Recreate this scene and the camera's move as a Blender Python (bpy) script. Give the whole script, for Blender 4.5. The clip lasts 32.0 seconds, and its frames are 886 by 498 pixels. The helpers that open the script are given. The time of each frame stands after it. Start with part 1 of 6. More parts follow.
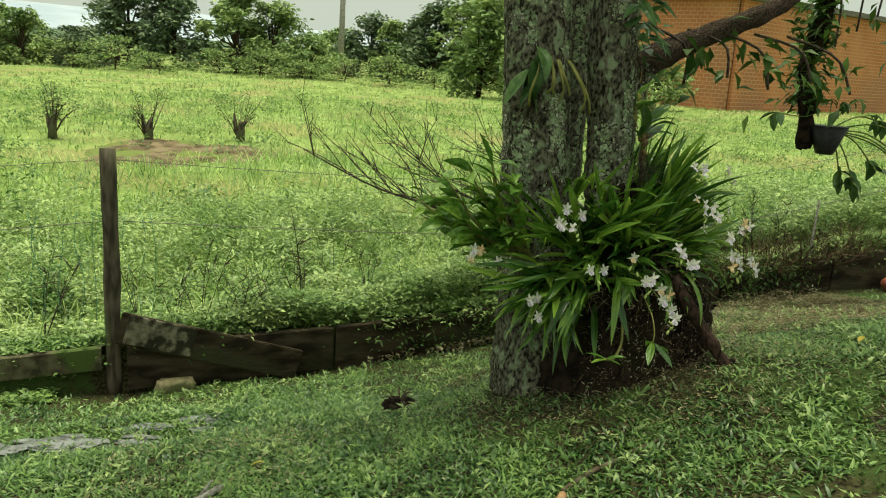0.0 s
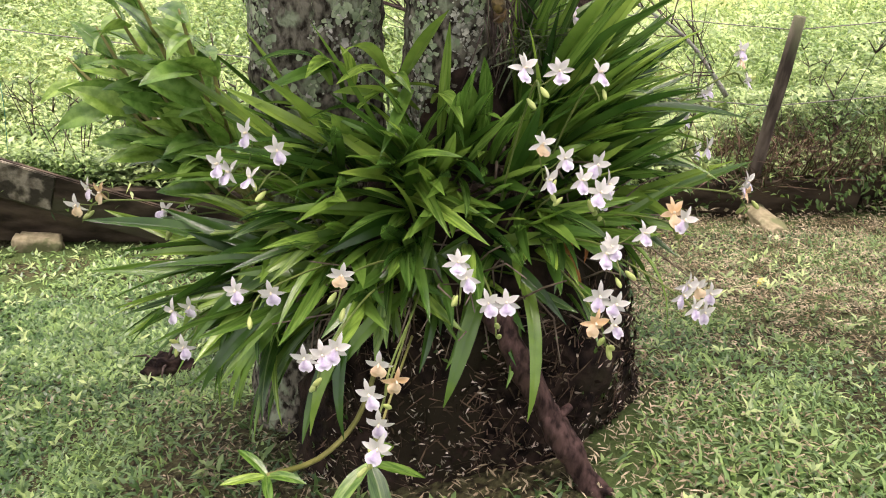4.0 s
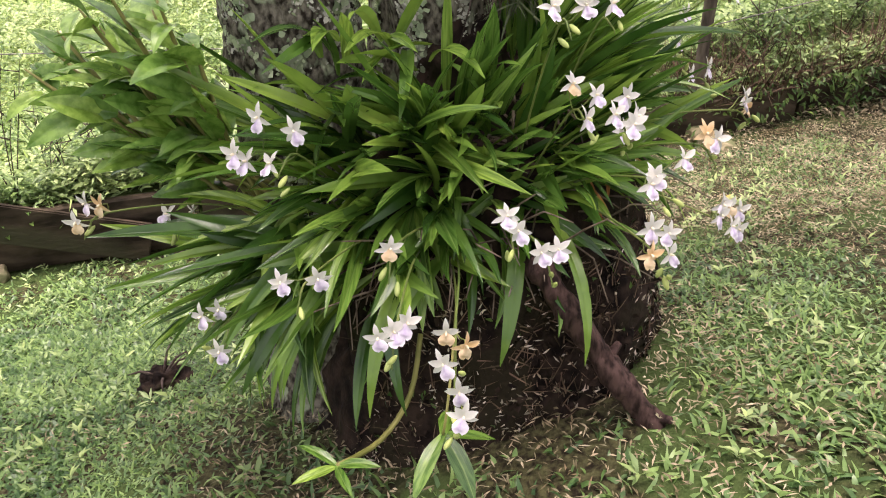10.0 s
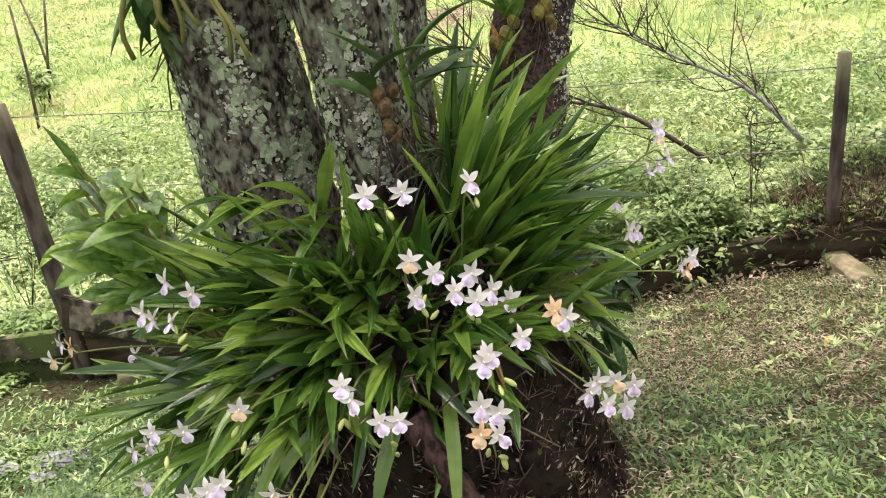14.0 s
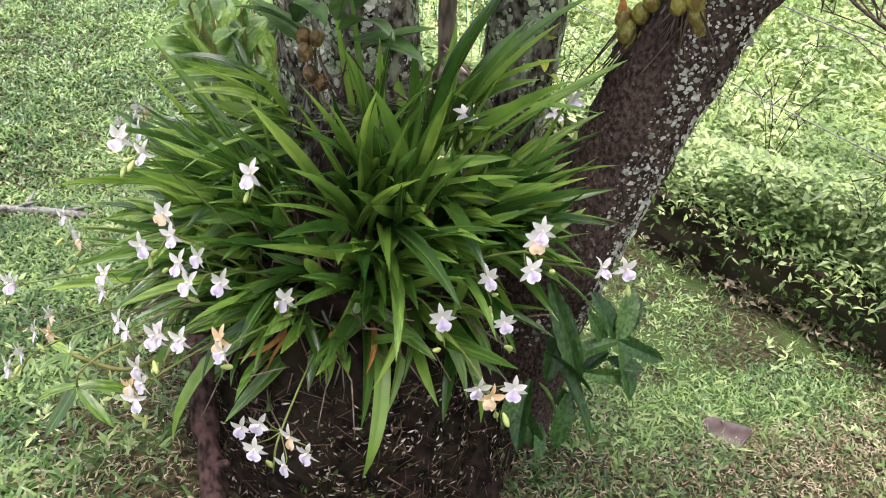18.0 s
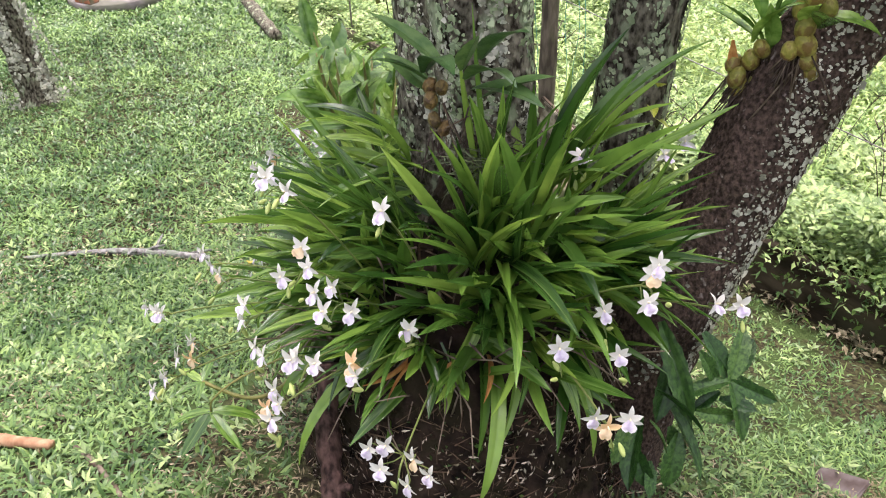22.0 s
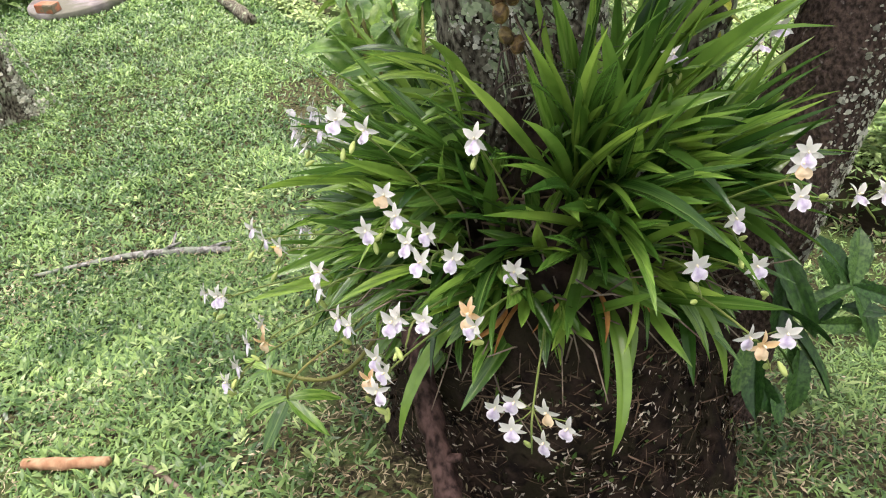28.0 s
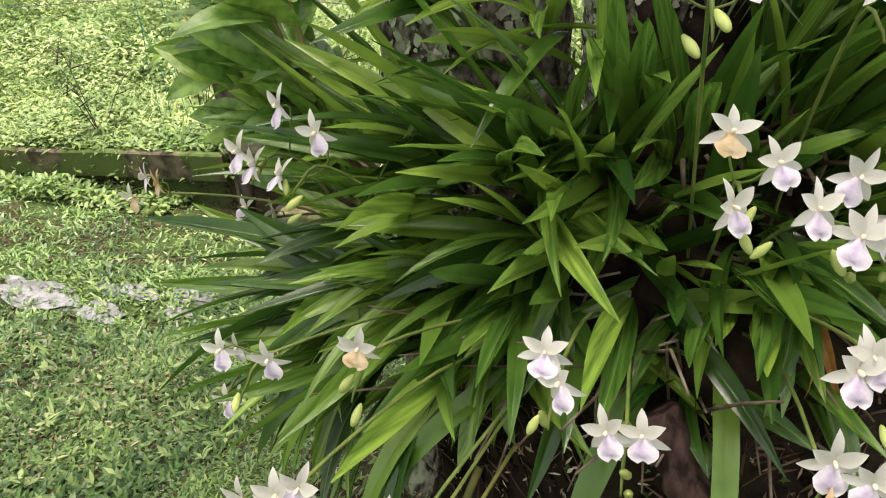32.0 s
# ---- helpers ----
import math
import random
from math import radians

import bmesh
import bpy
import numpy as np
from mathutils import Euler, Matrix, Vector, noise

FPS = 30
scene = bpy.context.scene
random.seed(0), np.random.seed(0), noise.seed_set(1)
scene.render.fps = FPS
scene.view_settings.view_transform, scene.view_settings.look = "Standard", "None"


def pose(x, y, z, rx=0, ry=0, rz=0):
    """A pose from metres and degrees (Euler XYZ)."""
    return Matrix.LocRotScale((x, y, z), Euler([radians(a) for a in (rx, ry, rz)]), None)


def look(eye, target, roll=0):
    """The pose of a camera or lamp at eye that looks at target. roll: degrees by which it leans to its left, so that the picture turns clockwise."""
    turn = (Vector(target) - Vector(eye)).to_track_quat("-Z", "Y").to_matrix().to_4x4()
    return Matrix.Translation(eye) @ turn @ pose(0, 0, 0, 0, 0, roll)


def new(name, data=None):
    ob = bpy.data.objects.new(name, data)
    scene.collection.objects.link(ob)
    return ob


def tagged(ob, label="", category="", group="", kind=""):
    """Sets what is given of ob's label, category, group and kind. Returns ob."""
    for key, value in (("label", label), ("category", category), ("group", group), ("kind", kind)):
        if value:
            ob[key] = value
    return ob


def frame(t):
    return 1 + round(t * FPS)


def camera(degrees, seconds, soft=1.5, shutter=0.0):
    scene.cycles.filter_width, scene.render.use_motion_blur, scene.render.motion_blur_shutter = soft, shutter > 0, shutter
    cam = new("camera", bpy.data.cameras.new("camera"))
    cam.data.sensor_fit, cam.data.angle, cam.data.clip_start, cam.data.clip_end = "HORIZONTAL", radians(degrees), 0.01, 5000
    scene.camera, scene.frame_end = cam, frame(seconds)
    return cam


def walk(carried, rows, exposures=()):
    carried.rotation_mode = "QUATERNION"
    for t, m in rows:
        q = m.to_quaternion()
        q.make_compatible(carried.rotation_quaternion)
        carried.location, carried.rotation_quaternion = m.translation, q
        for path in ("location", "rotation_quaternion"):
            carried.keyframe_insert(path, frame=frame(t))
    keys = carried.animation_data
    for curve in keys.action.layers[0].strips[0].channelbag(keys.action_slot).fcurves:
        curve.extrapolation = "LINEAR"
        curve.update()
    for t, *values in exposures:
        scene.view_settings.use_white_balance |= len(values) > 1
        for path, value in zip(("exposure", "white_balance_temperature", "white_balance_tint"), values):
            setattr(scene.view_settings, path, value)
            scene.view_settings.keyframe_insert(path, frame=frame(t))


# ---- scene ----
cam = camera(56.72, 32.0, soft=1.1)
PATH = [
    (0, (-1.687, -3.578, 1.308), (-1.395, -1.652, 0.855), 3.74),
    (0.5, (-1.445, -3.307, 1.310), (-1.015, -1.422, 0.797), 3.82),
    (1, (-1.170, -3.010, 1.286), (-0.708, -1.163, 0.673), 4.05),
    (1.5, (-0.923, -2.709, 1.301), (-0.502, -0.867, 0.644), 4.71),
    (2, (-0.693, -2.381, 1.325), (-0.336, -0.537, 0.639), 6.28),
    (2.5, (-0.485, -2.163, 1.306), (-0.317, -0.328, 0.530), 5.38),
    (4.5, (-0.144, -1.669, 1.327), (-0.383, 0.037, 0.310), 5.43),
    (5, (-0.134, -1.667, 1.324), (-0.405, 0.030, 0.302), 4.78),
    (5.5, (-0.143, -1.682, 1.325), (-0.425, 0.011, 0.299), 4.27),
    (6, (-0.156, -1.711, 1.334), (-0.445, -0.011, 0.321), 3.74),
    (6.5, (-0.168, -1.729, 1.331), (-0.460, -0.025, 0.325), 4.24),
    (7, (-0.193, -1.754, 1.336), (-0.493, -0.035, 0.359), 4.28),
    (7.5, (-0.217, -1.784, 1.323), (-0.523, -0.055, 0.365), 4.04),
    (8, (-0.234, -1.815, 1.309), (-0.539, -0.087, 0.350), 1.32),
    (8.5, (-0.259, -1.823, 1.288), (-0.552, -0.107, 0.304), -1.70),
    (9, (-0.310, -1.746, 1.260), (-0.437, -0.038, 0.228), -0.18),
    (9.5, (-0.370, -1.708, 1.266), (-0.399, -0.003, 0.221), 0.52),
    (10, (-0.379, -1.704, 1.287), (-0.386, -0.002, 0.237), -0.67),
    (10.5, (-0.352, -1.696, 1.339), (-0.359, 0.032, 0.332), -2.55),
    (11, (-0.269, -1.697, 1.370), (-0.315, 0.092, 0.478), -3.59),
    (11.5, (-0.168, -1.731, 1.392), (-0.289, 0.087, 0.567), -4.40),
    (12, (-0.107, -1.723, 1.390), (-0.269, 0.099, 0.581), -5.57),
    (12.5, (-0.042, -1.715, 1.358), (-0.250, 0.073, 0.486), -6.21),
    (13, (0.031, -1.696, 1.350), (-0.180, 0.075, 0.444), -5.13),
    (13.5, (0.111, -1.669, 1.342), (-0.187, 0.092, 0.441), -5.69),
    (14, (0.290, -1.611, 1.392), (-0.288, 0.123, 0.580), -7.28),
    (14.5, (0.396, -1.542, 1.449), (-0.342, 0.113, 0.604), -4.23),
    (16.5, (0.900, -0.743, 1.539), (-0.406, 0.363, 0.506), 3.08),
    (17, (0.958, -0.647, 1.564), (-0.325, 0.412, 0.455), 2.88),
    (17.5, (1.024, -0.547, 1.599), (-0.334, 0.320, 0.414), 2.33),
    (18, (1.068, -0.528, 1.654), (-0.320, 0.207, 0.415), 1.89),
    (18.5, (1.083, -0.597, 1.651), (-0.337, 0.033, 0.391), -0.85),
    (19, (1.091, -0.621, 1.655), (-0.350, -0.046, 0.394), -2.08),
    (19.5, (1.094, -0.626, 1.667), (-0.358, -0.071, 0.408), -2.01),
    (20, (1.103, -0.628, 1.666), (-0.373, -0.090, 0.428), -1.82),
    (20.5, (1.116, -0.623, 1.666), (-0.372, -0.085, 0.443), -1.53),
    (21, (1.118, -0.618, 1.664), (-0.375, -0.076, 0.448), -1.55),
    (21.5, (1.109, -0.618, 1.663), (-0.384, -0.073, 0.449), -1.54),
    (22, (1.125, -0.610, 1.678), (-0.422, -0.046, 0.542), -2.23),
    (22.5, (1.108, -0.605, 1.651), (-0.468, -0.016, 0.569), -3.47),
    (23, (1.068, -0.594, 1.606), (-0.515, -0.007, 0.534), -4.39),
    (23.5, (1.000, -0.589, 1.547), (-0.567, -0.037, 0.433), -5.61),
    (24, (0.992, -0.595, 1.508), (-0.514, -0.110, 0.286), -8.24),
    (24.5, (0.991, -0.592, 1.486), (-0.459, -0.129, 0.189), -9.68),
    (26.5, (0.976, -0.566, 1.486), (-0.424, -0.043, 0.157), -11.35),
    (27, (0.977, -0.580, 1.516), (-0.455, -0.023, 0.237), -10.70),
    (27.5, (0.971, -0.641, 1.536), (-0.514, -0.073, 0.322), -9.34),
    (28, (0.946, -0.761, 1.534), (-0.560, -0.184, 0.351), -9.41),
    (28.5, (0.923, -0.844, 1.511), (-0.578, -0.224, 0.343), -8.81),
    (29, (0.846, -0.858, 1.477), (-0.658, -0.216, 0.325), -8.14),
    (29.5, (0.720, -0.834, 1.432), (-0.819, -0.159, 0.348), -7.77),
    (30, (0.555, -0.878, 1.330), (-0.964, -0.097, 0.289), -6.63),
    (30.5, (0.419, -0.902, 1.288), (-1.028, -0.027, 0.220), -7.20),
    (31, (0.293, -0.891, 1.234), (-1.129, 0.012, 0.156), -7.06),
    (31.5, (0.115, -0.997, 1.172), (-1.107, 0.176, 0.107), -6.93),
    (32, (-0.036, -1.059, 1.096), (-0.975, 0.361, 0.046), -4.80),
]
walk(cam, [(t, look(e, a, r)) for t, e, a, r in PATH], [(t, e, k, q) for t, e, k, q in ((0, 0.25, 7300, -12), (1.0, 0.7, 6900, 8), (2.0, 1.05, 6600, 20), (2.5, 1.19, 6500, 27), (4.5, 1.35, 6500, 29), (10, 1.37, 6500, 29), (14, 1.19, 6450, 27), (17, 1.42, 6050, 27), (20, 1.5, 6080, 27), (24, 1.5, 6150, 26), (28, 1.41, 6300, 21), (29, 1.29, 6600, 14), (30, 1.18, 6700, 12), (31, 1.05, 6800, 12), (32, 1.17, 6750, 16))])

# ---- light ----
world = bpy.data.worlds.new("sky")
scene.world = world
world.use_nodes = True
wn = world.node_tree.nodes
sky = wn.new("ShaderNodeTexSky")
sky.sky_type, sky.sun_disc = "NISHITA", False
sky.sun_elevation, sky.sun_rotation = radians(85.3), radians(331)
sky.air_density, sky.dust_density, sky.ozone_density = 1.0, 5.0, 0.0
# an overcast sky: nowhere darker than its cloud layer
cloud = wn.new("ShaderNodeMixRGB")
cloud.blend_type = "LIGHTEN"
cloud.inputs[0].default_value, cloud.inputs[2].default_value = 1.0, (4.4, 4.5, 4.6, 1)
world.node_tree.links.new(sky.outputs[0], cloud.inputs[1])
world.node_tree.links.new(cloud.outputs[0], wn["Background"].inputs[0])
wn["Background"].inputs[1].default_value = 0.118
sun = new("sun", bpy.data.lights.new("sun", "SUN"))
sun.data.energy, sun.data.angle, sun.data.color = 3.1, radians(32), (1.0, 0.95, 0.86)
sun.matrix_world = look((-0.5, 0.9, 12.6), (0, 0, 0))

# ---- materials ----
rng = np.random.default_rng(7)


def mat(name, a, b, scale=20.0, rough=0.6, bump=0.3, bump_scale=None, vary=0.0, island=False, thin=0.0, third=None, third_scale=4.0, stretch=None, spec=None, contrast=0.12, coat=0.0, cover=0.5):
    """Two colours in a fine noise, a third in larger patches, relief, and a spread of brightness from piece to piece."""
    m = bpy.data.materials.new(name)
    m.use_nodes = True
    t = m.node_tree
    n, ln = t.nodes, t.links.new
    p = n["Principled BSDF"]
    co = n.new("ShaderNodeTexCoord").outputs["Object"]
    if stretch:
        mp = n.new("ShaderNodeMapping")
        mp.inputs["Scale"].default_value = stretch
        ln(co, mp.inputs[0])
        co = mp.outputs[0]
    no = n.new("ShaderNodeTexNoise")
    no.inputs["Scale"].default_value, no.inputs["Detail"].default_value = scale, 5
    ln(co, no.inputs["Vector"])
    ra = n.new("ShaderNodeValToRGB")
    ra.color_ramp.elements[0].position, ra.color_ramp.elements[1].position = 0.5 - contrast, 0.5 + contrast
    ra.color_ramp.elements[0].color, ra.color_ramp.elements[1].color = (*a, 1), (*b, 1)
    ln(no.outputs[0], ra.inputs[0])
    col = ra.outputs[0]
    if third:
        n2 = n.new("ShaderNodeTexNoise")
        n2.inputs["Scale"].default_value, n2.inputs["Detail"].default_value = third_scale, 4
        ln(co, n2.inputs["Vector"])
        r2 = n.new("ShaderNodeValToRGB")
        r2.color_ramp.elements[0].position, r2.color_ramp.elements[1].position = cover, cover + 0.08
        ln(n2.outputs[0], r2.inputs[0])
        mx = n.new("ShaderNodeMixRGB")
        ln(r2.outputs[0], mx.inputs[0])
        ln(col, mx.inputs[1])
        mx.inputs[2].default_value = (*third, 1)
        col = mx.outputs[0]
    if vary:
        if island:
            src = n.new("ShaderNodeNewGeometry").outputs["Random Per Island"]
        else:
            src = n.new("ShaderNodeObjectInfo").outputs["Random"]
        hs = n.new("ShaderNodeHueSaturation")
        mr = n.new("ShaderNodeMapRange")
        mr.inputs["To Min"].default_value, mr.inputs["To Max"].default_value = 1 - vary, 1 + vary
        ln(src, mr.inputs[0])
        ln(mr.outputs[0], hs.inputs["Value"])
        mh = n.new("ShaderNodeMapRange")
        mh.inputs["To Min"].default_value, mh.inputs["To Max"].default_value = 0.5 + 0.03 * vary, 0.5 - 0.05 * vary
        ln(src, mh.inputs[0])
        ln(mh.outputs[0], hs.inputs["Hue"])
        ln(col, hs.inputs["Color"])
        col = hs.outputs[0]
    ln(col, p.inputs["Base Color"])
    p.inputs["Roughness"].default_value = rough
    p.inputs["Specular IOR Level"].default_value = spec if spec is not None else 0.1 if rough >= 0.7 else 0.3
    p.inputs["Coat Weight"].default_value = coat
    if bump:
        nb = n.new("ShaderNodeTexNoise")
        nb.inputs["Scale"].default_value, nb.inputs["Detail"].default_value = bump_scale or scale * 2, 4
        ln(co, nb.inputs["Vector"])
        bu = n.new("ShaderNodeBump")
        bu.inputs["Strength"].default_value, bu.inputs["Distance"].default_value = bump, 0.01
        ln(nb.outputs[0], bu.inputs["Height"])
        ln(bu.outputs[0], p.inputs["Normal"])
    if thin:
        tr = n.new("ShaderNodeBsdfTranslucent")
        ln(col, tr.inputs[0])
        ms = n.new("ShaderNodeMixShader")
        ms.inputs[0].default_value = thin
        ln(p.outputs[0], ms.inputs[1])
        ln(tr.outputs[0], ms.inputs[2])
        ln(ms.outputs[0], n["Material Output"].inputs[0])
    return m


M_MEADOW = mat("meadow_soil", (0.155, 0.215, 0.06), (0.29, 0.37, 0.125), 1.6, 0.95, 0.6, 20, third=(0.26, 0.26, 0.105), third_scale=0.35)
M_SOIL = mat("bare_soil", (0.10, 0.075, 0.045), (0.23, 0.18, 0.115), 4, 0.95, 1.0, 14, third=(0.16, 0.20, 0.06), third_scale=1.6, cover=0.52)
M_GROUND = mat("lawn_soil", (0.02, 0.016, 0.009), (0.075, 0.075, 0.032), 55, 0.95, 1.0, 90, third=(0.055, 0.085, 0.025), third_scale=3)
M_LAWN = mat("lawn_blades", (0.062, 0.142, 0.034), (0.172, 0.30, 0.088), 3, 0.34, 0, vary=0.55, island=True, thin=0.2, spec=0.42)
M_DRY = mat("dry_litter", (0.13, 0.11, 0.055), (0.36, 0.325, 0.20), 8, 0.8, 0, vary=0.55, island=True)
M_WEED = mat("weed_leaves", (0.16, 0.275, 0.075), (0.37, 0.49, 0.20), 2, 0.42, 0, vary=0.42, island=True, thin=0.32, spec=0.36)
M_FIELD = mat("field_grass", (0.22, 0.36, 0.095), (0.40, 0.53, 0.21), 0.7, 0.5, 0, vary=0.45, island=True, thin=0.34, third=(0.16, 0.28, 0.085), third_scale=0.9, cover=0.56)
M_LIME = mat("lime_leaf", (0.32, 0.40, 0.04), (0.48, 0.52, 0.08), 12, 0.35, 0.1, 40, vary=0.25, thin=0.3)
M_STRAW = mat("brown_stalks", (0.06, 0.042, 0.026), (0.16, 0.115, 0.07), 20, 0.85, 0, vary=0.4, island=True)
M_TUFT = mat("tuft_leaves", (0.09, 0.18, 0.05), (0.22, 0.34, 0.11), 0.8, 0.5, 0, vary=0.45, island=True, thin=0.3)
M_BARK_A = mat("pale_bark", (0.018, 0.015, 0.010), (0.175, 0.165, 0.12), 70, 0.95, 1.0, 80, third=(0.25, 0.295, 0.185), third_scale=22, stretch=(1, 1, 0.6), contrast=0.12, cover=0.56)
M_BARK_C = mat("dark_bark", (0.030, 0.022, 0.017), (0.105, 0.074, 0.057), 110, 0.95, 1.0, 120, third=(0.22, 0.19, 0.165), third_scale=60, stretch=(1, 1, 0.8), cover=0.64)
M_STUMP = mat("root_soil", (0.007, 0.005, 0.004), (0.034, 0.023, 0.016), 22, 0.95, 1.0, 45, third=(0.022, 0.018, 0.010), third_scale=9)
M_ORCHID = mat("orchid_leaf", (0.068, 0.175, 0.021), (0.185, 0.36, 0.056), 5, 0.26, 0.15, 60, vary=0.65, thin=0.36, stretch=(0.5, 9, 1), spec=0.75, coat=0.2)
M_ORCHID_J = mat("orchid_leaf_inner", (0.052, 0.142, 0.019), (0.16, 0.32, 0.050), 5, 0.27, 0, vary=0.7, island=True, thin=0.33, spec=0.68)


def add_veins(m):
    """A paler midrib and fine veins along a leaf, by how far across it a point lies."""
    n, ln = m.node_tree.nodes, m.node_tree.links.new
    p = n["Principled BSDF"]
    src = p.inputs["Base Color"].links[0].from_socket
    at = n.new("ShaderNodeAttribute")
    at.attribute_name = "across"

    def math_node(op, a, b):
        q = n.new("ShaderNodeMath")
        q.operation = op
        ln(a, q.inputs[0])
        if b is not None:
            q.inputs[1].default_value = b
        return q.outputs[0]

    side = math_node("ABSOLUTE", at.outputs["Fac"], None)
    mr = n.new("ShaderNodeMapRange")
    mr.inputs["From Min"].default_value, mr.inputs["From Max"].default_value = 0.03, 0.13
    mr.inputs["To Min"].default_value, mr.inputs["To Max"].default_value = 0.55, 0.0
    ln(side, mr.inputs[0])
    vein = math_node("MULTIPLY", math_node("SINE", math_node("MULTIPLY", side, 34.0), None), 0.10)
    both = n.new("ShaderNodeMath")
    ln(mr.outputs[0], both.inputs[0])
    ln(math_node("MAXIMUM", vein, 0.0), both.inputs[1])
    mx = n.new("ShaderNodeMixRGB")
    ln(both.outputs[0], mx.inputs[0])
    ln(src, mx.inputs[1])
    mx.inputs[2].default_value = (0.26, 0.40, 0.10, 1)
    ln(mx.outputs[0], p.inputs["Base Color"])


add_veins(M_ORCHID)
M_CANE_LEAF = mat("broad_leaf", (0.10, 0.225, 0.03), (0.21, 0.38, 0.07), 6, 0.27, 0.1, 40, vary=0.45, thin=0.2, spec=0.5)
M_CANE = mat("yellow_cane", (0.13, 0.14, 0.03), (0.24, 0.23, 0.065), 15, 0.5, 0.2)
M_PETAL = mat("white_petal", (0.66, 0.66, 0.58), (0.77, 0.77, 0.71), 30, 0.5, 0.1, 90, vary=0.05, thin=0.3)


def lip_mat():
    m = mat("lilac_lip", (0.58, 0.46, 0.68), (0.79, 0.73, 0.83), 90, 0.5, 0.1, 90, vary=0.1, thin=0.3)
    n, ln = m.node_tree.nodes, m.node_tree.links.new
    co = n.new("ShaderNodeTexCoord")
    le = n.new("ShaderNodeVectorMath")
    le.operation = "DISTANCE"
    ln(co.outputs["Object"], le.inputs[0])
    le.inputs[1].default_value = (0, -0.014, 0.008)
    mr = n.new("ShaderNodeMapRange")
    mr.inputs["From Min"].default_value, mr.inputs["From Max"].default_value = 0.004, 0.016
    ln(le.outputs["Value"], mr.inputs[0])
    p = n["Principled BSDF"]
    mx = n.new("ShaderNodeMixRGB")
    ln(mr.outputs[0], mx.inputs[0])
    ln(p.inputs["Base Color"].links[0].from_socket, mx.inputs[1])
    mx.inputs[2].default_value = (0.88, 0.85, 0.88, 1)
    ln(mx.outputs[0], p.inputs["Base Color"])
    return m


M_LIP = lip_mat()
M_PEACH = mat("aged_petal", (0.72, 0.50, 0.24), (0.82, 0.66, 0.42), 30, 0.55, 0.2, 90, vary=0.12, thin=0.25)
M_STEM = mat("flower_stem", (0.09, 0.14, 0.03), (0.17, 0.21, 0.05), 20, 0.5, 0)
M_BUD = mat("green_bud", (0.30, 0.38, 0.10), (0.42, 0.50, 0.16), 20, 0.5, 0, vary=0.15)
M_BULB = mat("brown_bulb", (0.13, 0.09, 0.028), (0.26, 0.18, 0.06), 40, 0.4, 0.5, 90, vary=0.25, third=(0.07, 0.045, 0.02), third_scale=30)
M_BULB_Y = mat("yellow_bulb", (0.20, 0.20, 0.035), (0.40, 0.38, 0.085), 40, 0.42, 0.4, 90, vary=0.25, third=(0.16, 0.11, 0.03), third_scale=30)
M_ROOT = mat("dry_root", (0.10, 0.075, 0.05), (0.22, 0.18, 0.13), 30, 0.9, 0.4)
M_TILL = mat("grassy_epiphyte", (0.045, 0.065, 0.025), (0.11, 0.14, 0.055), 10, 0.6, 0, vary=0.3)
M_PLANK = mat("red_brown_bough", (0.018, 0.011, 0.009), (0.085, 0.052, 0.042), 70, 0.7, 0.8, 50, stretch=(1, 1, 0.3))
M_BOARD = mat("dark_wet_board", (0.022, 0.017, 0.011), (0.085, 0.066, 0.043), 12, 0.7, 0.7, 40, third=(0.055, 0.055, 0.03), third_scale=2.4, stretch=(0.3, 1, 1))
M_POST = mat("weathered_post", (0.055, 0.045, 0.034), (0.15, 0.125, 0.095), 25, 0.85, 0.7, 50, third=(0.11, 0.115, 0.065), third_scale=5, stretch=(1, 1, 0.25))
M_WIRE = mat("old_wire", (0.12, 0.10, 0.09), (0.25, 0.24, 0.22), 60, 0.6, 0)
M_STONE = mat("mossy_stone", (0.20, 0.18, 0.10), (0.34, 0.30, 0.18), 18, 0.9, 0.6, third=(0.14, 0.15, 0.07), third_scale=7)
M_CACTUS = mat("flat_stem_green", (0.018, 0.058, 0.012), (0.055, 0.135, 0.028), 14, 0.33, 0.2, 30, vary=0.4, thin=0.08, spec=0.35)
M_POT = mat("black_pot", (0.012, 0.012, 0.012), (0.03, 0.03, 0.03), 20, 0.5, 0.2)
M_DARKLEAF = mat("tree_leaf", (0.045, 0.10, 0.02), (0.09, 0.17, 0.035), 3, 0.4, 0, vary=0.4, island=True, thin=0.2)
# distance haze is mixed into this leaf colour, paler and greyer
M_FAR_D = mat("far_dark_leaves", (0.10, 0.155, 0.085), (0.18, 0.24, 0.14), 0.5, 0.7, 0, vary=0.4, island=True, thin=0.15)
M_GREY = mat("grey_dead_wood", (0.12, 0.115, 0.10), (0.30, 0.30, 0.27), 60, 0.95, 0.8, 60, third=(0.20, 0.23, 0.17), third_scale=25)
# haze paleness is in this leaf colour too
M_FAR = mat("far_leaves", (0.17, 0.26, 0.10), (0.30, 0.40, 0.16), 0.5, 0.7, 0, vary=0.4, island=True, thin=0.2)
M_TWIG = mat("dark_twig", (0.045, 0.032, 0.025), (0.11, 0.085, 0.07), 40, 0.9, 0.3)
M_BRICK = mat("orange_brick", (0.24, 0.10, 0.05), (0.42, 0.19, 0.10), 14, 0.9, 0.5, vary=0.18, third=(0.16, 0.14, 0.09), third_scale=12)
M_POLE = mat("concrete", (0.30, 0.29, 0.27), (0.42, 0.41, 0.38), 6, 0.9, 0.3)
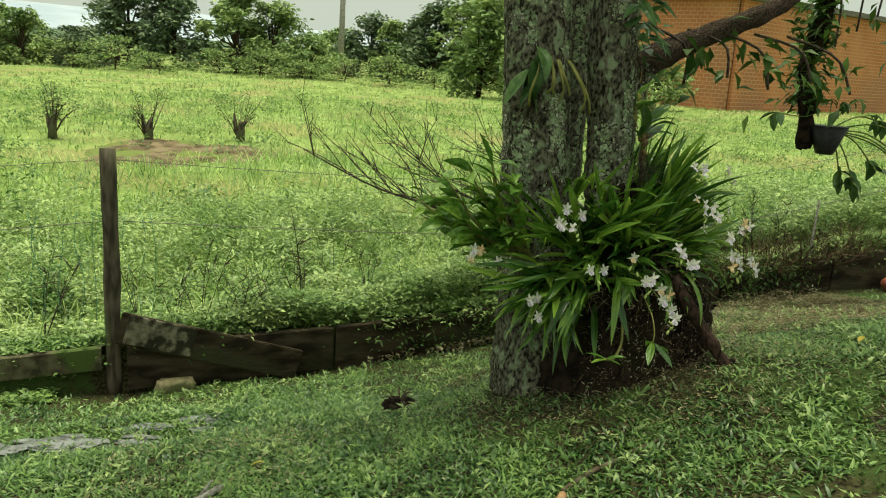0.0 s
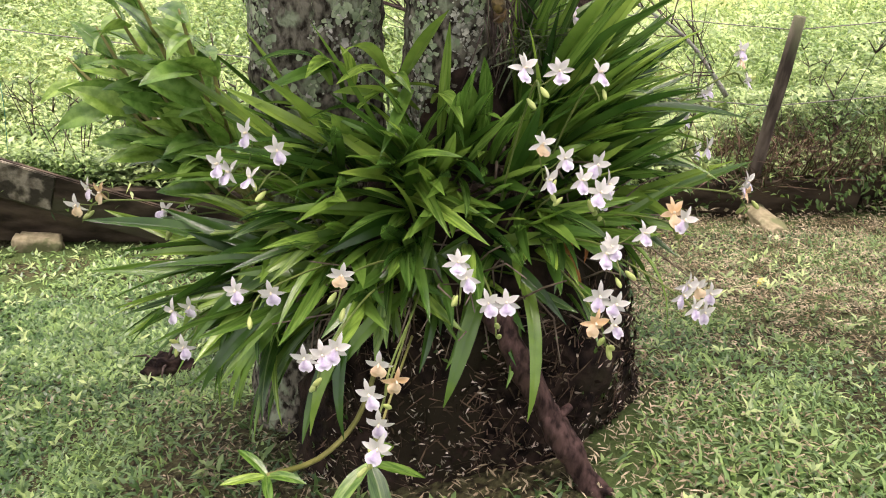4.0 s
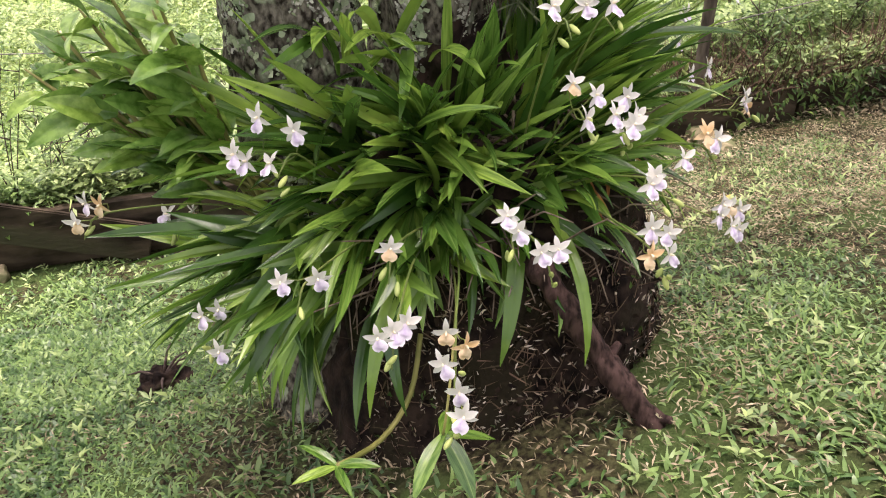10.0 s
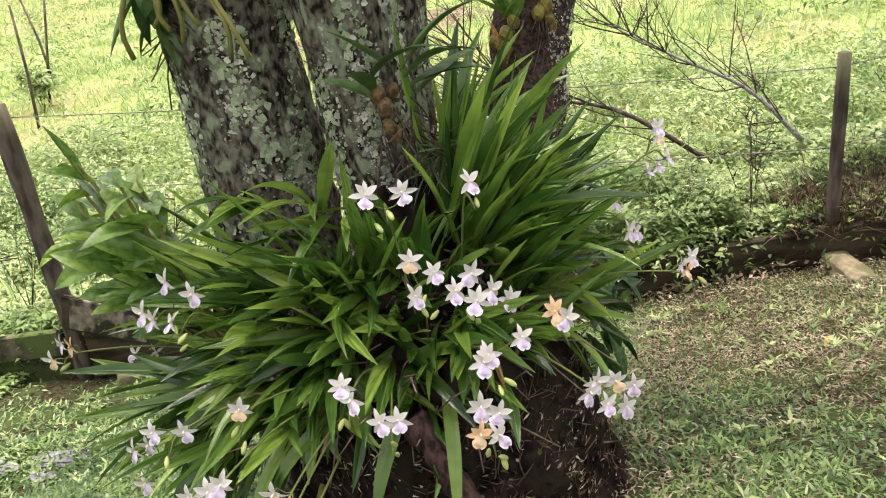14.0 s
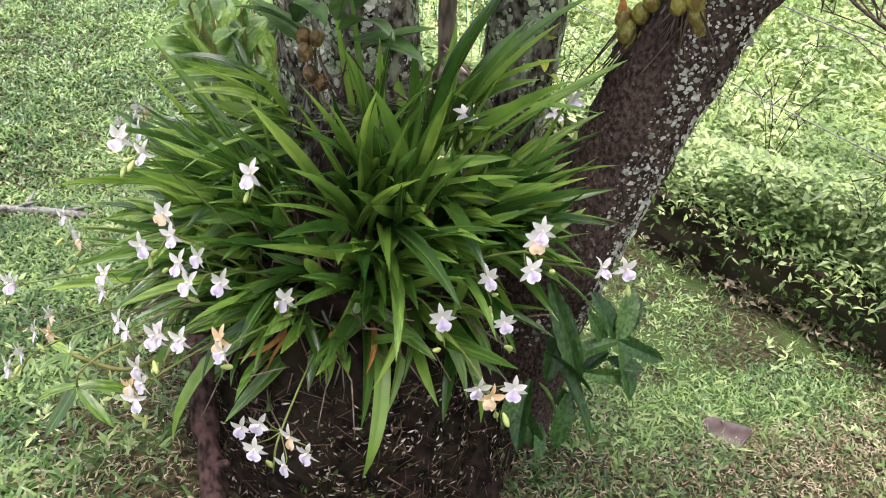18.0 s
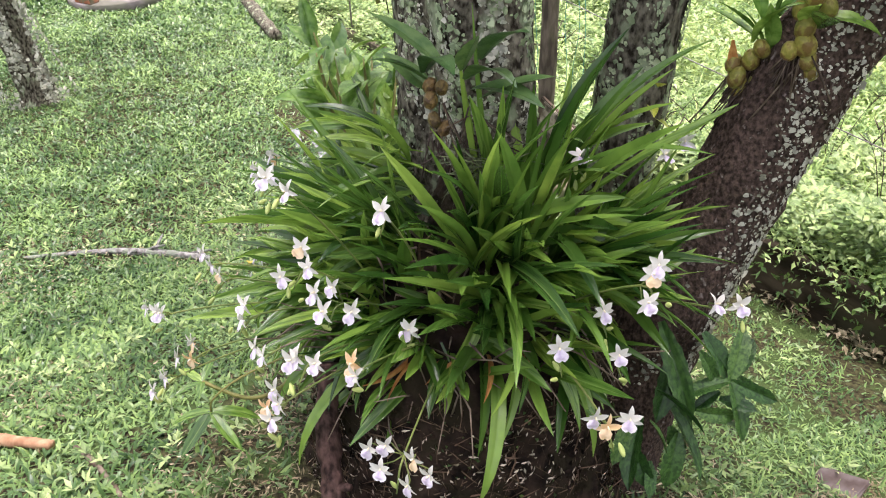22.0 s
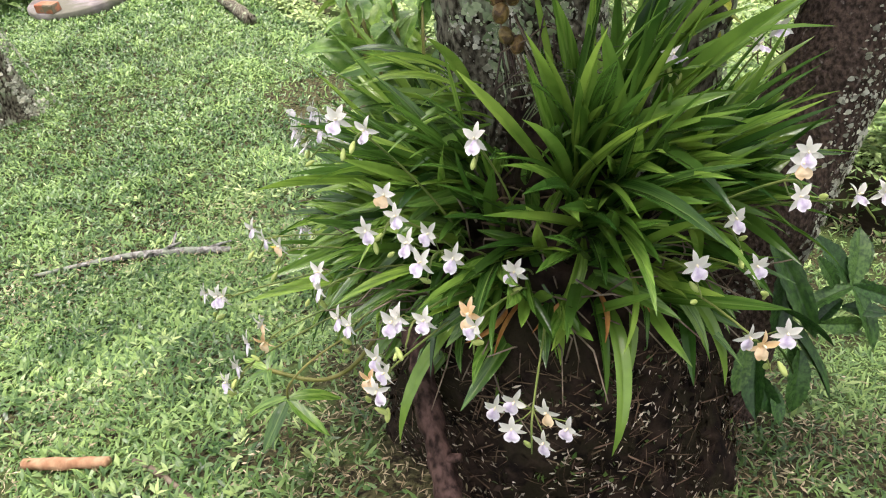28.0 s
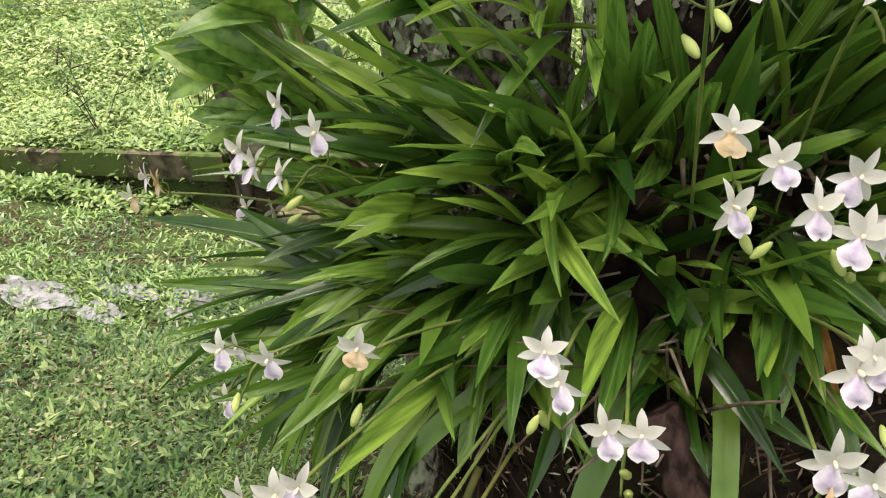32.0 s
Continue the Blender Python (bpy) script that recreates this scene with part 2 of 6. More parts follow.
# the far mountains' blue-grey is air haze put into the colour
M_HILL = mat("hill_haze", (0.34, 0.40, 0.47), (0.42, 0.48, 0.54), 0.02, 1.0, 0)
M_HILL2 = mat("near_hill", (0.06, 0.10, 0.06), (0.12, 0.17, 0.09), 0.05, 1.0, 0)
# the pale grey base also stands in for sky mirrored in the water
M_PUDDLE = mat("puddle_water", (0.11, 0.115, 0.105), (0.27, 0.28, 0.27), 16, 0.08, 0.35, 60, spec=1.0)
M_WOOD = mat("split_wood", (0.28, 0.15, 0.08), (0.44, 0.28, 0.16), 20, 0.8, 0.4, stretch=(1, 1, 0.2))
M_SLAB = mat("concrete_lid", (0.13, 0.12, 0.11), (0.22, 0.20, 0.19), 10, 0.9, 0.4, third=(0.13, 0.13, 0.10), third_scale=3)

M_WITHER = mat("withered", (0.38, 0.16, 0.04), (0.52, 0.28, 0.08), 8, 0.6, 0.2, 40, thin=0.2)
M_COLUMN = mat("flower_column", (0.82, 0.74, 0.50), (0.88, 0.82, 0.66), 60, 0.5, 0)
M_EPI_LEAF = mat("dark_epiphyte_leaf", (0.045, 0.11, 0.03), (0.09, 0.17, 0.05), 6, 0.32, 0.1, 40, vary=0.3, thin=0.15)
M_LICHEN = mat("green_lichen", (0.20, 0.27, 0.14), (0.37, 0.45, 0.28), 20, 0.9, 0, vary=0.35, island=True)
M_SLIVER = mat("pale_sliver", (0.22, 0.18, 0.115), (0.58, 0.53, 0.41), 8, 0.75, 0, vary=0.6, island=True)
M_EDGE = mat("mossy_edge", (0.05, 0.045, 0.03), (0.16, 0.14, 0.09), 14, 0.9, 0.6, 40, third=(0.09, 0.13, 0.04), third_scale=3)
M_LOG = mat("pale_log", (0.30, 0.25, 0.16), (0.46, 0.40, 0.28), 16, 0.9, 0.5, 40, stretch=(0.3, 1, 1))
M_LICHEN_W = mat("white_lichen", (0.25, 0.26, 0.19), (0.46, 0.47, 0.38), 30, 0.95, 0, vary=0.4, island=True)
M_NET = mat("green_netting", (0.04, 0.22, 0.16), (0.08, 0.32, 0.24), 20, 0.6, 0)
M_PALE = mat("lichen_board", (0.10, 0.09, 0.06), (0.27, 0.25, 0.18), 22, 0.85, 0.6, 60, third=(0.04, 0.037, 0.025), third_scale=8, cover=0.48)
M_CLAY = mat("red_clay", (0.26, 0.075, 0.05), (0.38, 0.14, 0.09), 10, 0.85, 0.3)
M_TILE = mat("grey_red_tile", (0.08, 0.06, 0.05), (0.17, 0.145, 0.13), 12, 0.85, 0.4)
M_YELLOW = mat("yellow_leaf", (0.50, 0.40, 0.05), (0.62, 0.50, 0.10), 20, 0.5, 0.1, thin=0.2)
M_HOUSE = mat("brick_wall", (0.46, 0.17, 0.08), (0.56, 0.24, 0.12), 0.6, 0.9, 0.2, 8, third=(0.40, 0.18, 0.10), third_scale=0.25)


def add_courses(m):
    """Brick courses with paler joints over a wall too far off for single bricks."""
    t = m.node_tree
    p = t.nodes["Principled BSDF"]
    src = p.inputs["Base Color"].links[0].from_socket
    co = t.nodes.new("ShaderNodeTexCoord")
    mp = t.nodes.new("ShaderNodeMapping")
    mp.inputs["Rotation"].default_value = (radians(90), 0, 0)
    t.links.new(co.outputs["Object"], mp.inputs[0])
    b = t.nodes.new("ShaderNodeTexBrick")
    b.inputs["Scale"].default_value, b.inputs["Mortar Size"].default_value = 1.0, 0.018
    b.inputs["Brick Width"].default_value, b.inputs["Row Height"].default_value = 0.4, 0.2
    b.inputs["Mortar"].default_value = (0.54, 0.34, 0.22, 1)
    t.links.new(mp.outputs[0], b.inputs["Vector"])
    t.links.new(src, b.inputs["Color1"])
    t.links.new(src, b.inputs["Color2"])
    t.links.new(b.outputs["Color"], p.inputs["Base Color"])


add_courses(M_HOUSE)

# ---- helpers ----


def part(name, bm, material, parent=None, label="", smooth=True):
    me = bpy.data.meshes.new(name)
    bm.to_mesh(me)
    bm.free()
    return place(name, me, material, parent, label, smooth)


def place(name, me, material, parent=None, label="", smooth=True):
    if material and not me.materials:
        me.materials.append(material)
    if smooth:
        me.shade_smooth()
    ob = new(name, me)
    if parent:
        ob.parent = parent
    if label:
        ob["label"] = label
    return ob


def base(name, at, label, category, group="", kind=""):
    ob = new(name)
    ob.empty_display_size = 0.05
    ob.location = at
    return tagged(ob, label, category, group, kind)


def tri_mesh(name, verts, tris):
    verts, tris = np.asarray(verts, np.float32).reshape(-1, 3), np.asarray(tris, np.int32).reshape(-1, 3)
    me = bpy.data.meshes.new(name)
    me.vertices.add(len(verts))
    me.vertices.foreach_set("co", verts.ravel())
    me.loops.add(tris.size)
    me.loops.foreach_set("vertex_index", tris.ravel())
    me.polygons.add(len(tris))
    me.polygons.foreach_set("loop_start", np.arange(0, tris.size, 3, dtype=np.int32))
    me.update(calc_edges=True)
    me.validate()
    return me


def tube(bm, pts, radii, sides=8, caps=True, wobble=0.0, seed=0):
    """A tapered tube through pts."""
    pts = [Vector(p) for p in pts]
    rings = []
    side = None
    for i, p in enumerate(pts):
        d = (pts[min(i + 1, len(pts) - 1)] - pts[max(i - 1, 0)]).normalized()
        if side is None:
            side = d.orthogonal().normalized()
        side = (side - d * side.dot(d)).normalized()
        up = d.cross(side)
        r = radii[i] if hasattr(radii, "__len__") else radii
        ring = []
        for k in range(sides):
            a = 2 * math.pi * k / sides
            w = 1 + wobble * noise.noise(Vector((math.cos(a) * 1.3 + seed, math.sin(a) * 1.3, i * 0.45 + seed))) if wobble else 1
            ring.append(bm.verts.new(p + (side * math.cos(a) + up * math.sin(a)) * r * w))
        rings.append(ring)
    for a, b in zip(rings, rings[1:]):
        for k in range(sides):
            bm.faces.new((a[k], a[(k + 1) % sides], b[(k + 1) % sides], b[k]))
    if caps:
        bm.faces.new(rings[0][::-1])
        bm.faces.new(rings[-1])
    return bm


def roughen(bm, fine=0.005, coarse=0.007, scale=16.0, seed=0.0):
    """Push a mesh's skin in and out, in upright ridges and small lumps."""
    bm.normal_update()
    o = Vector((seed * 3.1, seed * 1.7, 0))
    for v in bm.verts:
        p = Vector((v.co.x, v.co.y, v.co.z * 0.45)) * scale + o
        q = Vector((v.co.x, v.co.y, v.co.z * 0.8)) * scale * 2.6 + o
        v.co += v.normal * (coarse * noise.noise(p) + fine * noise.noise(q))


def curve_pts(pts, n):
    """Smooth points through a few given ones."""
    pts = [Vector(p) for p in pts]
    out = []
    m = len(pts) - 1
    for i in range(n + 1):
        u = i / n * m
        k = min(int(u), m - 1)
        f = u - k
        p0, p1, p2, p3 = pts[max(k - 1, 0)], pts[k], pts[k + 1], pts[min(k + 2, m)]
        out.append(0.5 * (2 * p1 + (p2 - p0) * f + (2 * p0 - 5 * p1 + 4 * p2 - p3) * f * f + (3 * p1 - p0 - 3 * p2 + p3) * f ** 3))
    return out


def box(bm, size, at=(0, 0, 0), turn=None, bevel=0.0):
    m = Matrix.Translation(at) @ (turn or Matrix()) @ Matrix.Diagonal((*size, 1))
    made = bmesh.ops.create_cube(bm, size=1, matrix=m)
    if bevel:
        edges = list({e for v in made["verts"] for e in v.link_edges})
        bmesh.ops.bevel(bm, geom=edges, offset=bevel, segments=2, affect="EDGES")
    return bm


def strap(length, width, droop, fold=0.25, segs=7, tip=0.5, blunt=0.35, rib=0.0, twist=0.0, bend=0.0):
    """A leaf along +x with a folded midrib that bends down by droop, turned along its length by twist and bent sideways; verts and triangles."""
    v, t = [], []
    x = y = z = 0.0
    cols = (-1, -0.14, 0, 0.14, 1) if rib else (-1, 0, 1)
    m = len(cols)
    for i in range(segs + 1):
        u = i / segs
        a = -droop * u * 1.6
        if i:
            x += math.cos(a) * length / segs
            z += math.sin(a) * length / segs
        y = bend * u * u * length
        w = width * 0.5 * min(1, blunt + 2.2 * u) * (1 - max(0, (u - tip) / (1 - tip)) ** 2.2)
        w = max(w, width * 0.02)
        c, q = math.cos(twist * u), math.sin(twist * u)
        for k in cols:
            dy, dz = k * w, fold * w * abs(k) - (rib * w if k == 0 else 0)
            v.append((x, y + dy * c - dz * q, z + dy * q + dz * c))
        if i:
            b = m * (i - 1)
            for k in range(m - 1):
                t += [(b + k, b + k + m, b + k + m + 1), (b + k, b + k + m + 1, b + k + 1)]
    return np.array(v), np.array(t)


def scatter(verts, tris, mats):
    """One mesh's worth of verts and triangles from a piece set down at many 4x4 matrices."""
    n = len(mats)
    hv = np.c_[verts, np.ones(len(verts))]
    allv = np.einsum("nij,vj->nvi", mats, hv)[..., :3].reshape(-1, 3)
    allt = (tris[None] + (np.arange(n) * len(verts))[:, None, None]).reshape(-1, 3)
    return allv, allt


def turns(at, az, el, roll, size):
    """Matrices that put a piece along +x at places, turned by azimuth, raised by el, rolled, and scaled."""
    n = len(at)
    ca, sa, ce, se, cr, sr = np.cos(az), np.sin(az), np.cos(el), np.sin(el), np.cos(roll), np.sin(roll)
    f = np.stack([ca * ce, sa * ce, se], 1)
    l0 = np.stack([-sa, ca, 0 * sa], 1)
    u0 = np.cross(f, l0)
    l = l0 * cr[:, None] + u0 * sr[:, None]
    u = np.cross(f, l)
    m = np.zeros((n, 4, 4))
    size = np.broadcast_to(np.asarray(size, float).reshape(-1, 1) if np.ndim(size) < 2 else size, (n, 3)) if np.ndim(size) else np.full((n, 3), size)
    m[:, :3, 0], m[:, :3, 1], m[:, :3, 2], m[:, :3, 3], m[:, 3, 3] = f * size[:, :1], l * size[:, 1:2], u * size[:, 2:3], at, 1
    return m


BLADE = (np.array([(0, -0.5, 0), (0, 0.5, 0), (0.55, -0.42, 0.0), (0.55, 0.42, 0.0), (1, 0, -0.25)]), np.array([(0, 2, 3), (0, 3, 1), (2, 4, 3)]))
OVATE = (np.array([(0, 0, 0), (0.45, -0.5, 0.12), (0.5, 0, 0), (0.45, 0.5, 0.12), (1, 0, -0.15)]), np.array([(0, 1, 2), (0, 2, 3), (1, 4, 2), (2, 4, 3)]))


FLAKE = (np.array([(0, 0, 0.16)] + [(q * math.cos(a), q * math.sin(a), 0) for q, a in ((0.5, 0.2), (0.42, 1.1), (0.55, 2.0), (0.4, 2.9), (0.52, 3.9), (0.38, 4.7), (0.5, 5.5))]), np.array([(0, k, k % 7 + 1) for k in range(1, 8)]))


# ---- ground ----
def fence_n(x, y):
    return (y - 2.19 - 0.2 * x) / 1.0198


BOARD_X = (-7.4, -5.9, -4.6, -3.0, -1.6, 0.0, 1.5, 2.6, 3.9, 6.8)
BOARD_TOP = (-0.76, -0.745, -0.70, -0.60, -0.54, -0.42, -0.275, -0.155, 0.0, 0.03)


def lawn_z(x, y):
    a, b = 2.2 * np.tanh(x / 2.2), 1.8 * np.tanh(y / 1.8)
    return -0.10 + 0.232 * a - 0.2525 * b - 0.0076 * a * a - 0.0393 * a * b - 0.0769 * b * b + 0.12 * np.exp(-((x + 0.15) ** 2 + (y + 0.2) ** 2) / 0.5)


def ground_z(x, y):
    x, y = np.asarray(x, float), np.asarray(y, float)
    n = fence_n(x, y)
    near = lawn_z(x, y) + 0.012 * np.sin(x * 5.1 + y * 2.3) * np.sin(y * 4.3 - x * 1.7)
    w = np.exp(-(((x + 2.9) / 0.95) ** 2 + ((y - 0.38 - 0.22 * (x + 2.9)) / 0.30) ** 2) ** 2)
    near = near * (1 - w) + (-0.665 + 0.3 * (near - lawn_z(x, y))) * w
    f = np.clip(n / 8, 0, 1)
    f = f * f * (3 - 2 * f)
    top = np.interp(x - 0.2 * np.clip(n, -1, 1), BOARD_X, BOARD_TOP) - 0.03
    far = top * (1 - f) + (-0.45) * f + 0.03 * np.sin(x * 0.9) * np.sin(y * 0.7 + x * 0.3) * np.clip(n, 0, 3)
    k = np.clip((n + 0.02) / 0.05, 0, 1)
    return near * (1 - k) + far * k


def gz(x, y):
    return float(ground_z(x, y))


def make_ground():
    us = np.sinh(np.linspace(-5.6, 5.6, 190)) * 14.0 / np.sinh(2.8) / 1.0
    us = us * (900 / us.max())
    us = np.sort(np.r_[np.arange(-7, 5, 0.07), us[(us < -7) | (us > 5)]])
    ns = np.sinh(np.linspace(-5.6, 5.6, 190))
    ns = ns * (900 / ns.max())
    ns = np.sort(np.r_[np.arange(-6, 3, 0.08), -0.02, 0.03, ns[(ns < -6) | (ns > 3)]])
    U, N = np.meshgrid(us, ns, indexing="ij")
    c, s = 1 / 1.0198, 0.2 / 1.0198
    x, y = U * c - N * s, 2.19 + U * s + N * c
    v = np.stack([x, y, ground_z(x, y)], -1).reshape(-1, 3)
    a, b = U.shape
    i = (np.arange(a - 1)[:, None] * b + np.arange(b - 1)).ravel()
    t = np.concatenate([np.stack([i, i + b, i + b + 1], 1), np.stack([i, i + b + 1, i + 1], 1)])
    me = tri_mesh("ground", v, t)
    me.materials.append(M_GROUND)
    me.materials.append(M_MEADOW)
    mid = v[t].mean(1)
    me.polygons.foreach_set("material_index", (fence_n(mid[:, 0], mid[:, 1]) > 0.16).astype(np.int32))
    ob = place("ground", me, None)
    tagged(ob, "uneven lawn and meadow soil under short green grass", "ground", kind="structure")


make_ground()

# ---- tree ----
TREE = (-0.45, 0.2, 0.0)


def make_tree():
    tree = base("tree", TREE, "old tree with four lichen-covered grey trunks from one foot", "tree")
    o = Vector(TREE)

    def trunk(pts, radii, m, label, sides=28, wob=0.09, seed=0):
        bm = bmesh.new()
        n = 110
        c = curve_pts([Vector(p) - o for p in pts], n)
        rr = [float(np.interp(i / n * (len(pts) - 1), range(len(pts)), radii)) for i in range(n + 1)]
        tube(bm, c, rr, sides * 2, wobble=wob, seed=seed)
        roughen(bm, 0.006, 0.010, 15.0, seed)
        return part("trunk", bm, m, tree, label)

    trunk([(-0.62, 0.05, -0.2), (-0.665, 0.09, 0.2), (-0.708, 0.12, 0.6), (-0.73, 0.125, 0.95), (-0.77, 0.14, 1.6), (-0.8, 0.3, 2.6), (-0.95, 0.4, 4.0)], [0.25, 0.185, 0.158, 0.152, 0.148, 0.14, 0.1], M_BARK_A, "thick pale grey trunk with green lichen", seed=1)
    trunk([(-0.33, 0.07, -0.1), (-0.345, 0.07, 0.3), (-0.373, 0.062, 0.7), (-0.40, 0.055, 1.0), (-0.44, 0.04, 1.6), (-0.35, 0.1, 2.6), (-0.1, 0.1, 4.0)], [0.2, 0.145, 0.112, 0.105, 0.103, 0.1, 0.08], M_BARK_A, "pale grey trunk", seed=4)
    trunk([(-0.23, 0.30, -0.35), (-0.19, 0.40, 0.25), (-0.155, 0.57, 0.7), (-0.13, 0.73, 1.05), (0.02, 0.90, 1.32), (0.42, 0.97, 1.52), (0.95, 1.05, 1.78), (1.8, 1.5, 2.5), (2.6, 2.0, 3.2)], [0.19, 0.13, 0.108, 0.104, 0.092, 0.058, 0.05, 0.045, 0.035], M_BARK_C, "dark leaning trunk with white lichen specks", seed=7)
    trunk([(-0.49, 0.42, -0.3), (-0.495, 0.44, 0.3), (-0.477, 0.494, 0.9), (-0.455, 0.56, 1.6), (-0.5, 0.7, 2.6), (-0.8, 1.2, 4.0)], [0.14, 0.1, 0.088, 0.082, 0.08, 0.06], M_BARK_A, "slim grey trunk", sides=20, seed=9)
    bm = bmesh.new()
    c = curve_pts([Vector(p) - o for p in ((-0.325, 0.03, 0.40), (-0.335, 0.03, 0.55), (-0.35, 0.032, 0.70), (-0.372, 0.045, 0.84))], 40)
    tube(bm, c, [0.150 - 0.0011 * i - 0.00002 * i * i for i in range(41)], 56, wobble=0.12, seed=13)
    roughen(bm, 0.014, 0.016, 26.0, 8)
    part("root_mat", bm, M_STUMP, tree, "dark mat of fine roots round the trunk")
    # foot of roots and soil between the trunks
    bm = bmesh.new()
    rings, sides = 34, 110
    vs = []
    for i in range(rings):
        u = i / (rings - 1)
        zz = -0.25 + 0.82 * u
        row = []
        for k in range(sides):
            a = 2 * math.pi * k / sides
            r = 0.385 * (1 - 0.16 * max(0, u - 0.3) / 0.7 - 2.0 * max(0, u - 0.72) ** 1.5) + 0.36 * max(0, 0.42 - u) ** 1.4
            d = Vector((math.cos(a), math.sin(a), 0))
            wob = 1 + 0.10 * noise.noise(d * 2.2 + Vector((0, 0, u * 2))) + 0.07 * noise.noise(d * 6 + Vector((0, 3, u * 4))) + 0.04 * noise.noise(d * 19 + Vector((0, 3, u * 13)))
            row.append(bm.verts.new(Vector((-0.27, -0.08 + 0.02 * u, zz)) + Vector((d.x * r * 1.03, d.y * r * 0.97, 0)) * wob - o))
        vs.append(row)
    for p, q in zip(vs, vs[1:]):
        for k in range(sides):
            bm.faces.new((p[k], p[(k + 1) % sides], q[(k + 1) % sides], q[k]))
    bm.faces.new(vs[-1])
    roughen(bm, 0.010, 0.016, 11.0, 5)
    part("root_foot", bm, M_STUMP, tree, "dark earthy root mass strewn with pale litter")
    return tree


make_tree()


def foot_point(a, u):
    """A place on the foot of the tree and its outward way."""
    r = 0.385 * (1 - 0.16 * max(0, u - 0.3) / 0.7 - 2.0 * max(0, u - 0.72) ** 1.5) + 0.36 * max(0, 0.42 - u) ** 1.4
    d = Vector((math.cos(a), math.sin(a), 0))
    wob = 1 + 0.10 * noise.noise(d * 2.2 + Vector((0, 0, u * 2))) + 0.07 * noise.noise(d * 6 + Vector((0, 3, u * 4))) + 0.04 * noise.noise(d * 19 + Vector((0, 3, u * 13)))
    return Vector((-0.27, -0.08 + 0.02 * u, -0.25 + 0.82 * u)) + Vector((d.x * r * 1.03, d.y * r * 0.97, 0)) * wob, d


# ---- orchid ----
HEART = Vector((-0.2, -0.16, 0.5))
MIDDLE = Vector((-0.37, 0.03, 0.42))
RIM = curve_pts([(-0.72, -0.20, 0.37), (-0.58, -0.29, 0.39), (-0.42, -0.33, 0.43), (-0.26, -0.30, 0.47), (-0.13, -0.22, 0.49), (-0.06, -0.08, 0.50), (-0.07, 0.08, 0.51), (-0.13, 0.24, 0.52)], 60)


def make_orchid():
    plant = base("orchid_plant", HEART, "big flowering orchid clump with long strap leaves on a tree foot", "orchid")
    shapes = []
    for k in range(15):
        shapes.append(strap(1.0, 0.096 + 0.010 * (k % 4), 0.04 + 0.075 * k, fold=0.26, segs=9, tip=0.48, blunt=0.34, rib=0.16, twist=(0.0, 0.7, -0.6, 0.25, -0.3)[k % 5], bend=(0.0, 0.12, -0.1, -0.05, 0.07, 0.02)[k % 6]))
    meshes = [tri_mesh("leaf", *q) for q in shapes]
    for me in meshes:
        me.materials.append(M_ORCHID)
        across = me.attributes.new("across", "FLOAT", "POINT")
        across.data.foreach_set("value", np.tile(np.array((-1, -0.14, 0, 0.14, 1), np.float32), len(me.vertices) // 5))
    # shoots from the foot's upper rim up to the trunks, each a fan of a few leaves that point away from the clump's middle
    rim = RIM
    r = random.Random(3)
    rest = []
    leaves = []
    for i in range(186):
        k = r.randint(0, 60) if i % 6 else r.randint(42, 60)
        a, b = rim[max(k - 2, 0)], rim[min(k + 2, 60)]
        face = Vector((b.y - a.y, a.x - b.x, 0)).normalized()
        v = r.random() ** 0.9
        if v < 0.4 and i % 4 == 0 or 31 <= k <= 41 and v > 0.55 and i % 5 < 4:
            continue
        start = rim[k] - face * (0.19 * v - 0.03) + Vector((0, 0, 0.21 * v + r.uniform(-0.06, 0.03) * (1 - v)))
        way = (start - MIDDLE).normalized()
        az0 = math.atan2(face.y, face.x) * 0.6 + math.atan2(way.y, way.x) * 0.4 if face.x > -0.9 or face.y < 0 else math.atan2(face.y, face.x)
        el0 = (-22 if k < 26 else 8) + (78 if k < 26 else 50) * v + (8 if k > 40 else 0) + r.gauss(0, 11)
        az0 += r.gauss(0, 0.3)
        for j in range(r.randint(3, 5)):
            side = (j % 2 * 2 - 1) * r.uniform(0.1, 0.7)
            el = el0 + r.gauss(0, 15)
            length = r.choice((0.16, 0.18, 0.20, 0.22, 0.24, 0.27)) * r.uniform(0.9, 1.1)
            if 26 <= k <= 42:
                length *= 0.9
            if v > 0.6 and el > 30:
                length *= 1.16
            if k > 42:
                length *= 1.4 if el > 25 else 1.05
            elif k < 16:
                length *= 1.3
            q = min(14, max(0, int(r.gauss(3.8, 3.0) + (2 if el < 10 else 0))))
            leaves.append((start + Vector((r.uniform(-1, 1), r.uniform(-1, 1), r.uniform(-1, 1))) * 0.02, az0 + side, radians(el), length, q, r.gauss(0, 0.6)))
    # long leaves hanging over the foot
    for k, az, length in ((20, -1.9, 0.36), (27, -1.6, 0.33), (30, -1.2, 0.36), (43, -0.2, 0.34), (15, -1.9, 0.36), (10, -2.1, 0.36), (50, 0.1, 0.30), (5, -2.3, 0.36), (8, -2.0, 0.38), (12, -2.25, 0.37), (3, -2.6, 0.35), (17, -2.0, 0.38)):
        leaves.append((rim[k], az, radians(12), length, 14, r.gauss(0, 0.3)))
    # leaves from shoots that have climbed the trunks
    for j in range(34):
        x = r.uniform(-0.64, -0.38)
        leaves.insert(j * 5, (Vector((x, r.uniform(-0.11, -0.05), r.uniform(0.58, 0.80))), -1.35 + 2.6 * (x + 0.42) + r.gauss(0, 0.5), radians(r.uniform(2, 58)), r.uniform(0.2, 0.31), r.randint(3, 9), r.gauss(0, 0.5)))
